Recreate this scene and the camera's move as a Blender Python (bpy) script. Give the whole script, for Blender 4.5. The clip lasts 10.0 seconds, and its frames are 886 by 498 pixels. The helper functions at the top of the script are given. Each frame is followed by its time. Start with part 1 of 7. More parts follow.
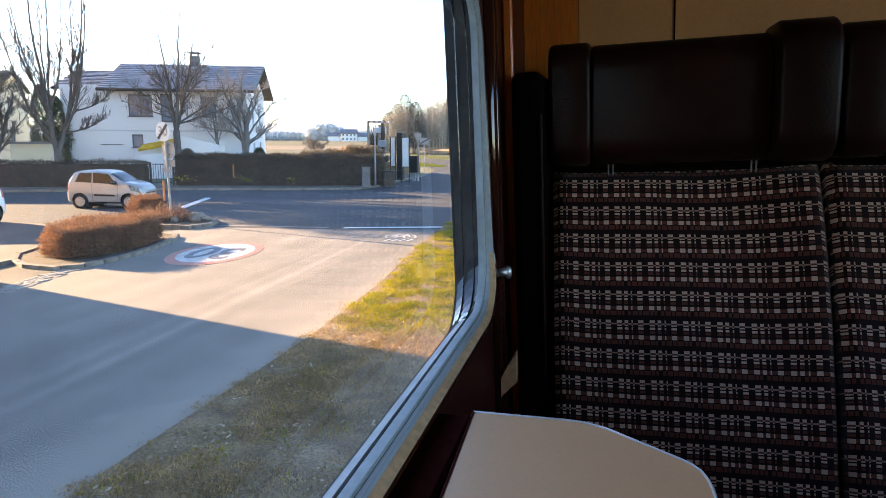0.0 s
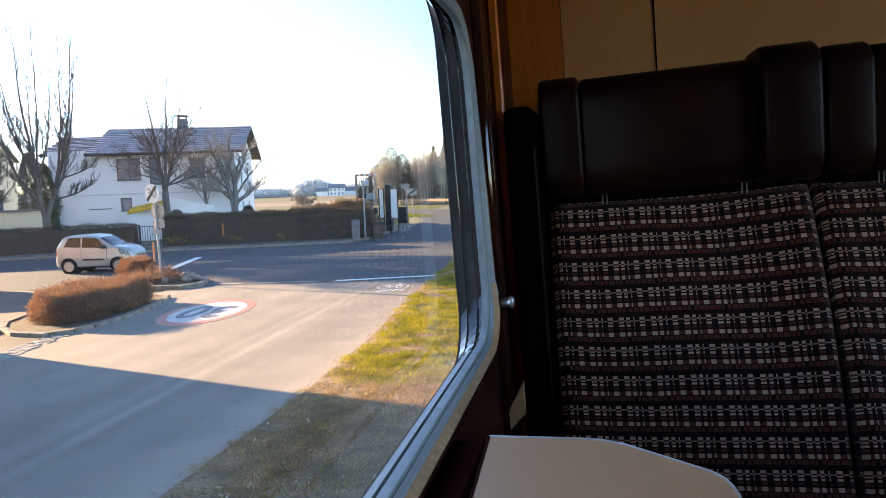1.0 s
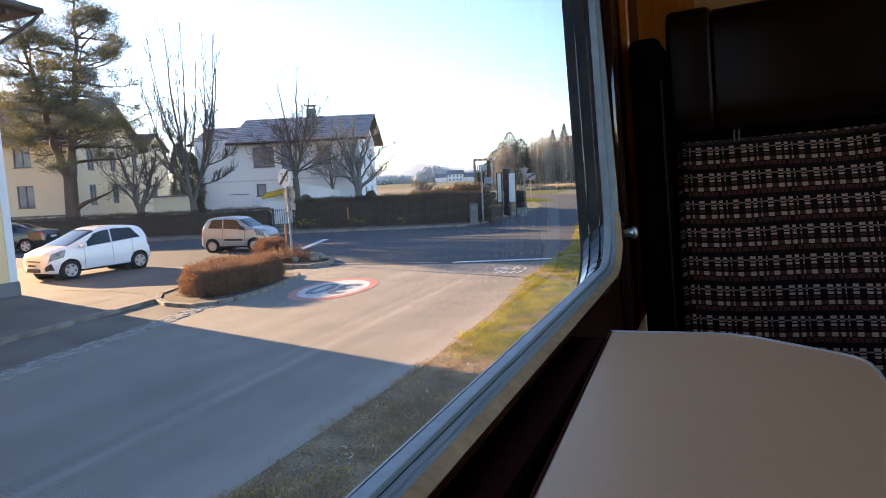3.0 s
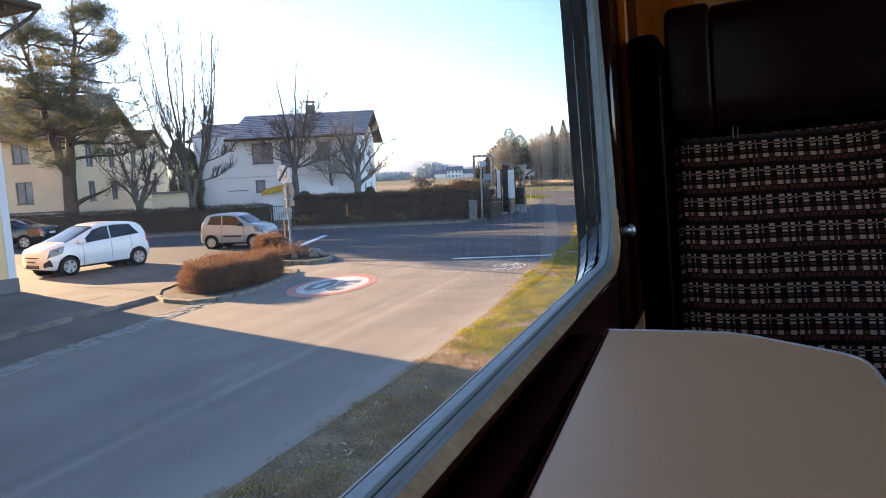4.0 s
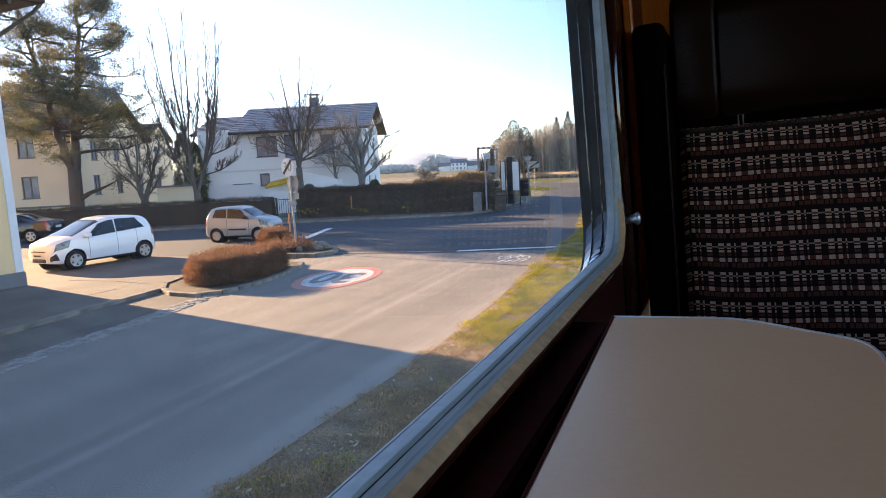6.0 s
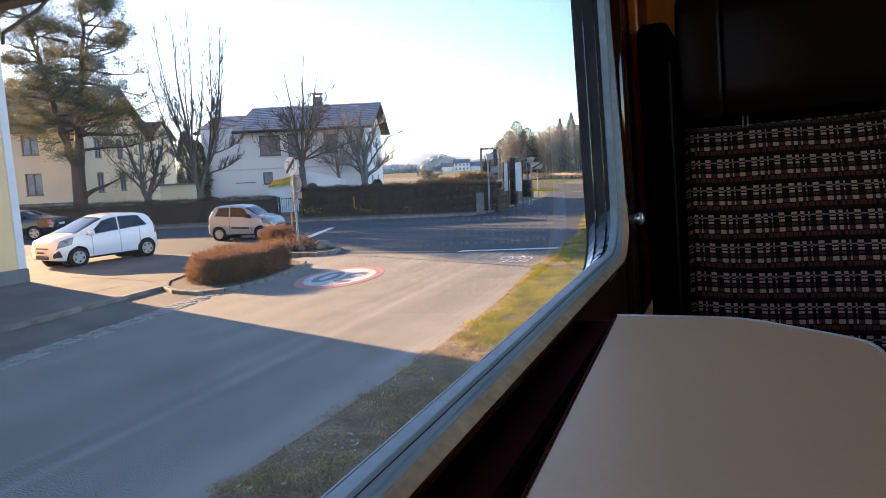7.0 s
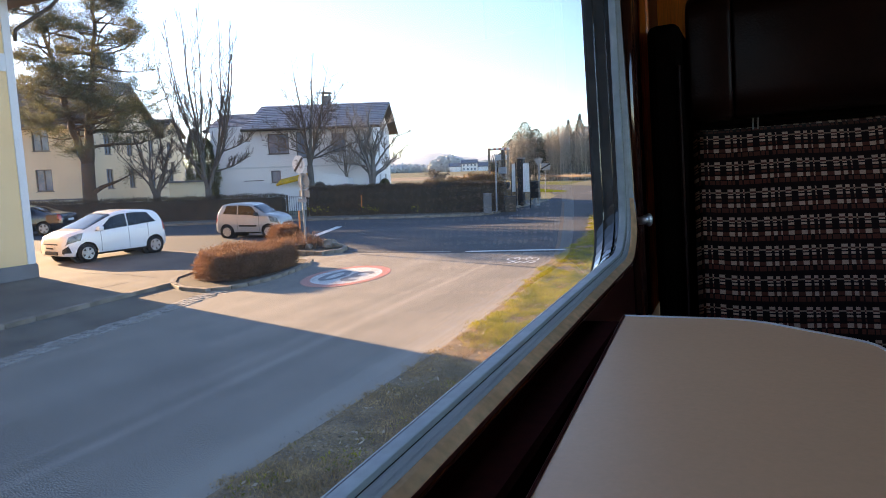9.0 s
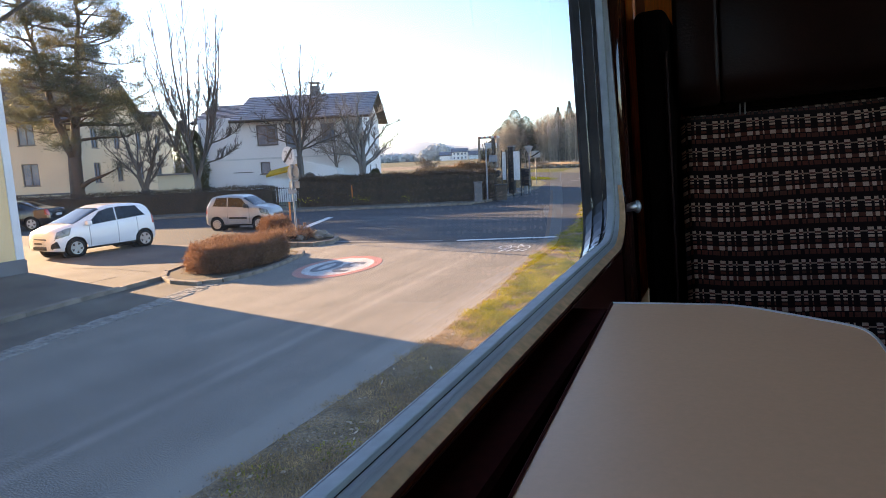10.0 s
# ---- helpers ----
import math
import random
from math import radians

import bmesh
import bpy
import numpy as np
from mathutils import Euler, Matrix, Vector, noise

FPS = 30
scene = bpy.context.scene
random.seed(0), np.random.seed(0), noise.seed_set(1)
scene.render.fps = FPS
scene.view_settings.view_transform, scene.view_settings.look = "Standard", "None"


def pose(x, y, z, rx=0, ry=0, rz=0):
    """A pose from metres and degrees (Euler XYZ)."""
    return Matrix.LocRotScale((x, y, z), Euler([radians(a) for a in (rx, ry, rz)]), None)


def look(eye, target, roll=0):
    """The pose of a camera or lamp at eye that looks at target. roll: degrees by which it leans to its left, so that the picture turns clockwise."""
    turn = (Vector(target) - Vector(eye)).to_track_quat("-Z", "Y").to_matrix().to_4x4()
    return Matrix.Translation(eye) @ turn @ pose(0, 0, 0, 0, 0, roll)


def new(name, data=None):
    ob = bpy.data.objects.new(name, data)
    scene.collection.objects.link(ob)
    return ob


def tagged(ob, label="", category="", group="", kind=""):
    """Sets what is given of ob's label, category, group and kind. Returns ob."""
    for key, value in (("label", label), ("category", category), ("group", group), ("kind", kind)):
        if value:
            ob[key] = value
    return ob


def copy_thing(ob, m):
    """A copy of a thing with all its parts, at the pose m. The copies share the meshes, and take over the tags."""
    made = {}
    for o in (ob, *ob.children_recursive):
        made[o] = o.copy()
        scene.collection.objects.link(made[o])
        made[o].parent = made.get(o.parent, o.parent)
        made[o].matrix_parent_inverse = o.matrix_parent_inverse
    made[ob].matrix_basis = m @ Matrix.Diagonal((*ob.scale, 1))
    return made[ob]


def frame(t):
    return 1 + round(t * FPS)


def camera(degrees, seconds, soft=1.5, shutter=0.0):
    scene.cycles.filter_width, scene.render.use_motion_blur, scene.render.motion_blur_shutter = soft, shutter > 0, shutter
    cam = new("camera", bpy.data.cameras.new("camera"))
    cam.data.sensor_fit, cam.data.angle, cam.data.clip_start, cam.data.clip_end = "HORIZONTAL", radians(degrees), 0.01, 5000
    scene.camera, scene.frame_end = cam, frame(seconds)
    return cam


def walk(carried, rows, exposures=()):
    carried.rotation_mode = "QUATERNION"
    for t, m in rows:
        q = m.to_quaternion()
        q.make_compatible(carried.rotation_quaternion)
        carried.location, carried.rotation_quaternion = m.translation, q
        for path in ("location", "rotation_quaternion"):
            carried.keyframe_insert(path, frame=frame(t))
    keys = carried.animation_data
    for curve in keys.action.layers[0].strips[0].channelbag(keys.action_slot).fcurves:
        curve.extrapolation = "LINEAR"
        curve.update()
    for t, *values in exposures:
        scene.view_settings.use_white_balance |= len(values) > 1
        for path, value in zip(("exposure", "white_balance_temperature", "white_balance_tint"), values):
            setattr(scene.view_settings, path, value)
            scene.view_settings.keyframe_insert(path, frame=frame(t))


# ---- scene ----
cam = camera(69.0, 10.0, soft=0.6)
# seconds, place, Euler turn
PATH = [
    (0.0, 0.0165, 0.0691, 2.7405, 80.235, -0.379, 14.164),
    (0.5, -0.0006, 0.0683, 2.7396, 80.607, 1.928, 12.393),
    (1.0, -0.0007, 0.0540, 2.7101, 84.590, 2.161, 13.039),
    (1.1, -0.0139, 0.0345, 2.6786, 87.250, 2.917, 14.403),
    (1.2, -0.0150, 0.0198, 2.6308, 84.992, 3.933, 17.906),
    (1.3, -0.0083, 0.0101, 2.6101, 85.097, 1.235, 19.087),
    (1.5, -0.0046, 0.0081, 2.5994, 85.744, 1.427, 21.356),
    (2.0, -0.0019, 0.0020, 2.5985, 84.169, 1.971, 23.105),
    (2.5, 0.0000, 0.0000, 2.6000, 83.800, 2.684, 23.468),
    (4.0, 0.0024, 0.0081, 2.6030, 83.458, 2.637, 23.384),
    (4.5, 0.0037, 0.0063, 2.6014, 83.209, 3.262, 23.321),
    (5.0, 0.0013, 0.0055, 2.5975, 83.020, 3.160, 23.502),
    (5.5, 0.0030, 0.0026, 2.5992, 82.798, 3.073, 23.652),
    (7.0, 0.0011, 0.0026, 2.5935, 82.846, 2.469, 24.011),
    (7.5, 0.0026, -0.0095, 2.5939, 82.708, 2.504, 24.304),
    (8.0, 0.0017, -0.0020, 2.5925, 82.814, 2.302, 24.187),
    (8.5, 0.0009, -0.0019, 2.5939, 82.626, 1.897, 24.393),
    (9.0, 0.0004, -0.0018, 2.5920, 82.884, 1.880, 24.685),
    (9.5, -0.0004, -0.0048, 2.5889, 82.807, 1.586, 24.526),
    (10.0, 0.0040, 0.0020, 2.5927, 81.888, 2.654, 23.837),
]
walk(cam, [(t, pose(x, y, z, a, b, c)) for t, x, y, z, a, b, c in PATH],
     exposures=[(0.0, 2.74, 8400, 14), (1.0, 2.62, 8300, 14), (1.4, 2.32, 8200, 15), (2.0, 2.17, 8300, 16), (10.0, 2.17, 8300, 17)])

# ---------------------------------------------------------------- light
SUN_DIR = Vector((-0.972, 0.225, 0.265)).normalized()
world = bpy.data.worlds.new("sky")
scene.world = world
world.use_nodes = True
wn = world.node_tree
sky = wn.nodes.new("ShaderNodeTexSky")
sky.sky_type = "NISHITA"
sky.sun_disc = False
sky.sun_elevation = math.asin(SUN_DIR.z)
sky.sun_rotation = math.atan2(SUN_DIR.x, SUN_DIR.y)
sky.altitude = 500
sky.air_density, sky.dust_density, sky.ozone_density = 0.9, 0.36, 3.0
wn.nodes["Background"].inputs["Strength"].default_value = 0.122
tint = wn.nodes.new("ShaderNodeMix")
tint.data_type, tint.blend_type = "RGBA", "MULTIPLY"
tint.inputs["Factor"].default_value = 1.0
tint.inputs["B"].default_value = (0.795, 0.905, 1.045, 1)
wn.links.new(sky.outputs[0], tint.inputs["A"])
wn.links.new(tint.outputs["Result"], wn.nodes["Background"].inputs["Color"])
sun = new("sun", bpy.data.lights.new("sun", "SUN"))
sun.data.energy, sun.data.angle, sun.data.color = 4.7, radians(0.5), (1.0, 0.77, 0.53)
sun.matrix_world = look(SUN_DIR * 80, (0, 0, 0))

# ---------------------------------------------------------------- materials


def material(name, c1, c2=None, scale=3.0, rough=0.7, bump=0.0, metal=0.0, fine=60.0, grain=0.12, spec=0.5, coat=0.0, stretch=(1, 1, 1), island=0.0, random_ob=0.0, streak=None, sharp=0.25):
    """A worn surface: two scales of noise between c1 and c2, with grain and relief."""
    m = bpy.data.materials.new(name)
    m.use_nodes = True
    nt = m.node_tree
    bs = nt.nodes["Principled BSDF"]
    co = nt.nodes.new("ShaderNodeTexCoord")
    mp = nt.nodes.new("ShaderNodeMapping")
    mp.inputs["Scale"].default_value = stretch
    nt.links.new(co.outputs["Object"], mp.inputs["Vector"])
    big = nt.nodes.new("ShaderNodeTexNoise")
    big.inputs["Scale"].default_value, big.inputs["Detail"].default_value = scale, 4
    small = nt.nodes.new("ShaderNodeTexNoise")
    small.inputs["Scale"].default_value, small.inputs["Detail"].default_value = fine, 2
    for n in (big, small):
        nt.links.new(mp.outputs[0], n.inputs["Vector"])
    ramp = nt.nodes.new("ShaderNodeMapRange")
    ramp.inputs["From Min"].default_value, ramp.inputs["From Max"].default_value = 0.35, 0.65
    nt.links.new(big.outputs["Fac"], ramp.inputs["Value"])
    tone = ramp.outputs[0]
    if streak:
        # wear drawn out along the traffic
        sm = nt.nodes.new("ShaderNodeMapping")
        sm.inputs["Scale"].default_value = streak
        nt.links.new(co.outputs["Object"], sm.inputs["Vector"])
        sn = nt.nodes.new("ShaderNodeTexNoise")
        sn.inputs["Scale"].default_value, sn.inputs["Detail"].default_value = 1.6, 5
        nt.links.new(sm.outputs[0], sn.inputs["Vector"])
        sr = nt.nodes.new("ShaderNodeMapRange")
        sr.inputs["From Min"].default_value, sr.inputs["From Max"].default_value = 0.35, 0.65
        nt.links.new(sn.outputs["Fac"], sr.inputs["Value"])
        av = nt.nodes.new("ShaderNodeMath")
        av.operation = "MULTIPLY_ADD"
        av.inputs[1].default_value = 0.45
        half = nt.nodes.new("ShaderNodeMath")
        half.operation = "MULTIPLY"
        half.inputs[1].default_value = 0.55
        nt.links.new(sr.outputs[0], half.inputs[0])
        nt.links.new(tone, av.inputs[0])
        nt.links.new(half.outputs[0], av.inputs[2])
        tone = av.outputs[0]
    mix = nt.nodes.new("ShaderNodeMix")
    mix.data_type = "RGBA"
    mix.inputs["A"].default_value = (*c1, 1)
    mix.inputs["B"].default_value = (*(c2 or c1), 1)
    nt.links.new(tone, mix.inputs["Factor"])
    hsv = nt.nodes.new("ShaderNodeHueSaturation")
    nt.links.new(mix.outputs["Result"], hsv.inputs["Color"])
    val = nt.nodes.new("ShaderNodeMapRange")
    val.inputs["To Min"].default_value, val.inputs["To Max"].default_value = 1 - grain, 1 + grain
    val.inputs["From Min"].default_value, val.inputs["From Max"].default_value = 0.5 - sharp, 0.5 + sharp
    nt.links.new(small.outputs["Fac"], val.inputs["Value"])
    last = val.outputs[0]
    for amount, node, socket in ((island, "ShaderNodeNewGeometry", "Random Per Island"), (random_ob, "ShaderNodeObjectInfo", "Random")):
        if amount:
            g = nt.nodes.new(node)
            r = nt.nodes.new("ShaderNodeMapRange")
            r.inputs["To Min"].default_value, r.inputs["To Max"].default_value = 1 - amount, 1 + amount
            nt.links.new(g.outputs[socket], r.inputs["Value"])
            x = nt.nodes.new("ShaderNodeMath")
            x.operation = "MULTIPLY"
            nt.links.new(last, x.inputs[0])
            nt.links.new(r.outputs[0], x.inputs[1])
            last = x.outputs[0]
    nt.links.new(last, hsv.inputs["Value"])
    nt.links.new(hsv.outputs[0], bs.inputs["Base Color"])
    bs.inputs["Roughness"].default_value = rough
    bs.inputs["Metallic"].default_value = metal
    bs.inputs["Specular IOR Level"].default_value = spec
    bs.inputs["Coat Weight"].default_value = coat
    if bump:
        b = nt.nodes.new("ShaderNodeBump")
        b.inputs["Strength"].default_value, b.inputs["Distance"].default_value = bump, 0.01
        nt.links.new(small.outputs["Fac"], b.inputs["Height"])
        nt.links.new(b.outputs[0], bs.inputs["Normal"])
    return m


def glass_material(name, tint=(0.97, 0.98, 0.98), rough=0.0, dark=0.0, ior=1.5, dust=0.0):
    """A thin pane: clear with a Fresnel gloss on it and, where it is dirty, a film of dust that scatters light."""
    m = bpy.data.materials.new(name)
    m.use_nodes = True
    nt = m.node_tree
    nt.nodes.remove(nt.nodes["Principled BSDF"])
    tr = nt.nodes.new("ShaderNodeBsdfTransparent")
    tr.inputs["Color"].default_value = (*[c * (1 - dark) for c in tint], 1)
    gl = nt.nodes.new("ShaderNodeBsdfGlossy")
    gl.inputs["Roughness"].default_value = rough
    fr = nt.nodes.new("ShaderNodeFresnel")
    fr.inputs["IOR"].default_value = ior
    mix = nt.nodes.new("ShaderNodeMixShader")
    nt.links.new(fr.outputs[0], mix.inputs[0])
    clear = tr.outputs[0]
    if dust:
        co = nt.nodes.new("ShaderNodeTexCoord")
        ns = nt.nodes.new("ShaderNodeTexNoise")
        ns.inputs["Scale"].default_value, ns.inputs["Detail"].default_value = 5, 5
        nt.links.new(co.outputs["Object"], ns.inputs["Vector"])
        mr = nt.nodes.new("ShaderNodeMapRange")
        mr.inputs["From Min"].default_value, mr.inputs["From Max"].default_value = 0.3, 0.7
        mr.inputs["To Min"].default_value, mr.inputs["To Max"].default_value = dust * 0.6, dust * 1.4
        nt.links.new(ns.outputs["Fac"], mr.inputs["Value"])
        film_ = nt.nodes.new("ShaderNodeBsdfTranslucent")
        film_.inputs["Color"].default_value = (0.8, 0.78, 0.74, 1)
        dm = nt.nodes.new("ShaderNodeMixShader")
        nt.links.new(mr.outputs[0], dm.inputs[0])
        nt.links.new(tr.outputs[0], dm.inputs[1])
        nt.links.new(film_.outputs[0], dm.inputs[2])
        clear = dm.outputs[0]
    nt.links.new(clear, mix.inputs[1])
    nt.links.new(gl.outputs[0], mix.inputs[2])
    nt.links.new(mix.outputs[0], nt.nodes["Material Output"].inputs["Surface"])
    return m


def leaf_material(name, c1, c2, scale=1.2, rough=0.6, through_light=0.25):
    """Leaves, needles and blades: each island has its own tone, and some light passes through."""
    m = material(name, c1, c2, scale=scale, rough=rough, grain=0.1, island=0.45, spec=0.25)
    nt = m.node_tree
    bs = nt.nodes["Principled BSDF"]
    td = nt.nodes.new("ShaderNodeBsdfTranslucent")
    mix = nt.nodes.new("ShaderNodeMixShader")
    mix.inputs[0].default_value = through_light
    nt.links.new(bs.inputs["Base Color"].links[0].from_socket, td.inputs["Color"])
    nt.links.new(bs.outputs[0], mix.inputs[1])
    nt.links.new(td.outputs[0], mix.inputs[2])
    nt.links.new(mix.outputs[0], nt.nodes["Material Output"].inputs["Surface"])
    return m




def road_dust(m):
    """Pale grit swept to the edge of the road, where no wheels run, in drifts of uneven width."""
    nt = m.node_tree
    bs = nt.nodes["Principled BSDF"]
    co = nt.nodes.new("ShaderNodeTexCoord")
    sep = nt.nodes.new("ShaderNodeSeparateXYZ")
    nt.links.new(co.outputs["Object"], sep.inputs[0])
    ns = nt.nodes.new("ShaderNodeTexNoise")
    ns.inputs["Scale"].default_value, ns.inputs["Detail"].default_value = 1.1, 6
    nt.links.new(co.outputs["Object"], ns.inputs["Vector"])
    ad = nt.nodes.new("ShaderNodeMath")
    ad.operation = "MULTIPLY_ADD"
    ad.inputs[1].default_value = 0.9
    nt.links.new(ns.outputs["Fac"], ad.inputs[0])
    nt.links.new(sep.outputs[0], ad.inputs[2])
    mr = nt.nodes.new("ShaderNodeMapRange")
    mr.interpolation_type = "SMOOTHSTEP"
    mr.inputs["From Min"].default_value, mr.inputs["From Max"].default_value = -4.45, -3.55
    mr.inputs["To Max"].default_value = 0.75
    nt.links.new(ad.outputs[0], mr.inputs["Value"])
    mix = nt.nodes.new("ShaderNodeMix")
    mix.data_type = "RGBA"
    src = bs.inputs["Base Color"].links[0].from_socket
    nt.links.new(mr.outputs[0], mix.inputs["Factor"])
    nt.links.new(src, mix.inputs["A"])
    mix.inputs["B"].default_value = (0.33, 0.285, 0.235, 1)
    # two soft pale wheel lines that run along the road
    last = mix.outputs["Result"]
    for offset_, wide, amount in ((5.55, 0.15, 0.36), (5.95, 0.12, 0.20), (7.6, 0.5, 0.12)):
        run = nt.nodes.new("ShaderNodeMath")
        run.operation = "MULTIPLY_ADD"
        run.inputs[1].default_value, run.inputs[2].default_value = 0.041, offset_
        nt.links.new(sep.outputs[1], run.inputs[0])
        gap = nt.nodes.new("ShaderNodeMath")
        nt.links.new(sep.outputs[0], gap.inputs[0])
        nt.links.new(run.outputs[0], gap.inputs[1])
        dist = nt.nodes.new("ShaderNodeMath")
        dist.operation = "ABSOLUTE"
        nt.links.new(gap.outputs[0], dist.inputs[0])
        edge = nt.nodes.new("ShaderNodeMapRange")
        edge.interpolation_type = "SMOOTHSTEP"
        edge.inputs["From Min"].default_value, edge.inputs["From Max"].default_value = wide, 0.0
        edge.inputs["To Max"].default_value = amount
        nt.links.new(dist.outputs[0], edge.inputs["Value"])
        worn = nt.nodes.new("ShaderNodeMath")
        worn.operation = "MULTIPLY"
        nt.links.new(edge.outputs[0], worn.inputs[0])
        nt.links.new(ns.outputs["Fac"], worn.inputs[1])
        lay = nt.nodes.new("ShaderNodeMix")
        lay.data_type = "RGBA"
        nt.links.new(worn.outputs[0], lay.inputs["Factor"])
        nt.links.new(last, lay.inputs["A"])
        lay.inputs["B"].default_value = (0.46, 0.42, 0.37, 1)
        last = lay.outputs["Result"]
    nt.links.new(last, bs.inputs["Base Color"])


M_ASPHALT = material("old_asphalt", (0.162, 0.143, 0.122), (0.238, 0.210, 0.178), scale=0.9, rough=0.9, bump=0.2, fine=68, grain=0.85, sharp=0.17, streak=(1.1, 0.05, 1))
road_dust(M_ASPHALT)
M_MAINROAD = material("dark_asphalt", (0.048, 0.050, 0.056), (0.075, 0.077, 0.082), scale=0.5, rough=0.85, bump=0.15, fine=24, grain=0.5, sharp=0.15, spec=0.3, streak=(0.05, 0.8, 1))
M_FORECOURT = material("forecourt_asphalt", (0.090, 0.077, 0.065), (0.145, 0.124, 0.102), scale=0.7, rough=0.88, bump=0.10, fine=95, grain=0.7, sharp=0.19)
M_GRANITE = material("granite", (0.15, 0.122, 0.095), (0.26, 0.215, 0.17), scale=6, rough=0.75, bump=0.4, fine=120, grain=0.25, random_ob=0.15)
M_COBBLE = material("cobble", (0.21, 0.195, 0.175), (0.31, 0.29, 0.26), scale=5, rough=0.75, bump=0.4, fine=100, grain=0.25, island=0.2, random_ob=0.25)
M_PAINT = material("road_paint", (0.72, 0.72, 0.70), (0.60, 0.60, 0.58), scale=3, rough=0.6, bump=0.2, fine=30, grain=0.15)
M_WORNPAINT = material("worn_line_paint", (0.34, 0.33, 0.31), (0.22, 0.21, 0.20), scale=4, rough=0.8, fine=25, grain=0.4)
M_REDPAINT = material("red_road_paint", (0.55, 0.17, 0.12), (0.36, 0.17, 0.13), scale=3, rough=0.6, fine=30, grain=0.18)
M_DARKPAINT = material("dark_road_paint", (0.10, 0.105, 0.12), (0.17, 0.17, 0.18), scale=3, rough=0.6, fine=30, grain=0.2)
M_DISCWHITE = material("worn_roundel_paint", (0.58, 0.57, 0.55), (0.42, 0.40, 0.37), scale=4, rough=0.7, bump=0.3, fine=50, grain=0.3, sharp=0.16)
M_EARTH = material("verge_earth", (0.150, 0.094, 0.048), (0.285, 0.186, 0.098), scale=3.0, rough=0.95, bump=0.8, fine=38, grain=0.45, sharp=0.18)
# greyed and lightened: haze over the far fields is in the colour
M_FIELD = material("field", (0.20, 0.205, 0.15), (0.24, 0.225, 0.17), scale=0.03, spec=0.0, rough=0.95, fine=1.5, grain=0.15)
M_SOIL_CORE = material("dark_soil_and_hedge_core", (0.06, 0.045, 0.035), (0.10, 0.075, 0.05), scale=3, rough=0.95, bump=0.8, fine=30, grain=0.3)
M_GRASS = leaf_material("verge_grass", (0.145, 0.170, 0.006), (0.44, 0.365, 0.018), scale=2.2, through_light=0.4)
M_DRYGRASS = leaf_material("dry_grass", (0.58, 0.36, 0.15), (0.30, 0.18, 0.07), scale=2.6)
M_MOSSGRASS = leaf_material("mossy_turf", (0.30, 0.22, 0.075), (0.20, 0.145, 0.06), scale=3.0)
M_BROWNLEAF = leaf_material("withered_hedge_leaf", (0.31, 0.16, 0.09), (0.22, 0.12, 0.07), scale=1.5, rough=0.8)
M_HEDGE = leaf_material("dark_hedge_leaf", (0.085, 0.068, 0.05), (0.14, 0.095, 0.06), scale=0.8)
M_YELLOWFLOWER = leaf_material("forsythia", (0.55, 0.45, 0.03), (0.45, 0.42, 0.05))
M_NEEDLE = leaf_material("pine_needle", (0.105, 0.115, 0.078), (0.19, 0.17, 0.080), scale=0.35, through_light=0.4)
M_DRYHEDGE = leaf_material("dry_hedge_leaf", (0.17, 0.10, 0.05), (0.33, 0.20, 0.09), scale=0.8)
M_BARK = material("bark", (0.08, 0.066, 0.055), (0.14, 0.118, 0.098), scale=4, rough=0.9, bump=0.8, fine=30, grain=0.3, stretch=(1, 1, 0.3))
M_PINEBARK = material("pine_bark", (0.13, 0.085, 0.055), (0.075, 0.055, 0.042), scale=3, rough=0.9, bump=0.8, fine=20, grain=0.3, stretch=(1, 1, 0.3))
M_TWIG = material("twig", (0.085, 0.068, 0.058), (0.14, 0.115, 0.098), scale=1, rough=0.9, island=0.2)
M_PALETWIG = material("pale_twig", (0.26, 0.215, 0.18), (0.38, 0.325, 0.275), scale=1, rough=0.9, island=0.2)
M_PALEBARK = material("pale_grey_bark", (0.13, 0.115, 0.10), (0.21, 0.185, 0.165), scale=5, rough=0.9, bump=0.8, fine=30, grain=0.3, stretch=(1, 1, 0.4))
M_WHITEWALL = material("white_render", (0.88, 0.855, 0.83), (0.84, 0.815, 0.79), scale=0.4, rough=0.9, bump=0.15, fine=20, grain=0.05)
M_CREAMWALL = material("cream_render", (0.74, 0.64, 0.45), (0.68, 0.58, 0.41), scale=0.5, rough=0.9, bump=0.15, fine=20, grain=0.05)
M_YELLOWWALL = material("yellow_render", (0.94, 0.62, 0.325), (0.90, 0.58, 0.295), scale=0.6, rough=0.9, bump=0.15, fine=25, grain=0.05)
M_QUOIN = material("white_quoin_render", (0.80, 0.77, 0.74), (0.74, 0.71, 0.68), scale=0.8, rough=0.9, fine=20, grain=0.05)
M_PLINTH = material("grey_plinth", (0.16, 0.155, 0.15), (0.20, 0.19, 0.185), scale=1, rough=0.9, bump=0.2, fine=25, grain=0.12)
M_ROOFTILE = material("grey_roof_tile", (0.17, 0.172, 0.20), (0.25, 0.25, 0.28), scale=0.8, rough=0.5, fine=6, grain=0.25, random_ob=0.2, island=0.3)
M_ROOFDARK = material("brown_roof_tile", (0.09, 0.07, 0.06), (0.13, 0.10, 0.08), scale=0.8, rough=0.7, fine=6, grain=0.25, island=0.3)
M_MOSS = material("mossy_roof", (0.78, 0.44, 0.02), (0.50, 0.27, 0.03), scale=1.5, rough=0.95, bump=0.8, fine=20, grain=0.3)
M_DARKWOOD = material("dark_timber", (0.06, 0.042, 0.03), (0.09, 0.065, 0.045), scale=3, rough=0.7, fine=25, grain=0.2, stretch=(1, 1, 6))
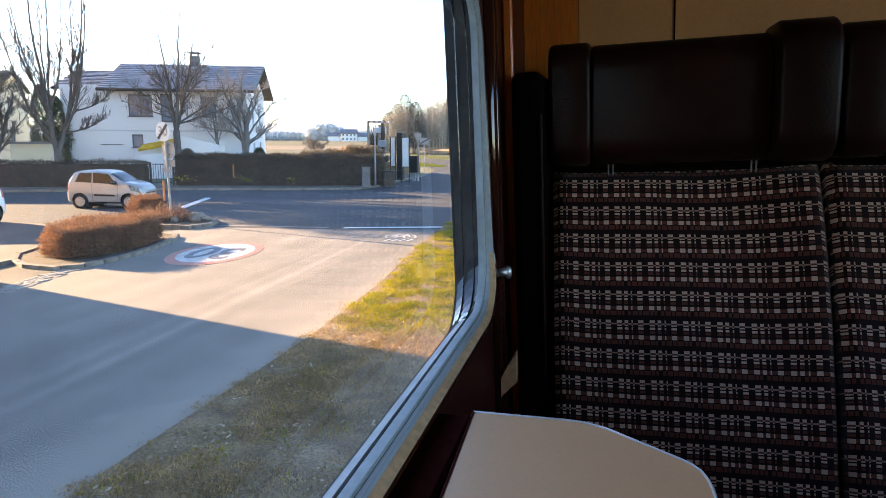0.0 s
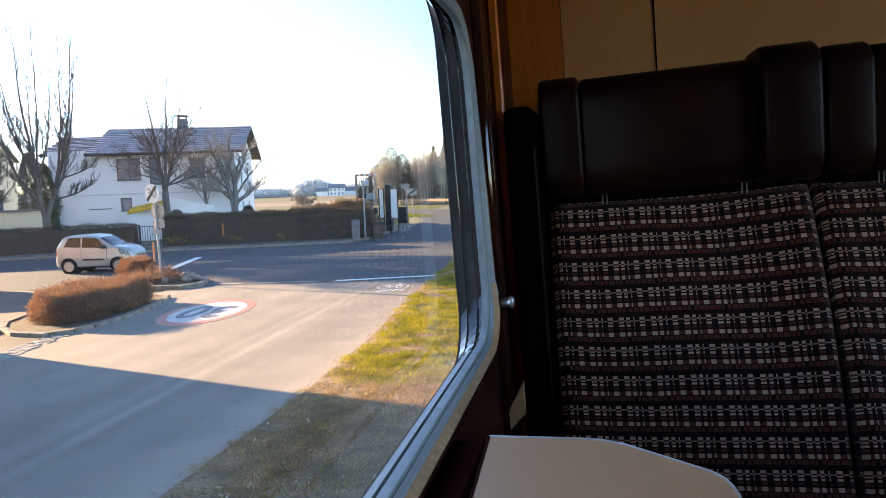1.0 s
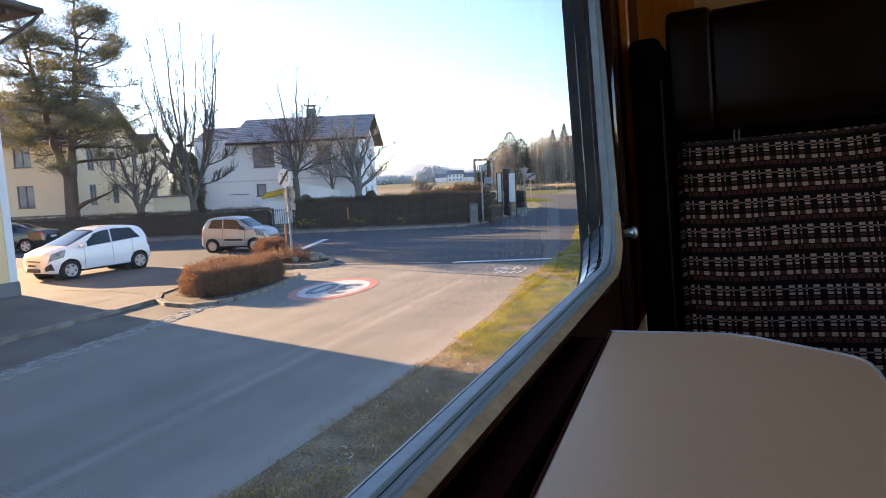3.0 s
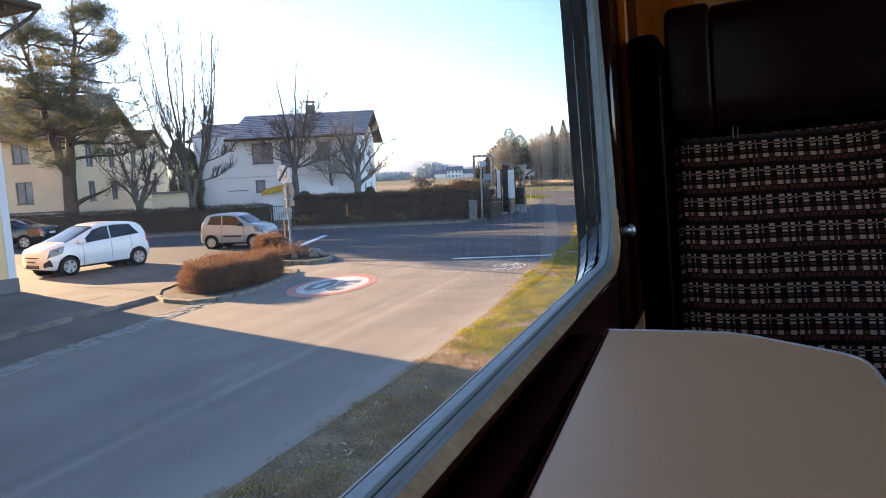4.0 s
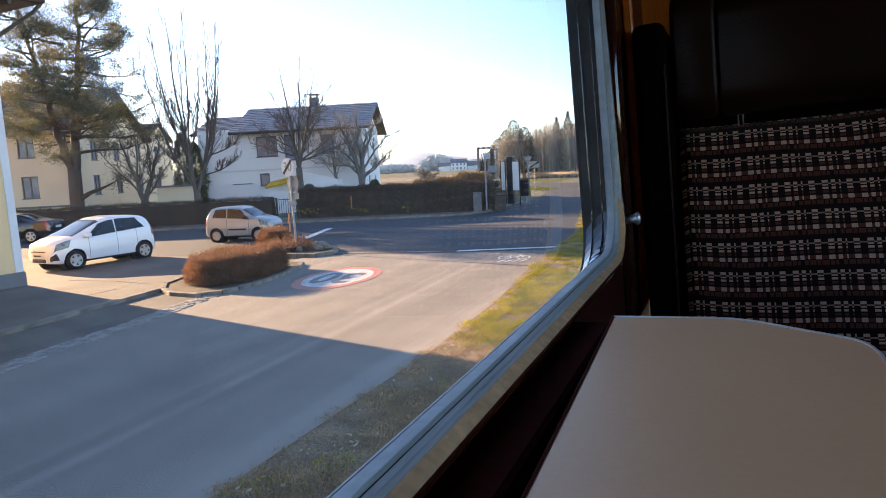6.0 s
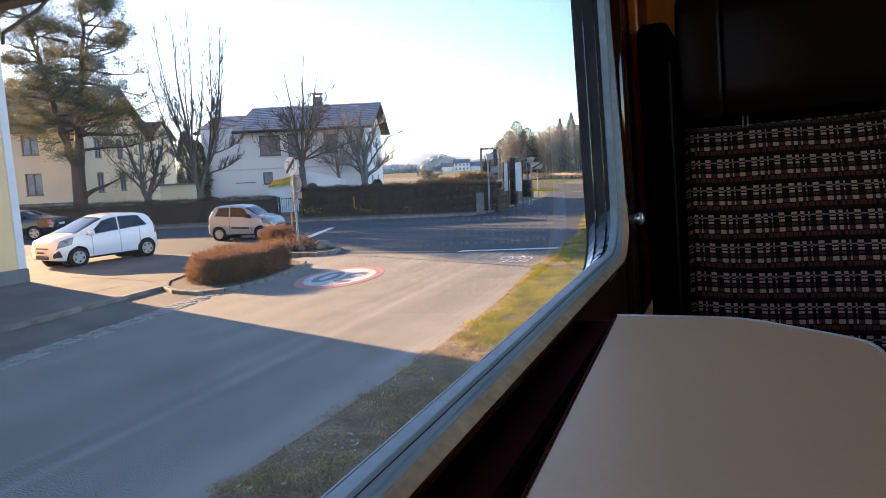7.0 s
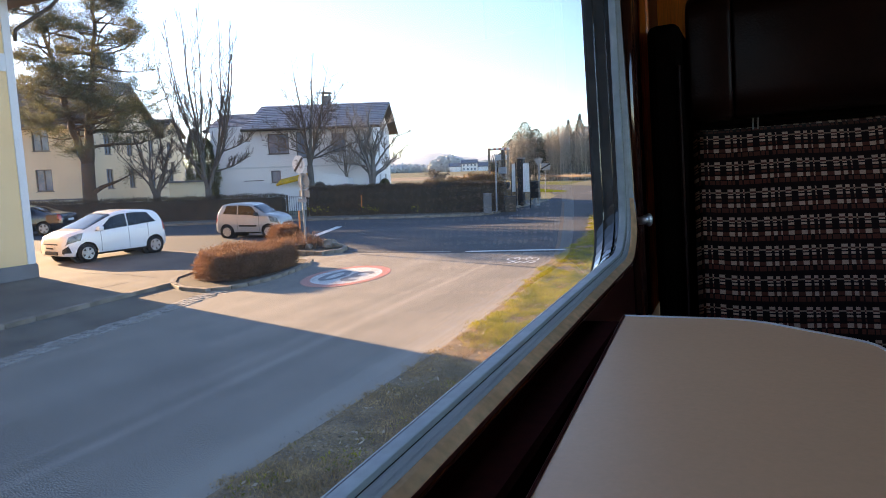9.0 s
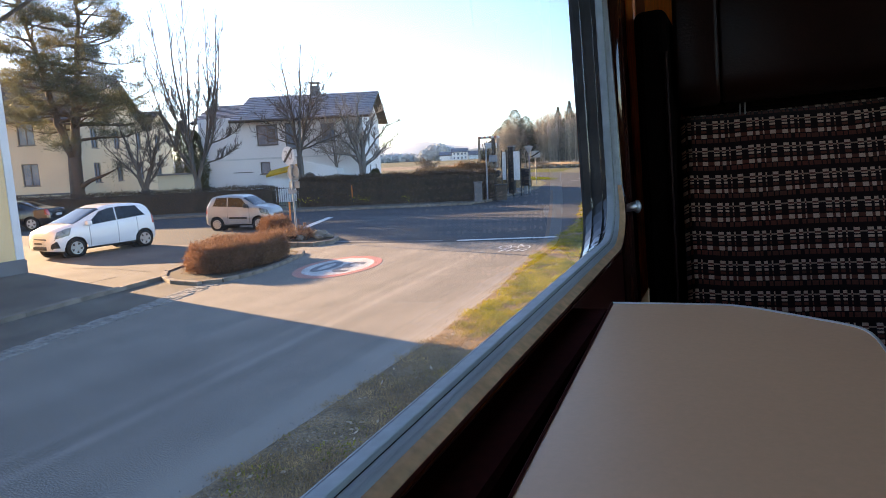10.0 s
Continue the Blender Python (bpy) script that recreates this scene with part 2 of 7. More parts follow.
M_FRAMEGREY = material("window_frame_grey", (0.12, 0.11, 0.105), (0.15, 0.14, 0.135), scale=2, rough=0.5, grain=0.05)
M_FRAMEWHITE = material("window_frame_white", (0.7, 0.7, 0.68), (0.65, 0.65, 0.63), scale=2, rough=0.5, grain=0.04)
# the sky's reflection is put into the panes' blue-grey base colour
M_DARKGLASS = material("window_pane", (0.15, 0.19, 0.25), (0.27, 0.315, 0.36), scale=1.4, rough=0.05, grain=0.02, spec=0.5)
M_STEEL = material("galvanised_steel", (0.24, 0.24, 0.245), (0.31, 0.31, 0.31), scale=6, rough=0.55, metal=0.5, fine=40, grain=0.1)
M_SIGNWHITE = material("sign_white", (0.75, 0.75, 0.74), (0.70, 0.70, 0.68), scale=4, rough=0.4, grain=0.03)
# grey of sign backs, also the painted shade on the town sign's face
M_SIGNBACK_SHADE = material("sign_back_and_shade_grey", (0.34, 0.33, 0.31), (0.40, 0.385, 0.36), scale=5, rough=0.5, metal=0.3, grain=0.06)
M_BLACK = material("black_paint", (0.012, 0.012, 0.013), (0.02, 0.02, 0.02), scale=5, rough=0.5, grain=0.05)
M_GREYPAINT = material("grey_paint", (0.25, 0.26, 0.27), (0.3, 0.31, 0.32), scale=4, rough=0.5, grain=0.06)
M_ORANGE = material("orange_marker", (0.75, 0.22, 0.04), (0.68, 0.2, 0.05), scale=4, rough=0.5, grain=0.08)
M_RUBBER = material("rubber", (0.012, 0.012, 0.012), (0.022, 0.021, 0.02), scale=8, rough=0.8, grain=0.15)
M_ALLOY = material("alloy_rim", (0.55, 0.55, 0.56), (0.48, 0.48, 0.49), scale=8, rough=0.3, metal=0.9, grain=0.05)
M_CARWHITE = material("white_car_paint", (0.88, 0.855, 0.83), (0.85, 0.825, 0.80), scale=1, rough=0.25, coat=0.8, grain=0.02)
M_CARSILVER = material("silver_car_paint", (0.34, 0.335, 0.325), (0.38, 0.37, 0.36), scale=1, rough=0.30, metal=0.25, coat=0.6, grain=0.03)
M_CARDARK = material("dark_blue_car_paint", (0.010, 0.013, 0.020), (0.014, 0.018, 0.026), scale=1, rough=0.2, coat=1.0, grain=0.02)
M_CARGLASS = material("car_glass", (0.006, 0.007, 0.009), (0.016, 0.019, 0.022), scale=2.2, rough=0.04, grain=0.02, spec=0.45)
M_LAMPGLASS = material("headlight", (0.03, 0.03, 0.03), (0.28, 0.25, 0.22), scale=11, rough=0.15, metal=0.1, coat=0.5, grain=0.1)
M_TAILRED = material("tail_light_red", (0.45, 0.02, 0.015), (0.35, 0.015, 0.012), scale=8, rough=0.15, coat=1.0, grain=0.05)
M_PLATE = material("number_plate", (0.72, 0.72, 0.70), (0.68, 0.68, 0.66), scale=6, rough=0.4, grain=0.03)
# twig colour is lifted to include the haze before the far wood
M_FOREST = leaf_material("bare_wood_twigs", (0.47, 0.41, 0.335), (0.37, 0.33, 0.285), scale=0.1)
M_CONIFER = leaf_material("spruce_needles", (0.10, 0.115, 0.10), (0.13, 0.14, 0.115), scale=0.2)
M_RUST = material("weathered_rail", (0.30, 0.215, 0.15), (0.22, 0.16, 0.115), scale=2, rough=0.8, fine=12, grain=0.25)
M_MACHINE = material("muddy_machine_paint", (0.24, 0.16, 0.11), (0.46, 0.37, 0.28), scale=3, rough=0.8, fine=14, grain=0.4)
# distance haze is mixed into the next three base colours, pale and bluish
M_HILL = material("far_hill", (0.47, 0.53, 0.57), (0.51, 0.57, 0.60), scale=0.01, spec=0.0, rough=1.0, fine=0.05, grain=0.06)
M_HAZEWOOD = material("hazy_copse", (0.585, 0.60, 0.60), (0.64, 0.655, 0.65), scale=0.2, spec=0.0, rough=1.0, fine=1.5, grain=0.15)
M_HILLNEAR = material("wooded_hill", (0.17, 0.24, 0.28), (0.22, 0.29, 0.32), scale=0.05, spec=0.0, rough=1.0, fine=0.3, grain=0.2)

M_GUTTER = material("old_gutter_asphalt", (0.10, 0.086, 0.07), (0.16, 0.138, 0.112), scale=1.2, rough=0.92, bump=1.0, fine=44, grain=0.7, sharp=0.14)
M_SEAM = material("tar_seam", (0.018, 0.018, 0.02), (0.03, 0.03, 0.032), scale=3, rough=0.7, fine=20, grain=0.2)

# train
M_DULLRED = material("matt_dark_red_cover", (0.030, 0.004, 0.003), (0.045, 0.006, 0.004), scale=4, rough=0.9, fine=90, grain=0.2, spec=0.03)
M_PANEL = material("dark_red_laminate", (0.042, 0.006, 0.0045), (0.058, 0.009, 0.006), scale=5, rough=0.35, fine=120, grain=0.15, spec=0.22, coat=0.06, stretch=(1, 1, 0.2))
M_PILLAR = material("glossy_dark_red_lacquer", (0.030, 0.006, 0.004), (0.045, 0.009, 0.005), scale=5, rough=0.10, fine=120, grain=0.1, spec=0.6, coat=0.6)
M_ORANGEWOOD = material("orange_wood_veneer", (0.86, 0.22, 0.03), (0.78, 0.175, 0.024), scale=3, rough=0.4, fine=60, grain=0.2, coat=0.3, stretch=(6, 6, 0.3))
M_TANWALL = material("tan_laminate", (0.95, 0.44, 0.165), (0.90, 0.405, 0.15), scale=4, rough=0.55, fine=150, grain=0.05)
M_TABLE = material("beige_table_laminate", (0.76, 0.39, 0.205), (0.72, 0.365, 0.19), scale=3, rough=0.42, bump=0.03, fine=200, grain=0.03)
M_ALU = material("brushed_aluminium", (0.78, 0.79, 0.80), (0.68, 0.69, 0.70), scale=12, rough=0.42, metal=1.0, fine=150, grain=0.08, stretch=(1, 0.1, 1))
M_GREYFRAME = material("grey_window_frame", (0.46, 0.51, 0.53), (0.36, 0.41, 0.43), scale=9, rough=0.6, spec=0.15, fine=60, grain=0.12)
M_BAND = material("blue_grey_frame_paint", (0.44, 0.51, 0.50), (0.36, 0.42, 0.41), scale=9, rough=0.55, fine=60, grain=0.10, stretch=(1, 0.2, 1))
# reveal tone for sides and top, with their shade in the colour
M_SHADEREVEAL = material("shade_dark_glossy_reveal", (0.045, 0.05, 0.055), (0.075, 0.08, 0.085), scale=9, rough=0.10, fine=60, grain=0.15, spec=0.6, coat=0.9)
M_PALEBEAD = material("pale_painted_bead", (0.50, 0.55, 0.58), (0.38, 0.42, 0.45), scale=14, rough=0.38, fine=90, grain=0.10, stretch=(1, 0.12, 1))
M_TRIM = material("worn_tan_trim", (0.84, 0.46, 0.23), (0.66, 0.355, 0.175), scale=14, rough=0.5, fine=80, grain=0.2)
M_GASKET = material("window_gasket", (0.015, 0.015, 0.017), (0.03, 0.03, 0.032), scale=20, rough=0.6, grain=0.1)
M_LEATHER = material("dark_brown_leather", (0.014, 0.0035, 0.0025), (0.024, 0.0055, 0.0035), scale=7, rough=0.40, bump=0.10, fine=220, grain=0.12, spec=0.17)
M_DARKFABRIC = material("black_piping", (0.004, 0.002, 0.002), (0.007, 0.004, 0.003), scale=20, rough=0.9, grain=0.1, spec=0.03)
M_CHROME = material("chrome", (0.8, 0.8, 0.82), (0.75, 0.75, 0.77), scale=5, rough=0.12, metal=1.0, grain=0.02)
M_CEILING = material("cream_ceiling", (0.78, 0.64, 0.48), (0.74, 0.60, 0.45), scale=1, rough=0.7, grain=0.03)
M_FLOORING = material("rubber_floor", (0.06, 0.05, 0.045), (0.08, 0.065, 0.06), scale=6, rough=0.6, grain=0.15)
M_PANE = glass_material("train_pane", tint=(0.97, 0.985, 0.985), ior=1.36, dust=0.026)
M_CARBODY = material("train_outer_paint", (0.30, 0.05, 0.03), (0.27, 0.045, 0.03), scale=2, rough=0.4, coat=0.4, grain=0.05)


def seat_fabric():
    """Woven plush: rows of pale blocks and bars on near-black, with dim red and grey blocks."""
    m = bpy.data.materials.new("patterned_seat_plush")
    m.use_nodes = True
    nt = m.node_tree
    bs = nt.nodes["Principled BSDF"]

    def math_(op, a, b=None, c=None):
        n = nt.nodes.new("ShaderNodeMath")
        n.operation = op
        for i, v in enumerate((a, b, c)):
            if v is None:
                continue
            if isinstance(v, (int, float)):
                n.inputs[i].default_value = v
            else:
                nt.links.new(v, n.inputs[i])
        return n.outputs[0]

    co = nt.nodes.new("ShaderNodeTexCoord")
    wob = nt.nodes.new("ShaderNodeTexNoise")
    wob.inputs["Scale"].default_value = 9
    nt.links.new(co.outputs["Object"], wob.inputs["Vector"])
    sep = nt.nodes.new("ShaderNodeSeparateXYZ")
    nt.links.new(co.outputs["Object"], sep.inputs[0])
    u = math_("ADD", math_("MULTIPLY_ADD", math_("SUBTRACT", sep.outputs[2], 1.016), 0.025, sep.outputs[0]), math_("MULTIPLY", math_("SUBTRACT", wob.outputs["Fac"], 0.5), 0.004))
    v = math_("ADD", math_("ADD", sep.outputs[2], math_("MULTIPLY", sep.outputs[1], 0.5)), math_("MULTIPLY", math_("SUBTRACT", wob.outputs["Fac"], 0.5), 0.005))
    P = 0.0718          # height of one repeat
    U = 0.0697          # width of one repeat
    fv = math_("FRACT", math_("DIVIDE", math_("SUBTRACT", 3.1632, v), P))
    # column rhythm: broad, broad, medium, thin
    rhythm = math_("FRACT", math_("ADD", math_("DIVIDE", u, U), 20.1 - 0.044 / U))

    def band(lo, hi):
        return math_("MULTIPLY", math_("GREATER_THAN", fv, lo), math_("LESS_THAN", fv, hi))

    def inside(x, lo, hi):
        return math_("MULTIPLY", math_("GREATER_THAN", x, lo), math_("LESS_THAN", x, hi))

    def union(*xs):
        r = xs[0]
        for x in xs[1:]:
            r = math_("MAXIMUM", r, x)
        return r

    cols = union(inside(rhythm, 0.02, 0.18), inside(rhythm, 0.37, 0.53), inside(rhythm, 0.61, 0.72), inside(rhythm, 0.82, 0.86))
    gaps = math_("SUBTRACT", 1.0, cols)
    core = union(inside(rhythm, 0.05, 0.15), inside(rhythm, 0.40, 0.50))
    pale = union(math_("MULTIPLY", cols, band(0.0, 0.095)), math_("MULTIPLY", gaps, band(0.10, 0.15)), math_("MULTIPLY", cols, band(0.155, 0.20)), math_("MULTIPLY", cols, band(0.245, 0.32)), math_("MULTIPLY", cols, band(0.51, 0.65)))
    dim = union(math_("MULTIPLY", cols, band(0.08, 0.20)), math_("MULTIPLY", gaps, band(0.52, 0.64)), math_("MULTIPLY", core, band(0.68, 0.83)), math_("MULTIPLY", gaps, band(0.68, 0.83)), math_("MULTIPLY", cols, band(0.36, 0.45)))
    fade = math_("MULTIPLY", gaps, band(0.10, 0.15))
    thread = nt.nodes.new("ShaderNodeTexNoise")
    thread.inputs["Scale"].default_value = 420
    nt.links.new(co.outputs["Object"], thread.inputs["Vector"])
    patch = nt.nodes.new("ShaderNodeTexNoise")
    patch.inputs["Scale"].default_value = 14
    nt.links.new(co.outputs["Object"], patch.inputs["Vector"])
    red = nt.nodes.new("ShaderNodeMix")
    red.data_type = "RGBA"
    red.inputs["A"].default_value = (0.135, 0.022, 0.014, 1)
    red.inputs["B"].default_value = (0.075, 0.032, 0.020, 1)
    nt.links.new(patch.outputs["Fac"], red.inputs["Factor"])
    m1 = nt.nodes.new("ShaderNodeMix")
    m1.data_type = "RGBA"
    m1.inputs["A"].default_value = (0.013, 0.0025, 0.002, 1)
    nt.links.new(dim, m1.inputs["Factor"])
    nt.links.new(red.outputs["Result"], m1.inputs["B"])
    m2 = nt.nodes.new("ShaderNodeMix")
    m2.data_type = "RGBA"
    nt.links.new(math_("MULTIPLY", pale, math_("SUBTRACT", 1.0, math_("MULTIPLY", fade, 0.45))), m2.inputs["Factor"])
    nt.links.new(m1.outputs["Result"], m2.inputs["A"])
    m2.inputs["B"].default_value = (0.53, 0.33, 0.25, 1)
    hsv = nt.nodes.new("ShaderNodeHueSaturation")
    nt.links.new(m2.outputs["Result"], hsv.inputs["Color"])
    nt.links.new(math_("ADD", math_("MULTIPLY", thread.outputs["Fac"], 0.9), 0.55), hsv.inputs["Value"])
    nt.links.new(hsv.outputs[0], bs.inputs["Base Color"])
    bs.inputs["Roughness"].default_value = 0.95
    bs.inputs["Specular IOR Level"].default_value = 0.15
    bs.inputs["Sheen Weight"].default_value = 0.15
    b = nt.nodes.new("ShaderNodeBump")
    b.inputs["Strength"].default_value, b.inputs["Distance"].default_value = 0.35, 0.002
    nt.links.new(math_("ADD", thread.outputs["Fac"], pale), b.inputs["Height"])
    nt.links.new(b.outputs[0], bs.inputs["Normal"])
    return m


M_PLUSH = seat_fabric()

# ---------------------------------------------------------------- mesh helpers


def mesh_of(name, data, smooth=False):
    """A mesh from a bmesh or from (verts, faces)."""
    me = bpy.data.meshes.new(name)
    if isinstance(data, tuple):
        me.from_pydata(data[0], [], data[1])
    else:
        data.to_mesh(me)
        data.free()
    if smooth:
        for p in me.polygons:
            p.use_smooth = True
    return me


def part(name, data, mat, parent=None, label="", smooth=False):
    me = data if isinstance(data, bpy.types.Mesh) else mesh_of(name, data, smooth)
    if not me.materials:
        me.materials.append(mat)
    ob = new(name, me)
    ob.parent = parent
    if label:
        ob["label"] = label
    return ob


def thing(name, m=None, label="", category="", group="", kind=""):
    ob = new(name)
    ob.empty_display_size = 0.2
    if m is not None:
        ob.matrix_world = m
    return tagged(ob, label, category, group, kind)


def solid(name, data, mat, label="", category="", group="", kind="", m=None, smooth=False):
    """A thing that is one mesh."""
    ob = part(name, data, mat, None, "", smooth)
    if m is not None:
        ob.matrix_world = m
    return tagged(ob, label, category, group, kind)


def box(bm, x0, x1, y0, y1, z0, z1, bevel=0.0, seg=1):
    r = bmesh.ops.create_cube(bm, size=1)
    vs = r["verts"]
    for v in vs:
        v.co = Vector(((x0 + x1) / 2 + v.co.x * (x1 - x0), (y0 + y1) / 2 + v.co.y * (y1 - y0), (z0 + z1) / 2 + v.co.z * (z1 - z0)))
    if bevel:
        es = list({e for v in vs for e in v.link_edges})
        bmesh.ops.bevel(bm, geom=es, offset=bevel, segments=seg, affect="EDGES", profile=0.5)
    return vs


def boxed(x0, x1, y0, y1, z0, z1, bevel=0.0, seg=1):
    bm = bmesh.new()
    box(bm, x0, x1, y0, y1, z0, z1, bevel, seg)
    return bm


def cyl(bm, p, q, r0, r1=None, n=16):
    """A tapered cylinder from p to q."""
    p, q = Vector(p), Vector(q)
    m = Matrix.Translation((p + q) / 2) @ (q - p).to_track_quat("Z", "Y").to_matrix().to_4x4()
    bmesh.ops.create_cone(bm, cap_ends=True, segments=n, radius1=r0, radius2=r0 if r1 is None else r1, depth=(q - p).length, matrix=m)


def cylinder(p, q, r0, r1=None, n=16):
    bm = bmesh.new()
    cyl(bm, p, q, r0, r1, n)
    return bm


def prism(points, z0, z1, bevel=0.0):
    """An upright prism over a plan outline."""
    bm = bmesh.new()
    vs = [bm.verts.new((x, y, z0)) for x, y in points]
    f = bm.faces.new(vs)
    r = bmesh.ops.extrude_face_region(bm, geom=[f])
    for v in r["geom"]:
        if isinstance(v, bmesh.types.BMVert):
            v.co.z = z1
    bmesh.ops.recalc_face_normals(bm, faces=bm.faces)
    if bevel:
        bmesh.ops.bevel(bm, geom=[e for e in bm.edges if all(abs(v.co.z - max(z0, z1)) < 1e-6 for v in e.verts)], offset=bevel, segments=2, affect="EDGES")
    return bm


def sheet(points, z=0.0):
    bm = bmesh.new()
    bm.faces.new([bm.verts.new((x, y, z)) for x, y in points])
    bmesh.ops.recalc_face_normals(bm, faces=bm.faces)
    for f in bm.faces:
        if f.normal.z < 0:
            f.normal_flip()
    bmesh.ops.triangulate(bm, faces=bm.faces)
    return bm


def tubes(lines, sides=5):
    """Tapered tubes: each line is a list of (point, radius)."""
    verts, faces = [], []
    for line in lines:
        start = len(verts)
        n = len(line)
        for i, (p, r) in enumerate(line):
            a = line[max(i - 1, 0)][0]
            b = line[min(i + 1, n - 1)][0]
            d = (b - a)
            d = d.normalized() if d.length > 1e-9 else Vector((0, 0, 1))
            s = d.orthogonal().normalized() if i == 0 else (s - d * s.dot(d)).normalized()
            w = d.cross(s)
            for k in range(sides):
                c = 2 * math.pi * k / sides
                verts.append(p + (s * math.cos(c) + w * math.sin(c)) * r)
        for i in range(n - 1):
            for k in range(sides):
                k2 = (k + 1) % sides
                faces.append((start + i * sides + k, start + i * sides + k2, start + (i + 1) * sides + k2, start + (i + 1) * sides + k))
        faces.append(tuple(start + (n - 1) * sides + k for k in range(sides)))
    return verts, faces


def blades(rng, places, dirs, length, width, spread):
    """Small leaf triangles at the places, pointing roughly along dirs."""
    n = len(places)
    d = dirs + rng.normal(0, spread, (n, 3))
    d /= np.linalg.norm(d, axis=1)[:, None] + 1e-9
    s = np.cross(d, rng.normal(0, 1, (n, 3)))
    s /= np.linalg.norm(s, axis=1)[:, None] + 1e-9
    ln = length * rng.uniform(0.55, 1.3, n)[:, None]
    wd = width * rng.uniform(0.6, 1.3, n)[:, None]
    v = np.empty((n, 4, 3))
    v[:, 0] = places
    v[:, 1] = places + d * ln * 0.5 + s * wd * 0.5
    v[:, 2] = places + d * ln
    v[:, 3] = places + d * ln * 0.5 - s * wd * 0.5
    me = bpy.data.meshes.new("leaves")
    me.vertices.add(n * 4)
    me.vertices.foreach_set("co", v.reshape(-1))
    me.loops.add(n * 4)
    me.loops.foreach_set("vertex_index", np.arange(n * 4, dtype=np.int32))
    me.polygons.add(n)
    me.polygons.foreach_set("loop_start", np.arange(0, n * 4, 4, dtype=np.int32))
    me.update(calc_edges=True)
    return me

# ---------------------------------------------------------------- ground and roads
solid("ground", sheet([(-2500, -2500), (2500, -2500), (2500, 2500), (-2500, 2500)], -0.03), M_FIELD,
      "flat winter fields of pale grass and stubble reaching to the horizon", "ground", kind="structure")
ROAD_R = [(-3.85, -30), (-3.85, 8.0), (-4.05, 11.5), (-4.5, 15.0), (-5.1, 23.0)]
road = solid("road", sheet(ROAD_R[:4] + [(-4.75, 18.9), (-7.7, 18.0), (-12.3, 17.2), (-12.45, 11.4), (-12.0, 7.0), (-11.8, 4.0), (-11.72, -30)], 0.0), M_ASPHALT,
             "worn pale grey asphalt side road beside the railway", "road", kind="structure")
FAR_KERB = [(-90, 2.0), (-52, 14.0), (-40.0, 18.8), (-34.4, 21.8), (-27.4, 25.6), (-21.5, 28.9), (-16.3, 30.7), (-13.0, 32.1), (-12.4, 33.6), (-12.7, 38), (-12.9, 46), (-14.3, 54), (-18, 64), (-26, 76), (-40, 88), (-62, 97)]
solid("main_road", sheet([(-12.3, 17.2), (-7.7, 18.0), (-4.75, 18.9), (-5.1, 23.0), (-6.0, 28), (-7.3, 35), (-7.6, 45), (-8.0, 54), (-9.5, 64), (-14, 75), (-24, 85), (-40, 96), (-62, 106)] + FAR_KERB[::-1] + [(-90, -9), (-45, 8.5), (-26, 14.6), (-20, 16.2)], 0.004), M_MAINROAD,
      "dark grey asphalt main road at the junction", "road", kind="structure")
solid("forecourt", prism([(-11.78, -30), (-11.86, 4.0), (-12.03, 7.0), (-12.35, 9.5), (-12.53, 11.3), (-13.2, 12.2), (-13.0, 16.3), (-20, 16.2), (-26, 14.6), (-45, 8.5), (-90, -9), (-90, -30)], -0.02, 0.05), M_FORECOURT,
      "patched asphalt forecourt of the station building", "pavement", kind="structure")

rng = np.random.default_rng(7)


def along(points, step):
    """Points and directions every step metres along a polyline."""
    out, rest = [], 0.0
    for (x0, y0), (x1, y1) in zip(points, points[1:]):
        ln = math.hypot(x1 - x0, y1 - y0)
        d = rest
        while d < ln:
            out.append((x0 + (x1 - x0) * d / ln, y0 + (y1 - y0) * d / ln, math.atan2(y1 - y0, x1 - x0)))
            d += step
        rest = d - ln
    return out


def kerb(name, points, step, width, height, label):
    """A row of granite kerb stones, each an object of its own."""
    k = thing(name, None, label, "kerb", kind="structure")
    stones = [mesh_of("kerb_stone", boxed(-step / 2 + 0.003, step / 2 - 0.003, -width / 2 + e, width / 2 + e, -0.15, height + h, 0.010, 2)) for e, h in ((0, 0), (0.004, 0.003), (-0.003, -0.002))]
    for me in stones:
        me.materials.append(M_GRANITE)
    for i, (x, y, a) in enumerate(along(points, step)):
        ob = part("kerb_stone", stones[i % 3], M_GRANITE, k)
        ob.matrix_world = Matrix.Translation((x, y, 0)) @ Matrix.Rotation(a + rng.normal(0, 0.006), 4, "Z")
    return k


KERB = [(-11.70, -12), (-11.78, 4.0), (-11.95, 7.0), (-12.27, 9.5), (-12.45, 11.25)]
kerb("kerb_forecourt", KERB, 0.62, 0.15, 0.09, "worn granite kerb along the forecourt")
ISLAND = [(-13.2, 12.4), (-12.95, 11.75), (-12.4, 11.15), (-11.7, 10.80), (-11.05, 10.75), (-10.65, 11.10), (-10.50, 11.7), (-10.55, 12.7), (-10.8, 13.8), (-11.1, 14.8), (-11.4, 15.3), (-12.0, 15.5)]
kerb("kerb_island", ISLAND, 0.42, 0.15, 0.085, "pale granite kerb round the planted bed")
ISLAND2 = [(-15.6, 17.1), (-13.4, 16.7), (-12.1, 16.75), (-11.75, 17.3), (-12.0, 18.1), (-12.9, 18.9), (-14.5, 19.4), (-16.0, 18.9)]
kerb("kerb_sign_island", ISLAND2, 0.32, 0.15, 0.12, "low granite kerb round the traffic sign bed")
kerb("kerb_main_road", FAR_KERB[1:11], 1.1, 0.18, 0.12, "granite kerb along the far side of the main road")
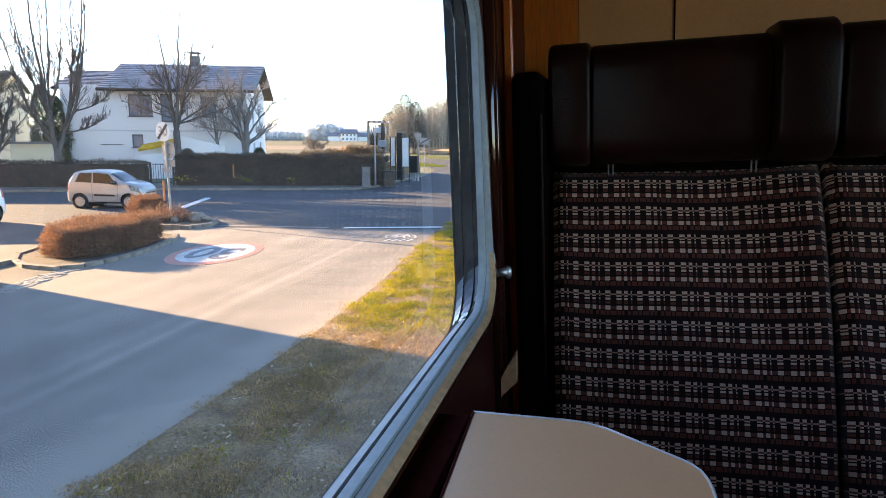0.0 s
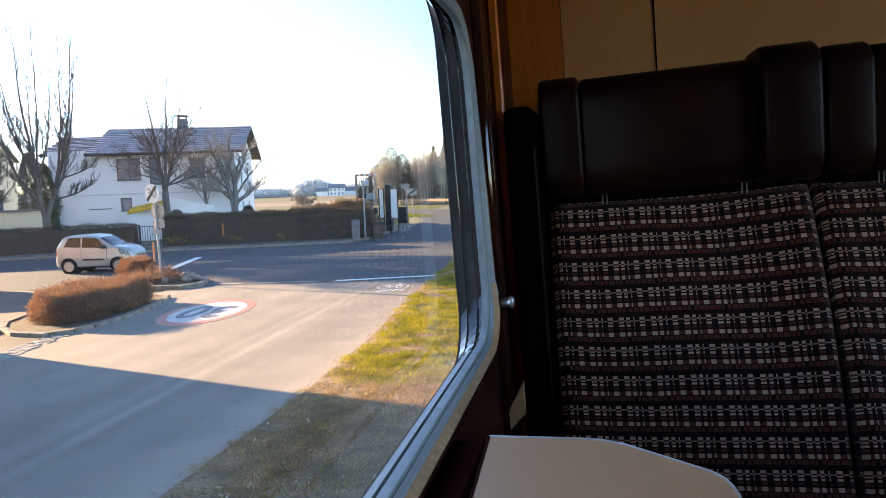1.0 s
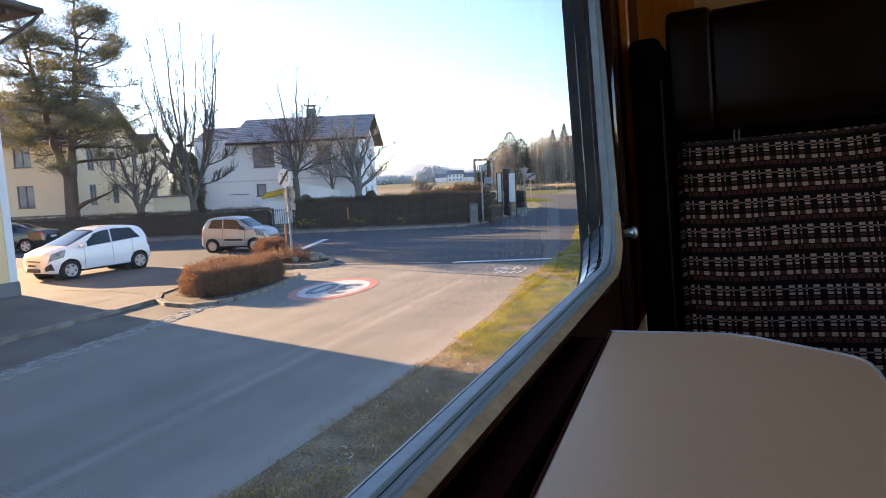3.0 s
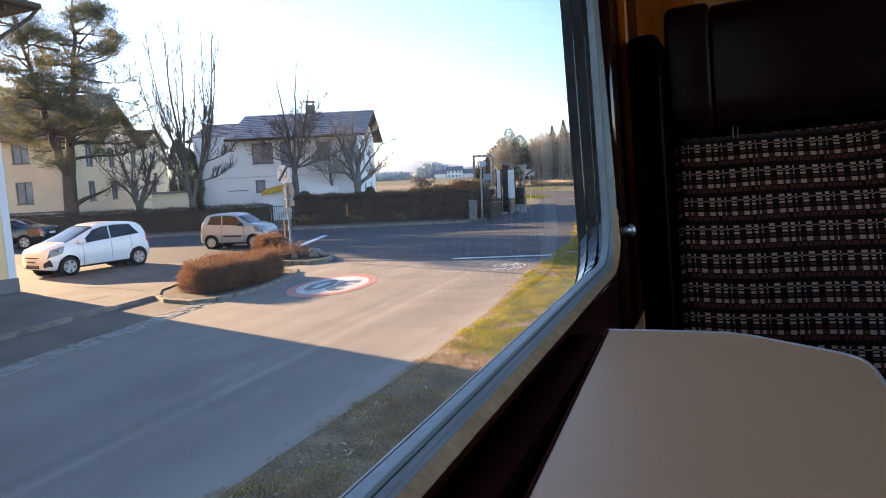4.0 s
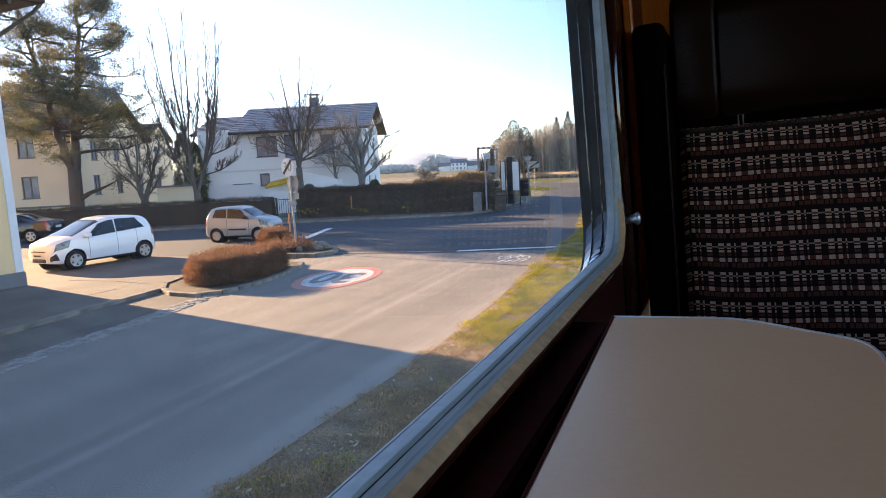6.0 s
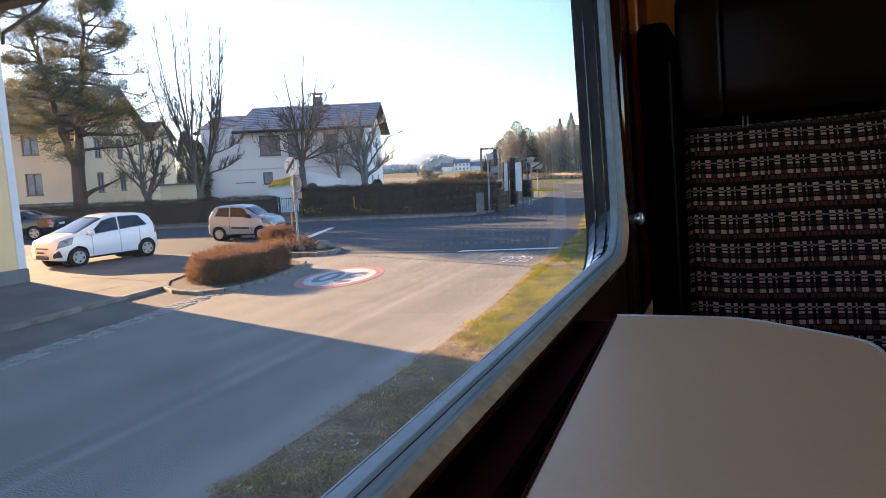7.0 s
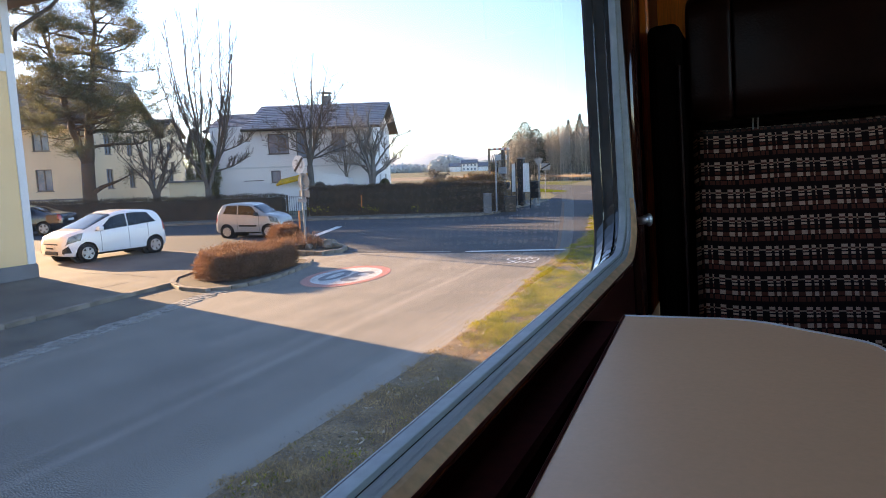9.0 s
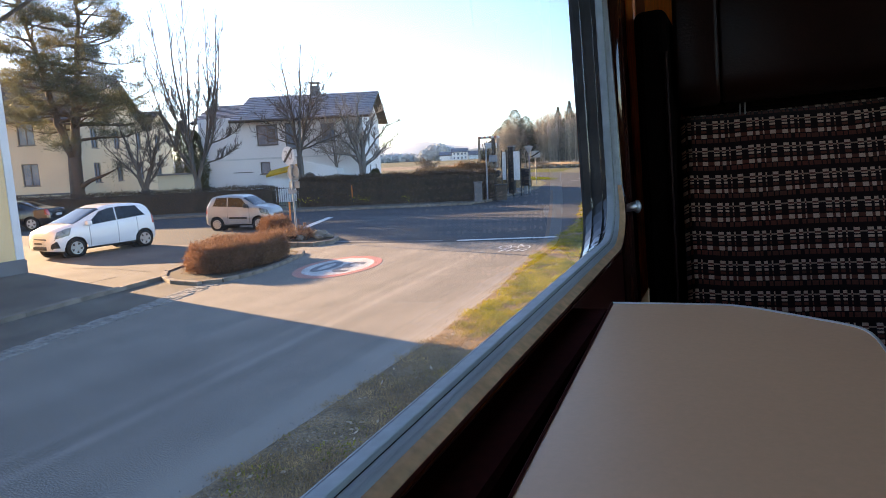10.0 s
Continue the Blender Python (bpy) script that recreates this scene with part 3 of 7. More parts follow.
solid("planting_bed", prism(ISLAND + [(-13.0, 15.6)], -0.02, 0.055), M_SOIL_CORE, "dark soil bed with fallen brown leaves under a clipped bush", "planting bed", kind="structure")
solid("sign_bed", prism(ISLAND2, -0.02, 0.10), M_SOIL_CORE, "dark soil bed with stones round a sign post", "planting bed", kind="structure")
solid("pavement", prism([(x, y + 0.1) for x, y in FAR_KERB[1:9]] + [(-13.5, 46), (-16.5, 46), (-16.4, 35), (-17.2, 32.9), (-22.3, 31.0), (-28.3, 27.7), (-35.3, 23.9), (-53, 16)], -0.02, 0.09), M_GUTTER,
      "narrow grey pavement in front of the long hedge", "pavement", kind="structure")

solid("gutter_strip", sheet([(-11.66, -30), (-9.55, -30), (-9.6, 3.0), (-9.95, 5.5), (-10.35, 8.3), (-10.85, 10.6), (-11.3, 10.7), (-12.38, 11.2), (-12.2, 9.5), (-11.88, 7.0), (-11.71, 4.0)], 0.0015), M_GUTTER,
      "older darker asphalt strip between kerb and setts", "road", kind="structure")
# cobbled gutter: small setts, two to three rows
def sett_shape(w, h, t):
    vs = [(-w, -h, 0), (w, -h, 0), (w, h, 0), (-w, h, 0)]
    vs += [(-w * .86, -h * .86, t), (w * .86, -h * .86, t), (w * .86, h * .86, t), (-w * .86, h * .86, t)]
    return vs, [(4, 5, 6, 7)] + [(k, (k + 1) % 4, 4 + (k + 1) % 4, 4 + k) for k in range(4)]


paving = thing("gutter_paving", None, "strip of small grey granite setts in the road", "paving", kind="structure")
sett_meshes = [mesh_of("sett", sett_shape(w, h, t)) for w, h, t in ((0.055, 0.050, 0.012), (0.052, 0.048, 0.016), (0.056, 0.051, 0.009), (0.050, 0.050, 0.019))]
verts, faces = [], []
for i in range(150):
    for j in range(4):
        y = 3.4 + i * 0.105 + rng.normal(0, 0.008)
        x = float(np.interp(y, [3, 5.5, 6.6, 8.3, 10, 11.2, 14], [-9.3, -9.64, -9.86, -10.1, -10.45, -10.62, -10.9])) - 0.23 + j * 0.115 + rng.normal(0, 0.008)
        if y > 10.9 or (j in (0, 3) and rng.random() < 0.15):
            continue
        if i < 78:
            ob = part("sett", sett_meshes[int(rng.integers(4))], M_COBBLE, paving)
            ob.matrix_local = Matrix.Translation((x, y, 0.0)) @ Matrix.Rotation(rng.normal(0, 0.05), 4, "Z")
            continue
        vs, fs = sett_shape(0.054 + rng.uniform(-0.005, 0.002), 0.049 + rng.uniform(-0.005, 0.002), 0.008 + rng.uniform(0, 0.012))
        b = len(verts)
        verts += [(x + p[0], y + p[1], p[2]) for p in vs]
        faces += [tuple(b + k for k in f) for f in fs]
solid("gutter_setts", (verts, faces), M_COBBLE, "far end of the strip of granite setts", "paving", kind="stuff")

# verge beside the railway
solid("verge", prism([(-3.85, -30), (-3.85, 8.0), (-4.05, 11.5), (-4.5, 15.0), (-5.1, 23.0), (-6.0, 28), (-7.0, 33), (-2.2, 60), (3, 60), (3, -30)], -0.02, 0.035), M_EARTH,
      "earthy verge with matted winter grass beside the track", "verge", kind="structure")


def road_edge(y):
    return np.interp(y, [-30, 8, 11.5, 15, 23, 28, 33], [-3.85, -3.85, -4.05, -4.5, -5.1, -6.0, -7.0])


def patchy(x, y, size, seed):
    """Smooth value noise from 0 to 1 over the plan: patches of about the size given."""
    g = np.random.default_rng(seed).random((64, 64))
    u, v = np.asarray(x) / size, np.asarray(y) / size
    i, j = np.floor(u).astype(int), np.floor(v).astype(int)
    a, b = u - i, v - j
    a, b = a * a * (3 - 2 * a), b * b * (3 - 2 * b)
    i0, i1, j0, j1 = i % 64, (i + 1) % 64, j % 64, (j + 1) % 64
    return (g[i0, j0] * (1 - a) + g[i1, j0] * a) * (1 - b) + (g[i0, j1] * (1 - a) + g[i1, j1] * a) * b


def grass(name, n, y0, y1, width, mat, length, seed, label, cut=None, size=0.5, lie=0.75, broad=0.008, start=0.0):
    """Blades over the verge. cut: the share of patches left bare; lie: how far the blades lean over."""
    r = np.random.default_rng(seed)
    y = y0 + (y1 - y0) * r.random(n) ** 1.35
    e = road_edge(y) + r.normal(0, 0.05, n) + 0.07 * np.sin(y * 3.1) + 0.06 * np.sin(y * 7.7) + 0.04 * np.sin(y * 17.3) + start
    x = e + r.random(n) ** 0.9 * width
    tall = np.ones(n)
    keep = np.ones(n, bool)
    if cut is not None:
        f = 0.6 * patchy(x, y, size, seed) + 0.4 * patchy(x, y, size * 0.38, seed + 50) + r.normal(0, 0.065, n)
        keep = f > cut
        tall = np.clip(0.6 + (f - cut) * 1.8, 0.5, 1.3)
    keep &= r.random(n) < np.clip((y - y0) / 1.6 + 0.02, 0, 1) * (np.interp(y, [8.0, 10.0], [1.0, 0.22]) if name == "verge_dry_grass" else 1.0)
    p = np.stack([x, y, np.full(n, 0.03)], 1)[keep]
    d = np.tile(np.array([[0, 0, 1.0]]), (len(p), 1))
    return solid(name, blades(r, p, d, length * tall[keep][:, None], broad, lie), mat, label, "grass", kind="stuff")


grass("verge_grass", 360000, 8.2, 32, 3.2, M_GRASS, 0.056, 3, "short yellow-green grass in tufts on the verge", 0.38, 0.34, 0.85, start=0.08)
grass("verge_dry_grass", 420000, 0.4, 26, 3.4, M_DRYGRASS, 0.050, 4, "matted straw-coloured winter grass on the verge", 0.30, 0.6, 1.7, 0.006)
grass("verge_moss", 120000, 1.0, 11, 3.2, M_MOSSGRASS, 0.036, 6, "dull green winter turf in patches on the verge", 0.56, 0.8)
grass("verge_weeds", 40000, 2.0, 16, 3.0, M_GRASS, 0.055, 5, "scattered bright green weeds in the verge", 0.72, 0.45, 1.0, 0.012)
r8 = np.random.default_rng(8)
gy = 1.5 + 10 * r8.random(900) ** 1.3
gx = road_edge(gy) + r8.normal(0.14, 0.12, 900)
vs, fs = [], []
for x, y, w in zip(gx, gy, r8.uniform(0.005, 0.016, 900)):
    b = len(vs)
    vs += [(x + w * math.cos(k * 1.257 + y) * r8.uniform(0.7, 1.2), y + w * math.sin(k * 1.257 + y), 0.026) for k in range(5)] + [(x, y, 0.036 + w * 0.5)]
    fs += [(b + k, b + (k + 1) % 5, b + 5) for k in range(5)]
solid("verge_gravel", (vs, fs), M_COBBLE, "loose pale grit along the edge of the verge", "gravel", kind="stuff")

r7 = np.random.default_rng(17)
ly = 1.5 + 13 * r7.random(2600) ** 1.5
lx = road_edge(ly) + 0.1 + 3.0 * r7.random(2600)
k = patchy(lx, ly, 0.45, 91) + r7.normal(0, 0.12, 2600) > 0.52
q = np.column_stack([lx, ly, np.full(2600, 0.05)])[k]
flat = np.column_stack([r7.normal(0, 1, len(q)), r7.normal(0, 1, len(q)), r7.normal(0.15, 0.2, len(q))])
solid("verge_litter", blades(r7, q, flat, 0.06, 0.028, 0.2), leaf_material("dead_leaf", (0.52, 0.42, 0.31), (0.34, 0.25, 0.17), scale=5, rough=0.8), "pale dead leaves and straw scattered on the verge", "leaf litter", kind="stuff")

# road paint
disc = thing("speed_disc", Matrix.Translation((-8.95, 13.5, 0.006)) @ Matrix.Rotation(radians(8), 4, "Z"), "faded 30 speed limit roundel painted on the asphalt", "road marking", kind="structure")


def ellipse_ring(a0, b0, a1, b1, z, n=64):
    vs, fs = [], []
    for i in range(n):
        c, s = math.cos(2 * math.pi * i / n), math.sin(2 * math.pi * i / n)
        vs += [(a0 * c, b0 * s, z), (a1 * c, b1 * s, z)]
    for i in range(n):
        j = (i + 1) % n
        fs.append((2 * i, 2 * i + 1, 2 * j + 1, 2 * j) if a0 else (2 * i + 1, 2 * j + 1, 0))
    return vs, fs


part("red_ring", ellipse_ring(0.80, 1.28, 0.98, 1.62, 0.0), M_REDPAINT, disc, "faded red ring")
part("white_field", ellipse_ring(0.0, 0.0, 0.80, 1.28, 0.0), M_DISCWHITE, disc, "scuffed white field")


def lettering(name, text, size, mat, parent, m, depth=0.0, width=1.0):
    cu = bpy.data.curves.new(name, "FONT")
    cu.body, cu.size, cu.align_x, cu.align_y, cu.extrude, cu.offset = text, size, "CENTER", "CENTER", depth, size * 0.022
    tmp = bpy.data.objects.new(name, cu)
    scene.collection.objects.link(tmp)
    bpy.context.view_layer.update()
    me = bpy.data.meshes.new_from_object(tmp.evaluated_get(bpy.context.evaluated_depsgraph_get()))
    bpy.data.objects.remove(tmp)
    me.materials.clear()
    ob = part(name, me, mat, parent)
    ob.matrix_local = m
    return ob


lettering("digits", "30", 1.0, M_DARKPAINT, disc, Matrix.Translation((0.0, 0.0, 0.004)) @ Matrix.Rotation(math.pi, 4, "Z") @ Matrix.Diagonal((1.15, 2.0, 1, 1)))
stop = solid("stop_line", sheet([(-7.75, 18.2), (-7.7, 18.5), (-4.75, 19.55), (-4.8, 19.25)], 0.010), M_PAINT, "white stop line across the side road", "road marking", kind="structure")
solid("lane_line", sheet([(-16.04, 21.65), (-15.70, 21.65), (-17.20, 25.75), (-17.54, 25.75)], 0.012), M_PAINT, "short white line on the main road", "road marking", kind="structure")
solid("edge_line", sheet([(-12.2, 17.6), (-8.2, 18.2), (-8.2, 18.30), (-12.2, 17.70)], 0.010), M_WORNPAINT, "worn pale line at the edge of the junction", "road marking", kind="structure")
for y in (57.0, 60.0):
    solid("crossing_bar", sheet([(-13.0, y), (-11.2, y + 0.3), (-11.2, y + 0.75), (-13.0, y + 0.45)], 0.012), M_WORNPAINT, "white bar of a worn road crossing", "road marking", "crossing bars", "structure")

bike = thing("cycle_symbol", Matrix.Translation((-5.45, 16.9, 0.006)) @ Matrix.Rotation(radians(12), 4, "Z") @ Matrix.Scale(0.72, 4), "white bicycle symbol and blocked word painted on the road", "road marking", kind="structure")


def flat_line(points, w, z=0.0):
    vs, fs = [], []
    for i, (x, y) in enumerate(points):
        a = points[max(0, i - 1)]
        b = points[min(len(points) - 1, i + 1)]
        d = Vector((b[0] - a[0], b[1] - a[1])).normalized()
        vs += [(x - d.y * w / 2, y + d.x * w / 2, z), (x + d.y * w / 2, y - d.x * w / 2, z)]
        if i:
            k = 2 * i
            fs.append((k - 2, k - 1, k + 1, k))
    return vs, fs


for pts in ([(-13.9, -6.0), (-13.85, 2.0), (-13.75, 11.0)], [(-16.6, 11.8), (-14.9, 11.9), (-13.4, 11.7)]):
    solid("tar_seam", flat_line(pts, 0.05, 0.055), M_SEAM, "dark joint in the forecourt asphalt", "road joint", "tar seams", "structure")
for pts in ([(-16.0, 22.94), (-13.28, 22.11), (-10.49, 21.05), (-9.21, 21.75), (-7.43, 20.47), (-5.97, 20.21)],
            [(-22.64, 27.84), (-19.92, 30.84), (-16.09, 31.73), (-12.41, 32.59), (-8.13, 30.59)],
            [(-9.92, 18.61), (-8.11, 18.19), (-7.21, 19.31), (-5.94, 18.33)]):
    solid("tar_seam", flat_line(pts, 0.05, 0.009), M_SEAM, "dark sealed joint in the asphalt", "road joint", "tar seams", "structure")
for cx in (-0.36, 0.36):
    part("wheel_mark", flat_line([(cx + 0.24 * math.cos(a / 16 * 2 * math.pi), 0.35 + 0.42 * math.sin(a / 16 * 2 * math.pi)) for a in range(17)], 0.06), M_PAINT, bike)
part("frame_mark", flat_line([(-0.36, 0.35), (-0.05, 0.35), (0.22, 0.85), (-0.16, 0.85), (-0.36, 0.35)], 0.06, 0.003), M_PAINT, bike)
part("fork_mark", flat_line([(0.36, 0.35), (0.18, 1.02), (0.32, 1.1)], 0.06, 0.005), M_PAINT, bike)
for k in range(4):
    part("word_bar", flat_line([(-0.5 + k * 0.27, -0.75), (-0.28 + k * 0.27, -0.25)], 0.10), M_PAINT, bike)

# ---------------------------------------------------------------- plants


def grow(rg, p, d, length, radius, level, out, spread, up, counts, wob=0.10):
    """A tapering limb with side shoots along it; the lines are sorted by level into out."""
    seg = 7 if level > 1 else 4
    line, pts, r = [(p.copy(), radius)], [(p.copy(), d.copy(), radius)], radius
    for i in range(seg):
        d = (d + Vector(rg.normal(0, wob, 3)) + Vector((0, 0, up * 0.35))).normalized()
        p = p + d * (length / seg)
        r = radius * (1 - 0.82 * (i + 1) / seg)
        line.append((p.copy(), max(r, 0.0125)))
        pts.append((p.copy(), d.copy(), r))
    out.setdefault(level, []).append(line)
    if level == 0:
        return
    n = counts[level]
    for k in range(n):
        j = min(seg, int(1 + (k + rg.random()) / n * seg))
        q, dd, rr = pts[j]
        side = Vector(rg.normal(0, 1, 3))
        side = (side - dd * side.dot(dd)).normalized()
        nd = (dd * 0.75 + side * spread * rg.uniform(0.7, 1.3) + Vector((0, 0, up * 0.4))).normalized()
        ln = length * (0.62 - 0.38 * j / seg) * rg.uniform(0.6, 1.15)
        grow(rg, q, nd, max(ln, 0.25), max(rr * 0.62, 0.011), level - 1, out, spread, up, counts, wob * 1.1)


def bare_tree(name, x, y, height, seed, label, trunk=0.2, fork=0.25, spread=0.7, up=0.25, limbs=6, open_=0.5, counts=(0, 5, 7, 8), levels=3, reach=0.8, wob=0.10, slim=1.0, bark=None, twig=None):
    rg = np.random.default_rng(seed)
    t = thing(name, Matrix.Translation((x, y, 0)), label, "tree")
    out = {}
    h = height * fork
    base = [(Vector((0, 0, -0.1)), trunk * 1.4), (Vector((0, 0, 0.3)), trunk * 1.08), (Vector((0.05, 0.03, h * 0.55)), trunk * 0.95), (Vector((0.1, 0.0, h)), trunk * 0.9), (Vector((0.12, 0.02, h * 1.25)), trunk * 0.55)]
    for i in range(limbs):
        a = 2 * math.pi * i / limbs + rg.uniform(-0.4, 0.4)
        o = open_ * rg.uniform(0.5, 1.25)
        d = Vector((math.cos(a) * o, math.sin(a) * o, 1)).normalized()
        start = base[3][0] - Vector((0, 0, rg.uniform(-0.1, 0.35) * h))
        grow(rg, start, d, (height - h) * reach * rg.uniform(0.7, 1.2), trunk * slim * rg.uniform(0.24, 0.38), levels, out, spread, up, counts, wob)
    thick = [base] + out.get(levels, []) + out.get(levels - 1, [])
    thin = [l for k, ls in out.items() if k < levels - 1 for l in ls]
    part("trunk", tubes(thick, 7), bark or M_BARK, t, "bark of trunk and limbs", True)
    part("crown", tubes(thin, 3), twig or M_TWIG, t, "bare twigs")
    return t


def limbed_tree(x, y, seed, label, trunk, fork, limbs, bark, twig, shoots=12, reach=0.30, spread=0.55, up=0.25, wob=0.05, bow=0.5, low=0.2, twigs=5, fine=0.5, bend=0.10, lead=2, stout=0.62, group="bare garden trees"):
    """A leafless tree whose main limbs rise from the fork to given heights. limbs: across, along, height; the first ones leave the fork, the rest branch off these; bow: how soon a limb turns upright."""
    rg = np.random.default_rng(seed)
    turn = math.atan2(-x, y)
    t = thing("bare_tree", Matrix.Translation((x, y, 0)) @ Matrix.Rotation(turn, 4, "Z"), label, "tree", group)
    out = {}
    base = [(Vector((0, 0, -0.1)), trunk * 1.45), (Vector((0, 0, 0.3)), trunk * 1.12), (Vector((0.03, 0.02, fork * 0.55)), trunk * 0.95), (Vector((0, 0, fork)), trunk * 0.9)]
    thick = [base]
    for k, (u, w, z) in enumerate(limbs):
        p0 = Vector((0, 0, fork * rg.uniform(0.90, 1.0)))
        ln = (Vector((u, w, z)) - p0).length
        r0 = trunk * stout
        if k >= lead:
            stem = min(thick[1:1 + lead], key=lambda l: math.hypot(l[-1][0].x - u, l[-1][0].y - w))
            j = int(rg.integers(1, 6))
            while j > 1 and stem[j][0].z > z - 0.8:
                j -= 1
            p0 = stem[j][0].copy()
            ln = (Vector((u, w, z)) - p0).length
            r0 = min(trunk * (0.16 + 0.026 * ln), stem[j][1] * 0.72)
        p2 = Vector((u, w, z))
        p1 = p0 + Vector(((u - p0.x) * (0.45 + bow * 0.5), (w - p0.y) * (0.45 + bow * 0.5), (z - p0.z) * (0.5 - 0.32 * bow)))
        n = 14
        line, jit = [], Vector((0, 0, 0))
        for i in range(n + 1):
            f = i / n
            q = p0 * (1 - f) ** 2 + p1 * 2 * f * (1 - f) + p2 * f * f
            jit = jit + Vector(rg.normal(0, wob * ln / n, 3))
            q = q + jit * min(1, f * 3)
            line.append((q, max(r0 * (1 - f) ** 0.9, 0.016)))
        thick.append(line)
        for k in range(shoots):
            f = low + (0.97 - low) * (k + rg.random()) / shoots
            i = min(n - 1, int(f * n))
            q, r = line[i]
            d = (line[i + 1][0] - q).normalized()
            side = Vector(rg.normal(0, 1, 3))
            side = (side - d * side.dot(d)).normalized()
            nd = (d * 0.7 + side * spread * rg.uniform(0.7, 1.4) + Vector((0, 0, up))).normalized()
            sl = ln * reach * (1.15 - 0.75 * f) * rg.uniform(0.5, 1.25)
            grow(rg, q, nd, max(sl, 0.45), max(r * 0.5, 0.013), 2 if f < fine else 1, out, spread, up, (0, 3, twigs), bend)
    part("trunk", tubes(thick, 7), bark, t, "bark of trunk and limbs", True)
    part("crown", tubes(out.get(2, []) + out.get(1, []) + out.get(0, []), 3), twig, t, "bare twigs")
    return t


limbed_tree(-28.43, 28.76, 11, "tall leafless tree with long upright shoots behind the hedge", 0.215, 1.85,
            [(-0.9, -0.5, 11.9), (1.5, 0.5, 11.4), (-2.3, 0.5, 10.4), (0.3, 0.3, 12.3), (1.25, -0.3, 11.7), (2.0, -0.9, 10.4), (-1.5, 1.0, 9.2), (-0.3, 1.1, 10.6), (0.8, -1.0, 9.8), (-1.7, -0.4, 11.2), (1.9, 0.3, 9.4),
             (2.9, 0.2, 5.2), (-1.6, -0.7, 6.4), (2.5, -0.6, 3.9), (-1.9, 0.6, 5.2)], M_BARK, M_TWIG, shoots=16, reach=0.22, spread=0.45, up=0.28, wob=0.05, bow=0.55, low=0.24, twigs=4, fine=0.55, bend=0.07)
limbed_tree(-26.70, 36.42, 12, "leafless spreading tree before the white house", 0.235, 3.1,
            [(-0.9, 0.4, 10.2), (0.45, -0.5, 10.4), (1.6, 0.5, 10.0), (2.6, -0.4, 8.6), (-1.6, -0.6, 8.2), (3.8, 0.3, 6.4), (-3.0, 0.5, 6.2), (3.7, -0.7, 4.6), (-3.1, -0.3, 4.8), (2.2, 0.9, 7.4), (-1.9, 0.9, 7.2), (1.0, 1.2, 8.4)],
            M_BARK, M_TWIG, shoots=15, reach=0.26, spread=0.70, up=0.16, wob=0.08, bow=0.10, low=0.15, twigs=4, fine=0.6, bend=0.10, lead=3, stout=0.55)
limbed_tree(-24.2, 40.4, 18, "gnarled leafless fruit tree beside the white house", 0.34, 1.5,
            [(-2.0, -0.3, 6.6), (0.5, 0.2, 7.3), (2.0, 0.3, 5.8), (-3.4, 0.4, 4.4), (-3.0, -0.5, 5.6), (3.0, 0.3, 4.4), (-1.2, 0.7, 7.2), (1.3, -0.6, 7.0), (-0.5, 0.5, 6.6), (2.8, -0.3, 5.3), (2.6, 0.5, 3.5), (-2.4, -0.9, 3.7)],
            M_PALEBARK, M_PALETWIG, shoots=24, reach=0.25, spread=0.85, up=0.45, wob=0.24, bow=-0.35, low=0.35, twigs=4, fine=0.45, bend=0.13, lead=3, stout=0.58)
limbed_tree(-26.2, 40.2, 16, "pale twiggy leafless tree close to the house wall", 0.12, 1.8,
            [(-0.8, -0.4, 6.8), (0.3, 0.4, 7.2), (-1.6, 0.3, 5.6), (1.2, -0.3, 6.2), (1.7, 0.2, 4.6), (-1.8, -0.2, 4.2)],
            M_PALEBARK, M_PALETWIG, shoots=11, reach=0.30, spread=0.8, up=0.25, wob=0.12, bow=0.3, low=0.2, twigs=4, fine=0.4)
limbed_tree(-31.75, 27.95, 14, "forked leafless tree among shrubs by the pine", 0.27, 1.5,
            [(-1.3, -0.3, 6.0), (1.3, 0.4, 5.6), (1.9, -0.3, 4.3), (-0.35, 0.3, 5.9), (0.5, 0.6, 6.4), (-2.2, 0.3, 4.6), (0.3, -0.5, 4.8)],
            M_BARK, M_TWIG, shoots=15, reach=0.28, spread=0.8, up=0.16, wob=0.10, bow=0.1, low=0.2, twigs=4, fine=0.45)
bare_tree("bare_tree", -59.6, 126.5, 3.7, 15, "round leafless shrub in the far field", trunk=0.15, fork=0.08, spread=0.9, up=0.05, limbs=12, open_=1.6, counts=(0, 5, 6, 7))


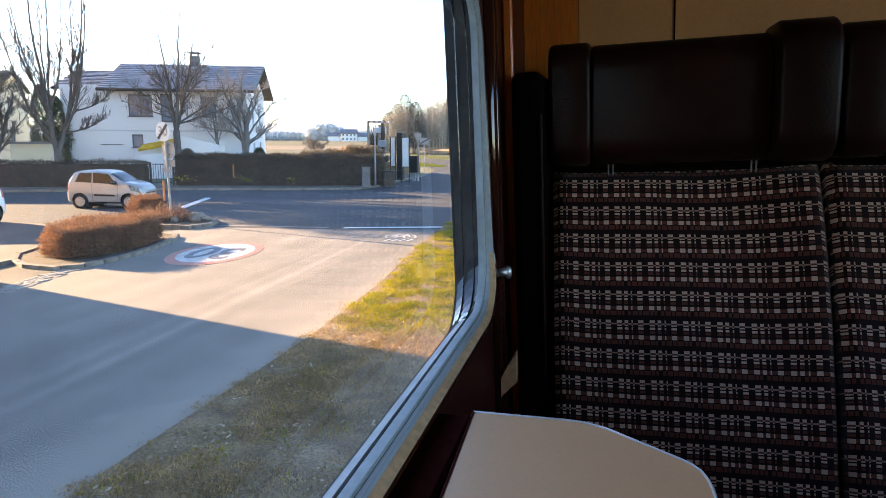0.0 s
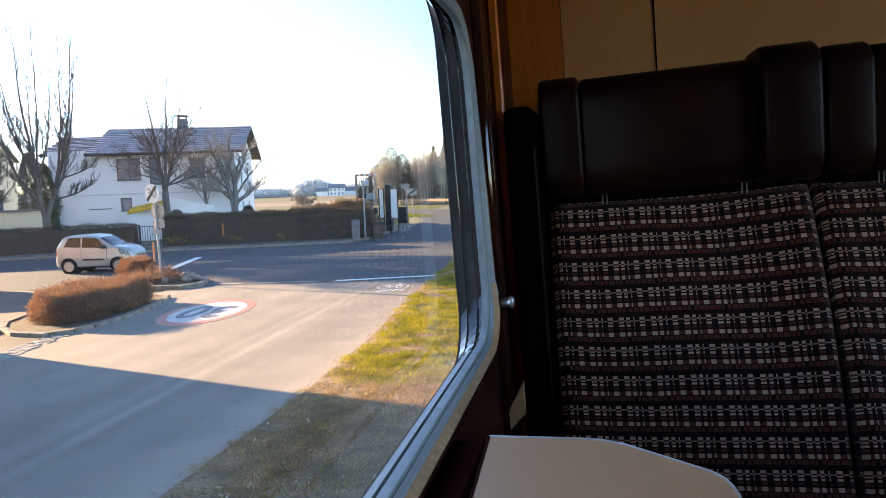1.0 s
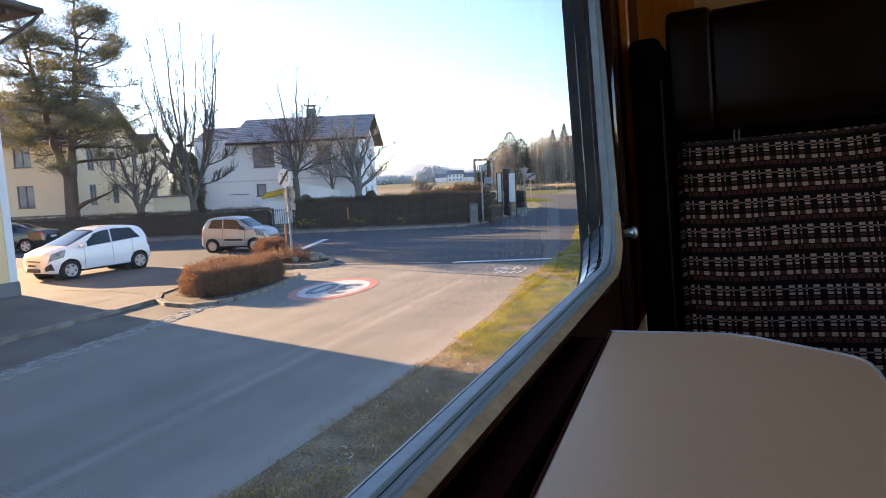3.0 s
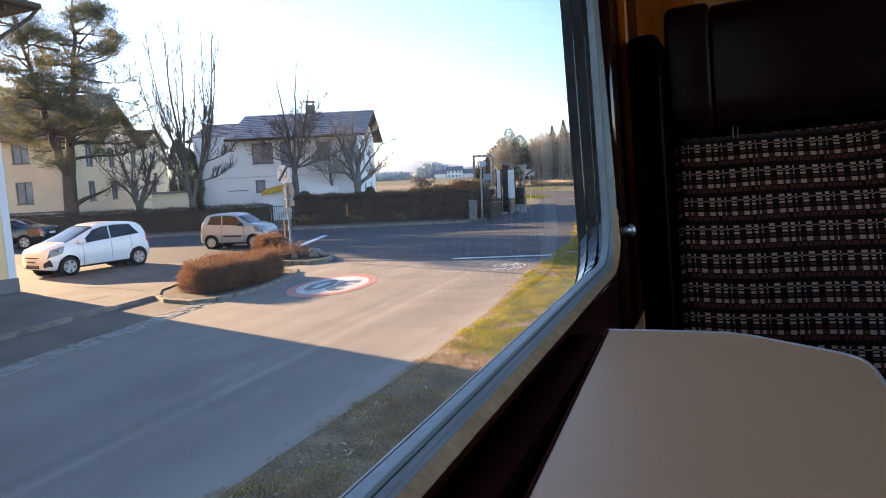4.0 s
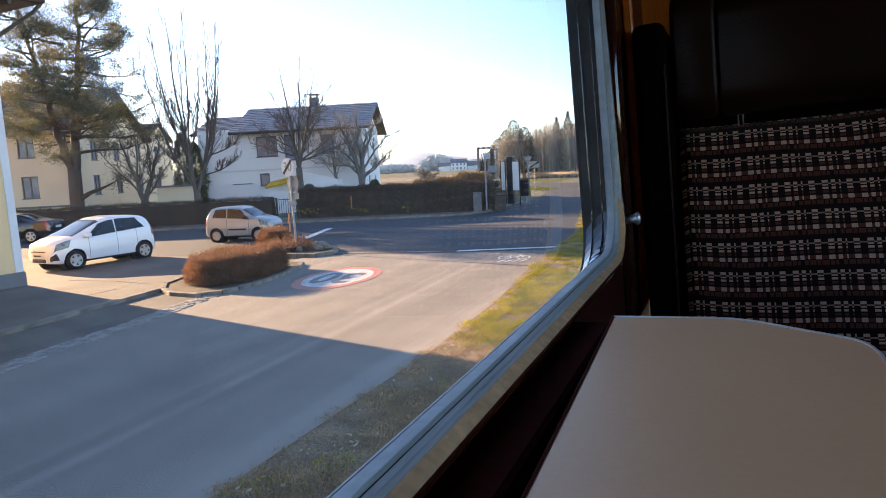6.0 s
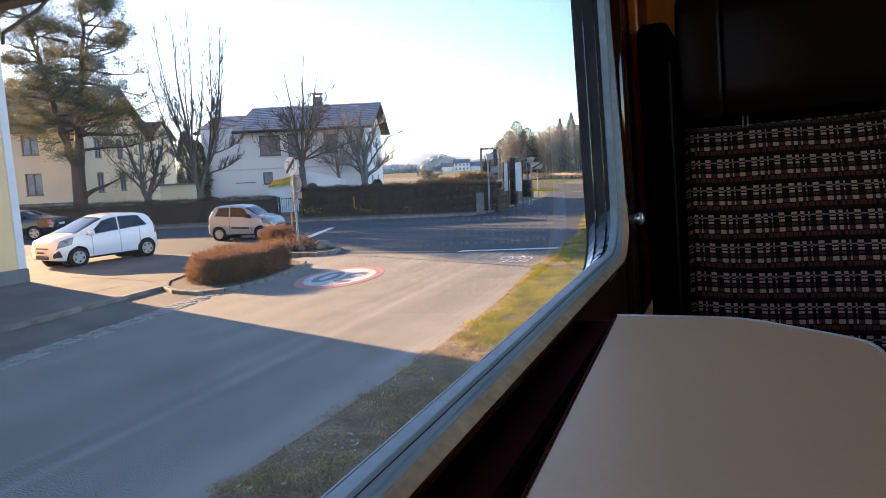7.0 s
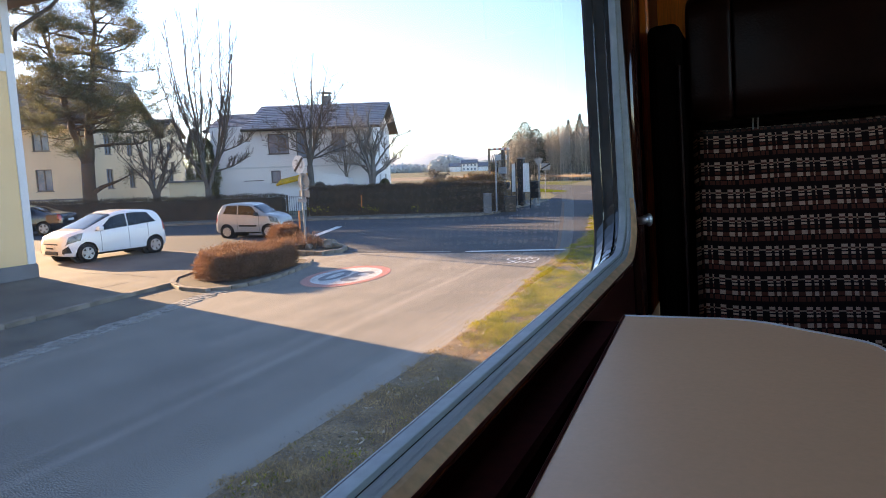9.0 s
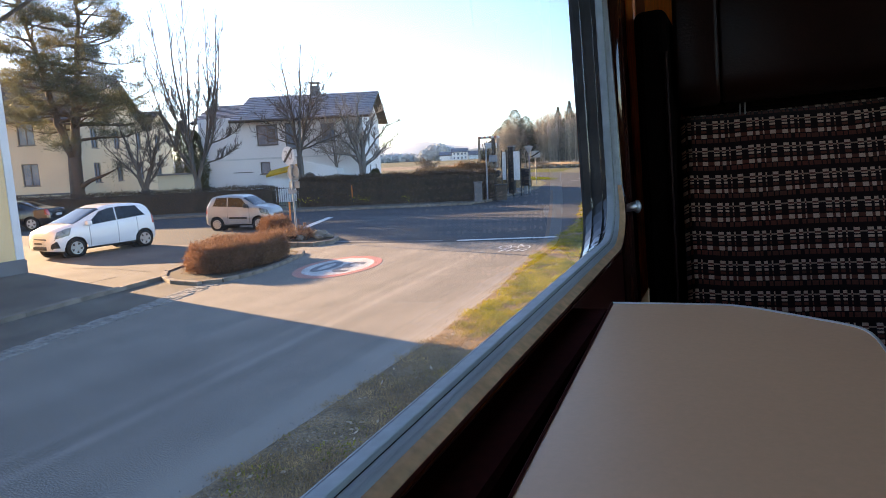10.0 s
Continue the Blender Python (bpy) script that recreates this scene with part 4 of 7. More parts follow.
def pine(x, y, seed, label):
    """An old pine: two leaning stems, long level limbs and flat, gappy plates of needle tufts towards their ends."""
    rg = np.random.default_rng(seed)
    t = thing("pine_tree", Matrix.Translation((x, y, 0)) @ Matrix.Rotation(math.atan2(-x, y), 4, "Z"), label, "tree")
    wood, tufts = [], []

    def stem(points, r0, r1):
        pts = [Vector(q) for q in points]
        line = []
        for a, b in zip(pts, pts[1:]):
            for k in range(4):
                line.append(a.lerp(b, k / 4) + Vector(rg.normal(0, 0.05, 3)))
        line.append(pts[-1])
        n = len(line)
        wood.append([(q, r0 + (r1 - r0) * i / (n - 1)) for i, q in enumerate(line)])
        return line

    def bough(p, d, ln, r, bare):
        """A limb that dips and rises again at its end, with forked twigs that carry the tufts."""
        n, q, line = 8, p.copy(), [(p.copy(), r)]
        for i in range(n):
            d = (d + Vector(rg.normal(0, 0.11, 3)) + Vector((0, 0, -0.05 if i < 4 else 0.09))).normalized()
            q = q + d * ln / n
            line.append((q.copy(), max(r * (1 - 0.115 * (i + 1)), 0.012)))
            if (i + 1) / n < bare:
                continue
            for _ in range(2):
                s_ = Vector(rg.normal(0, 1, 3))
                s_.z *= 0.35
                e = (d * 0.6 + s_.normalized() * 0.8 + Vector((0, 0, 0.12))).normalized()
                tl = rg.uniform(0.45, 1.15) * (0.6 + 0.09 * ln)
                mid = q + e * tl * 0.55 + Vector(rg.normal(0, 0.05, 3))
                tip = q + e * tl + Vector((0, 0, 0.10))
                wood.append([(q.copy(), 0.022), (mid, 0.015), (tip, 0.009)])
                if rg.random() < 0.88:
                    tufts.append((tip, e))
                if rg.random() < 0.7:
                    tufts.append((mid + Vector(rg.normal(0, 0.16, 3)) + Vector((0, 0, 0.06)), e))
        wood.append(line)
        tufts.append((q, d))

    wood.append([(Vector((0, 0, -0.2)), 0.62), (Vector((0, 0, 0.5)), 0.46), (Vector((0.0, 0.05, 2.0)), 0.40), (Vector((0.05, 0.05, 3.6)), 0.38)])
    left = stem([(0.0, 0.05, 3.2), (-0.55, 0.1, 5.6), (-1.0, -0.1, 8.2), (-1.4, 0.2, 10.4), (-1.9, 0.1, 13.0)], 0.27, 0.06)
    right = stem([(0.05, 0.05, 3.3), (0.35, -0.2, 6.0), (0.75, 0.2, 8.8), (1.1, 0.0, 11.4), (1.25, 0.1, 14.2)], 0.30, 0.06)
    back = stem([(0.0, 0.1, 3.4), (0.5, 1.2, 6.0), (0.9, 2.0, 9.0), (1.5, 2.4, 12.0)], 0.2, 0.05)
    for line, span in ((left, (5.6, 13.2)), (right, (4.6, 14.4)), (back, (5.2, 12.2))):
        for q in line:
            if not span[0] <= q.z <= span[1]:
                continue
            for k in range(2):
                a = rg.uniform(0, 2 * math.pi)
                crown = float(np.interp(q.z, [4.5, 6, 8, 10, 12, 14.2], [3.6, 4.3, 4.2, 3.6, 2.7, 1.3]))
                bough(q, Vector((math.cos(a), math.sin(a), rg.uniform(0.05, 0.5))).normalized(), crown * rg.uniform(0.55, 1.0), 0.075, 0.38)
    for a, z, ln in ((0.05, 6.4, 5.0), (-0.25, 5.6, 4.9), (0.3, 7.2, 4.6), (0.1, 4.6, 4.8), (-0.1, 8.6, 4.0), (3.0, 6.2, 3.6), (3.3, 9.0, 2.8), (0.2, 10.2, 3.4), (-0.3, 9.4, 3.8), (0.35, 11.4, 2.8), (3.1, 11.0, 2.4)):
        bough(Vector((0.3, 0.0, z)), Vector((math.cos(a), math.sin(a), 0.22)).normalized(), ln, 0.10, 0.34)
    bough(Vector((0.1, 0, 1.7)), Vector((0.85, -0.3, 0.45)).normalized(), 3.2, 0.17, 0.8)
    part("trunk", tubes(wood, 6), M_PINEBARK, t, "scaly reddish grey bark", True)
    n = 84
    C = np.array([q[:] for q, _ in tufts])
    E = np.array([d[:] for _, d in tufts])
    size = np.repeat(rg.uniform(0.65, 1.6, len(C)), n)[:, None]
    P = np.repeat(C, n, 0) + rg.normal(0, 0.145, (len(C) * n, 3)) * np.array([1.15, 1.15, 0.75]) * size
    D = np.repeat(E, n, 0) * 0.7 + (P - np.repeat(C, n, 0)) * 3.0 + np.array([0, 0, 0.35])
    part("crown", blades(rg, P, D, 0.15, 0.034, 0.5), M_NEEDLE, t, "ragged dark green tufts of needles")
    return t


pine(-36.6, 27.2, 21, "old pine with leaning reddish stems and ragged dark needles")


def evergreen(x, y, h, w, seed, label):
    """A shaggy upright evergreen shrub."""
    rg = np.random.default_rng(seed)
    t = thing("evergreen_shrub", Matrix.Translation((x, y, 0)), label, "shrub", "evergreen shrubs")
    part("trunk", tubes([[(Vector((0, 0, -0.1)), 0.12), (Vector((0.05, 0, h * 0.5)), 0.08), (Vector((0, 0.05, h * 0.9)), 0.03)]], 7), M_BARK, t)
    n = 9000
    z = h * rg.random(n) ** 0.85
    a = rg.uniform(0, 2 * math.pi, n)
    r = w * np.sqrt(np.clip(1 - (z / h) ** 1.6, 0, 1)) * (0.75 + 0.18 * np.sin(a * 3 + z * 2.1) + 0.12 * np.sin(a * 5 - z * 3.7)) * rg.random(n) ** 0.35
    P = np.column_stack([r * np.cos(a), r * np.sin(a), z + 0.1])
    D = np.column_stack([np.cos(a), np.sin(a), np.full(n, 0.9)])
    part("crown", blades(rg, P, D, 0.22, 0.05, 0.6), M_NEEDLE, t)
    return t


evergreen(-23.45, 40.9, 1.75, 0.62, 73, "small round clipped evergreen beside the fruit tree")
evergreen(-36.50, 37.04, 5.2, 1.1, 71, "dark evergreen shrub between the two houses")
evergreen(-38.51, 37.86, 6.0, 1.2, 72, "tall dark evergreen shrub between the two houses")


def leafy_block(name, outline, z0, top, n, mat, seed, label, category, length=0.07, width=0.04, core=None, rough=0.05, shoulder=0.10):
    """A clipped hedge: a lumpy core with thousands of small leaves on its top and sides. outline: a closed plan, counter-clockwise."""
    rg = np.random.default_rng(seed)
    t = thing(name, None, label, category)
    edges = list(zip(outline, outline[1:] + outline[:1]))
    lens = np.array([math.dist(a, b) for a, b in edges])
    mx, my = sum(p[0] for p in outline) / len(outline), sum(p[1] for p in outline) / len(outline)
    k_ = 0.90 if shoulder > 0.15 else 1.0
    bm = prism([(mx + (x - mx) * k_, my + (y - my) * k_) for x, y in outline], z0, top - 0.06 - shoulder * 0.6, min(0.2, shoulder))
    # solid dark block stands in for the shade between the leaves
    part("shade_core", bm, core or M_SOIL_CORE, t, "solid dark core for the shaded inside")
    xs, ys = [p[0] for p in outline], [p[1] for p in outline]
    ns = int(n * 0.62)
    k = rg.choice(len(edges), ns, p=lens / lens.sum())
    f = rg.random(ns)
    A = np.array([e[0] for e in edges])[k]
    B = np.array([e[1] for e in edges])[k]
    dirs = (B - A) / (np.linalg.norm(B - A, axis=1)[:, None] + 1e-9)
    out = np.stack([dirs[:, 1], -dirs[:, 0]], 1)
    xy = A + (B - A) * f[:, None]
    z = z0 + (top - z0) * rg.random(ns) ** 0.85
    lump = 0.06 * np.sin(xy[:, 0] * 3.7 + z * 5) * np.cos(xy[:, 1] * 4.1 - z * 3) + rg.normal(0, rough, ns) - shoulder * np.clip((z - top + 0.3) / 0.3, 0, 1) ** 2
    P1 = np.column_stack([xy + out * lump[:, None], z])
    D1 = np.column_stack([out, np.full(ns, 0.6)])
    pts = []
    poly = np.array(outline)
    while len(pts) < n - ns:
        c = np.column_stack([rg.uniform(min(xs), max(xs), 4000), rg.uniform(min(ys), max(ys), 4000)])
        inside = np.zeros(len(c), bool)
        for (x0, y0), (x1, y1) in edges:
            hit = ((y0 > c[:, 1]) != (y1 > c[:, 1])) & (c[:, 0] < (x1 - x0) * (c[:, 1] - y0) / (y1 - y0 + 1e-12) + x0)
            inside ^= hit
        pts.extend(c[inside].tolist())
    c = np.array(pts[:n - ns])
    P2 = np.column_stack([c, top - 0.05 + 0.05 * np.sin(c[:, 0] * 2.9) * np.cos(c[:, 1] * 3.3) + rg.normal(0, rough, len(c))])
    D2 = np.tile(np.array([[0, 0, 1.0]]), (len(c), 1))
    part("leaves", blades(rg, np.vstack([P1, P2]), np.vstack([D1, D2]), length, width, 0.7), mat, t)
    return t


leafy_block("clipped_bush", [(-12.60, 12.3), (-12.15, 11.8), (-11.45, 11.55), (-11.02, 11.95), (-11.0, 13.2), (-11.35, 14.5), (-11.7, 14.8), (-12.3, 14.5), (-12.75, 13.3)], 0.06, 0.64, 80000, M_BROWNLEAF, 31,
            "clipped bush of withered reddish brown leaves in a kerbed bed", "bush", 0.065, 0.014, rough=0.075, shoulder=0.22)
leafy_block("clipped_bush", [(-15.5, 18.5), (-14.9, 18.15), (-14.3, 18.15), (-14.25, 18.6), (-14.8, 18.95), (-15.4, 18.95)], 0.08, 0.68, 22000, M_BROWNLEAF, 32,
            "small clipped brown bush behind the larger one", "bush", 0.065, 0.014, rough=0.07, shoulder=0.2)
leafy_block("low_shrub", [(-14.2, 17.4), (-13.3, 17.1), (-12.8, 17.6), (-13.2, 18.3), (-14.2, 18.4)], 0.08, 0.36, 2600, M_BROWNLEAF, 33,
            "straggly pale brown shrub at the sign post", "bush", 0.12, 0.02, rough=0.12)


def stone(x, y, r, seed):
    rg = np.random.default_rng(seed)
    bm = bmesh.new()
    bmesh.ops.create_icosphere(bm, subdivisions=2, radius=r)
    k = rg.uniform(0.7, 1.3, 3)
    for v in bm.verts:
        v.co = Vector((v.co.x * k[0], v.co.y * k[1], v.co.z * 0.75 * k[2])) * (1 + 0.22 * math.sin(v.co.x * 31 + seed) * math.cos(v.co.y * 27 + v.co.z * 23))
    return solid("garden_stone", bm, M_GRANITE, "rough grey stone lying in the sign bed", "stone", "garden stones", m=Matrix.Translation((x, y, 0.10 + r * 0.5)))


for i, (x, y, r) in enumerate(((-12.35, 17.55, 0.16), (-12.6, 17.9, 0.20), (-12.2, 17.95, 0.13), (-12.95, 17.35, 0.14), (-12.75, 18.35, 0.17))):
    stone(x, y, r, 80 + i)


def hedge_outline(points, w):
    back = []
    front = []
    for i, (x, y) in enumerate(points):
        a, b = points[max(0, i - 1)], points[min(len(points) - 1, i + 1)]
        d = Vector((b[0] - a[0], b[1] - a[1])).normalized()
        front.append((x, y))
        back.append((x - d.y * w, y + d.x * w))
    return front + back[::-1]


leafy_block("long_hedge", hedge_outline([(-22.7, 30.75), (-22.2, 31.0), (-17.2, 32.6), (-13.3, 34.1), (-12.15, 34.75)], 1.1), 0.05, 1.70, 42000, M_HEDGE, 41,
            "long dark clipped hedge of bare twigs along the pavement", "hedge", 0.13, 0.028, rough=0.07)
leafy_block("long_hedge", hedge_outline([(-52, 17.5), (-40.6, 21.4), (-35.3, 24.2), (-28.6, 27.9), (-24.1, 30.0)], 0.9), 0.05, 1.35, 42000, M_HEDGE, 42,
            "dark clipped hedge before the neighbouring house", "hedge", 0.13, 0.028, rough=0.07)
for k, (p, top) in enumerate((([(-17.2, 34.75), (-15.9, 35.3)], 1.66), ([(-15.9, 35.3), (-14.8, 35.75)], 1.74), ([(-14.8, 35.75), (-13.2, 36.4)], 1.94))):
    leafy_block("dry_hedge", hedge_outline(p, 0.9), 0.0, top, 9000, M_DRYHEDGE, 90 + k, "uncut hedge of dry golden-brown twigs behind the clipped one", "hedge", 0.20, 0.024, rough=0.14)
r5 = np.random.default_rng(5)
fl = np.column_stack([np.linspace(-27.0, -16.4, 300) + r5.normal(0, .1, 300), np.interp(np.linspace(-27.0, -16.4, 300), [-27, -25, -22.2, -17.2], [28.5, 29.5, 30.9, 32.5]) - 0.1 + r5.normal(0, .05, 300), 0.42 + r5.normal(0, 0.09, 300)])
fl = fl[np.sin(fl[:, 0] * 2.2) > 0.35]
solid("yellow_blossom", blades(r5, fl, np.tile(np.array([[0.3, -1.0, 0.4]]), (len(fl), 1)), 0.12, 0.09, 0.6), M_YELLOWFLOWER, "thin band of yellow blossom low in the hedge", "flowers", kind="stuff")

# ---------------------------------------------------------------- houses


def wall_with_openings(length, height, thick, openings):
    """A wall in the plane y = 0 (outside at -y), from x = 0 to length, with rectangular holes (x0, x1, z0, z1) right through it."""
    bm = bmesh.new()
    xs = sorted({0.0, length, *[v for o in openings for v in o[:2]]})
    zs = sorted({0.0, height, *[v for o in openings for v in o[2:]]})
    for x0, x1 in zip(xs, xs[1:]):
        for z0, z1 in zip(zs, zs[1:]):
            cx, cz = (x0 + x1) / 2, (z0 + z1) / 2
            if any(o[0] < cx < o[1] and o[2] < cz < o[3] for o in openings):
                continue
            box(bm, x0, x1, 0, thick, z0, z1)
    bmesh.ops.remove_doubles(bm, verts=bm.verts, dist=1e-5)
    inner = [f for f in bm.faces if any(g is not f and set(g.verts) == set(f.verts) for v in f.verts for g in v.link_faces)]
    bmesh.ops.delete(bm, geom=inner, context="FACES_ONLY")
    return bm


def house_window(parent, x0, x1, z0, z1, m, frame_mat, sashes=2, sill=True):
    """A casement set 8 cm into the wall: frame, panes and a sill."""
    w = part("window", boxed(x0, x1, 0.14, 0.17, z0, z1), M_DARKGLASS, parent, "dark glazed window")
    w.matrix_local = m
    bm = bmesh.new()
    t = 0.07
    box(bm, x0, x1, 0.08, 0.135, z0, z0 + t)
    box(bm, x0, x1, 0.08, 0.135, z1 - t, z1)
    n = sashes
    for i in range(n + 1):
        c = x0 + (x1 - x0) * i / n
        a, b = (c, c + t) if i == 0 else ((c - t, c) if i == n else (c - t / 2, c + t / 2))
        box(bm, a, b, 0.078, 0.137, z0 + t, z1 - t)
    part("window_frame", bm, frame_mat, w)
    if sill:
        part("sill", boxed(x0 - 0.06, x1 + 0.06, -0.06, 0.10, z0 - 0.05, z0 - 0.002), M_FRAMEGREY, w)
    return w


def tiled_slope(x0, x1, y0, y1, z0, z1, tile=(0.42, 0.36), seed=1):
    """Lapped tiles on a roof slope, eave at (y0, z0) and ridge at (y1, z1)."""
    rg = np.random.default_rng(seed)
    run = math.hypot(y1 - y0, z1 - z0)
    dy, dz = (y1 - y0) / run, (z1 - z0) / run
    ny, nz = -dz, dy
    if nz < 0:
        ny, nz = -ny, -nz
    vs, fs = [], []
    rows, cols = int(run / tile[1]), int((x1 - x0) / tile[0])
    for r in range(rows):
        for c in range(cols):
            x = x0 + (x1 - x0) * (c + (0.5 if r % 2 else 0)) / cols
            xe = min(x + (x1 - x0) / cols * 0.97, x1)
            if xe - x < 0.05:
                continue
            s0, s1 = run * r / rows, run * (r + 1.12) / rows
            l0, l1 = 0.075 + rg.uniform(0, 0.015), 0.03
            b = len(vs)
            for xx, s, l in ((x, s0, l0), (xe, s0, l0), (xe, min(s1, run), l1), (x, min(s1, run), l1)):
                vs.append((xx, y0 + dy * s + ny * l, z0 + dz * s + nz * l))
            vs += [(x, y0 + dy * s0 + ny * 0.02, z0 + dz * s0 + nz * 0.02), (xe, y0 + dy * s0 + ny * 0.02, z0 + dz * s0 + nz * 0.02)]
            fs += [(b, b + 1, b + 2, b + 3), (b + 4, b + 5, b + 1, b)]
    return vs, fs


def single_tiles(roof, x0, x1, y0, y1, z0, z1, mat, seed, tile=(0.47, 0.43)):
    """The same lapped tiles, each an object of its own on a few shared meshes."""
    rg = np.random.default_rng(seed)
    run = math.hypot(y1 - y0, z1 - z0)
    dy, dz = (y1 - y0) / run, (z1 - z0) / run
    rows, cols = int(run / tile[1]), int((x1 - x0) / tile[0])
    w, ln = (x1 - x0) / cols * 0.975, run / rows * 1.12
    shapes = []
    for lift in (0.070, 0.077, 0.085):
        vs = [(0, 0, lift), (w, 0, lift), (w, ln, 0.03), (0, ln, 0.03), (0, 0, 0.02), (w, 0, 0.02), (w, ln, 0.012), (0, ln, 0.012)]
        shapes.append(mesh_of("tile", (vs, [(0, 1, 2, 3), (4, 5, 1, 0), (5, 6, 2, 1), (7, 4, 0, 3), (6, 7, 3, 2)])))
    for r in range(rows):
        for c in range(cols + 1):
            x = x0 + (x1 - x0) * (c - (0.5 if r % 2 else 0.0)) / cols
            xa, xb = max(x, x0), min(x + w, x1)
            if xb - xa < 0.06:
                continue
            s0 = run * r / rows
            ob = part("tile", shapes[int(rg.integers(3))], mat, roof)
            cut = min(1.0, (run - s0) / ln)
            m = Matrix(((1, 0, 0, xa), (0, dy, -dz, y0 + dy * s0), (0, dz, dy, z0 + dz * s0), (0, 0, 0, 1)))
            ob.matrix_local = m @ Matrix.Diagonal(((xb - xa) / w, cut, 1, 1))


def gable_roof(parent, x0, x1, y0, y1, z_eave, z_ridge, over, mat, seed, pieces=False):
    """Two slopes with thickness, lapped tiles on the front, dark verge boards and a gutter. The ridge runs along x."""
    ym = (y0 + y1) / 2
    pitch = (z_ridge - z_eave) / (ym - y0)
    ze = z_eave - over * pitch
    bm = bmesh.new()
    for ya in (y0 - over, y1 + over):
        prof = [(ya, ze), (ym, z_ridge), (ym, z_ridge - 0.16), (ya, ze - 0.16)]
        vs = [[bm.verts.new((x, y, z)) for y, z in prof] for x in (x0 - over, x1 + over)]
        bm.faces.new(vs[0])
        bm.faces.new(vs[1][::-1])
        for i in range(4):
            j = (i + 1) % 4
            bm.faces.new((vs[0][i], vs[1][i], vs[1][j], vs[0][j]))
    bmesh.ops.recalc_face_normals(bm, faces=bm.faces)
    roof = part("roof", bm, M_DARKWOOD, parent, "timber roof deck with dark boarded eaves")
    if pieces:
        single_tiles(roof, x0 - over, x1 + over, y0 - over, ym, ze, z_ridge, mat, seed)
    else:
        part("tiles", tiled_slope(x0 - over, x1 + over, y0 - over, ym, ze, z_ridge, seed=seed), mat, roof, "lapped grey roof tiles")
    part("tiles", tiled_slope(x0 - over, x1 + over, y1 + over, ym, ze, z_ridge, seed=seed + 1), mat, roof, "lapped grey roof tiles")
    part("gutter", cylinder((x0 - over, y0 - over - 0.06, ze - 0.06), (x1 + over, y0 - over - 0.06, ze - 0.06), 0.07, n=8), M_DARKWOOD, roof)
    return roof


def gable_end(y0, y1, z0, z1, thick=0.3):
    bm = bmesh.new()
    prof = [(y0, z0), (y1, z0), ((y0 + y1) / 2, z1)]
    a = [bm.verts.new((0, y, z)) for y, z in prof]
    b = [bm.verts.new((thick, y, z)) for y, z in prof]
    bm.faces.new(a[::-1])
    bm.faces.new(b)
    for i in range(3):
        j = (i + 1) % 3
        bm.faces.new((a[i], a[j], b[j], b[i]))
    return bm


def side(x, y0):
    """A wall's pose: its length runs along +y from y0 at x, outside towards +x."""
    return Matrix.Translation((x, y0, 0)) @ Matrix.Rotation(math.pi / 2, 4, "Z")


ID = Matrix.Identity(4)
# white house: local x along the front, y to the back
white = thing("white_house", Matrix.Translation((-36.6, 37.6, 0)) @ Matrix.Rotation(radians(22), 4, "Z"), "two-storey white rendered house with a grey tiled gable roof", "house")
holes = [(4.4, 6.0, 4.1, 5.6), (6.55, 7.35, 3.75, 5.65), (4.5, 5.25, 1.95, 2.85), (9.3, 10.3, 4.1, 5.5), (7.6, 8.4, 0.9, 2.6)]
part("wall", wall_with_openings(12.4, 6.2, 0.35, holes), M_WHITEWALL, white, "white rendered front wall")
for i, h in enumerate(holes):
    house_window(white, *h, ID, M_FRAMEGREY, 2 if h[1] - h[0] > 1 else 1)
gh = [(2.6, 3.5, 3.7, 5.0), (6.0, 6.9, 3.7, 5.0), (2.6, 3.5, 1.0, 2.3), (6.0, 6.9, 1.0, 2.3)]
w = part("wall", wall_with_openings(9.4, 6.2, 0.35, gh), M_WHITEWALL, white, "white rendered gable wall")
w.matrix_local = side(12.4, 0)
for h in gh:
    house_window(white, *h, side(12.4, 0), M_FRAMEGREY, 2)
part("wall", boxed(0, 0.35, 0.36, 9.4, 0, 6.2), M_WHITEWALL, white)
part("wall", boxed(0.36, 12.04, 9.05, 9.4, 0, 6.2), M_WHITEWALL, white)
g = part("gable", gable_end(0, 9.4, 6.202, 7.85), M_WHITEWALL, white, "white gable with dark verge boards")
g.matrix_local = Matrix.Translation((12.1, 0, 0))
part("string_course", boxed(0, 12.4, -0.03, -0.001, 3.05, 3.17), M_FRAMEWHITE, white, "pale string course")
for x0, x1 in ((2.4, 3.9), (5.0, 6.4)):
    part("wall_trim", boxed(x0, x1, -0.025, -0.001, 2.1, 2.16), M_FRAMEGREY, white, "thin grey trim line")
gable_roof(white, 3.4, 12.4, 0, 9.4, 6.23, 8.12, 0.75, M_ROOFTILE, 3, True)
gable_roof(white, 0, 2.6, 0.8, 8.4, 6.23, 7.55, 0.6, M_ROOFTILE, 9)
ch = part("chimney", boxed(7.7, 8.4, 4.2, 4.8, 7.4, 8.75, 0.02), M_PLINTH, white, "grey rendered chimney")
part("chimney_cap", boxed(7.6, 8.5, 4.1, 4.9, 8.95, 9.03, 0.02), M_PLINTH, ch)
for xx in (7.75, 8.28):
    part("cap_leg", boxed(xx, xx + 0.07, 4.25, 4.75, 8.752, 8.948), M_PLINTH, ch)

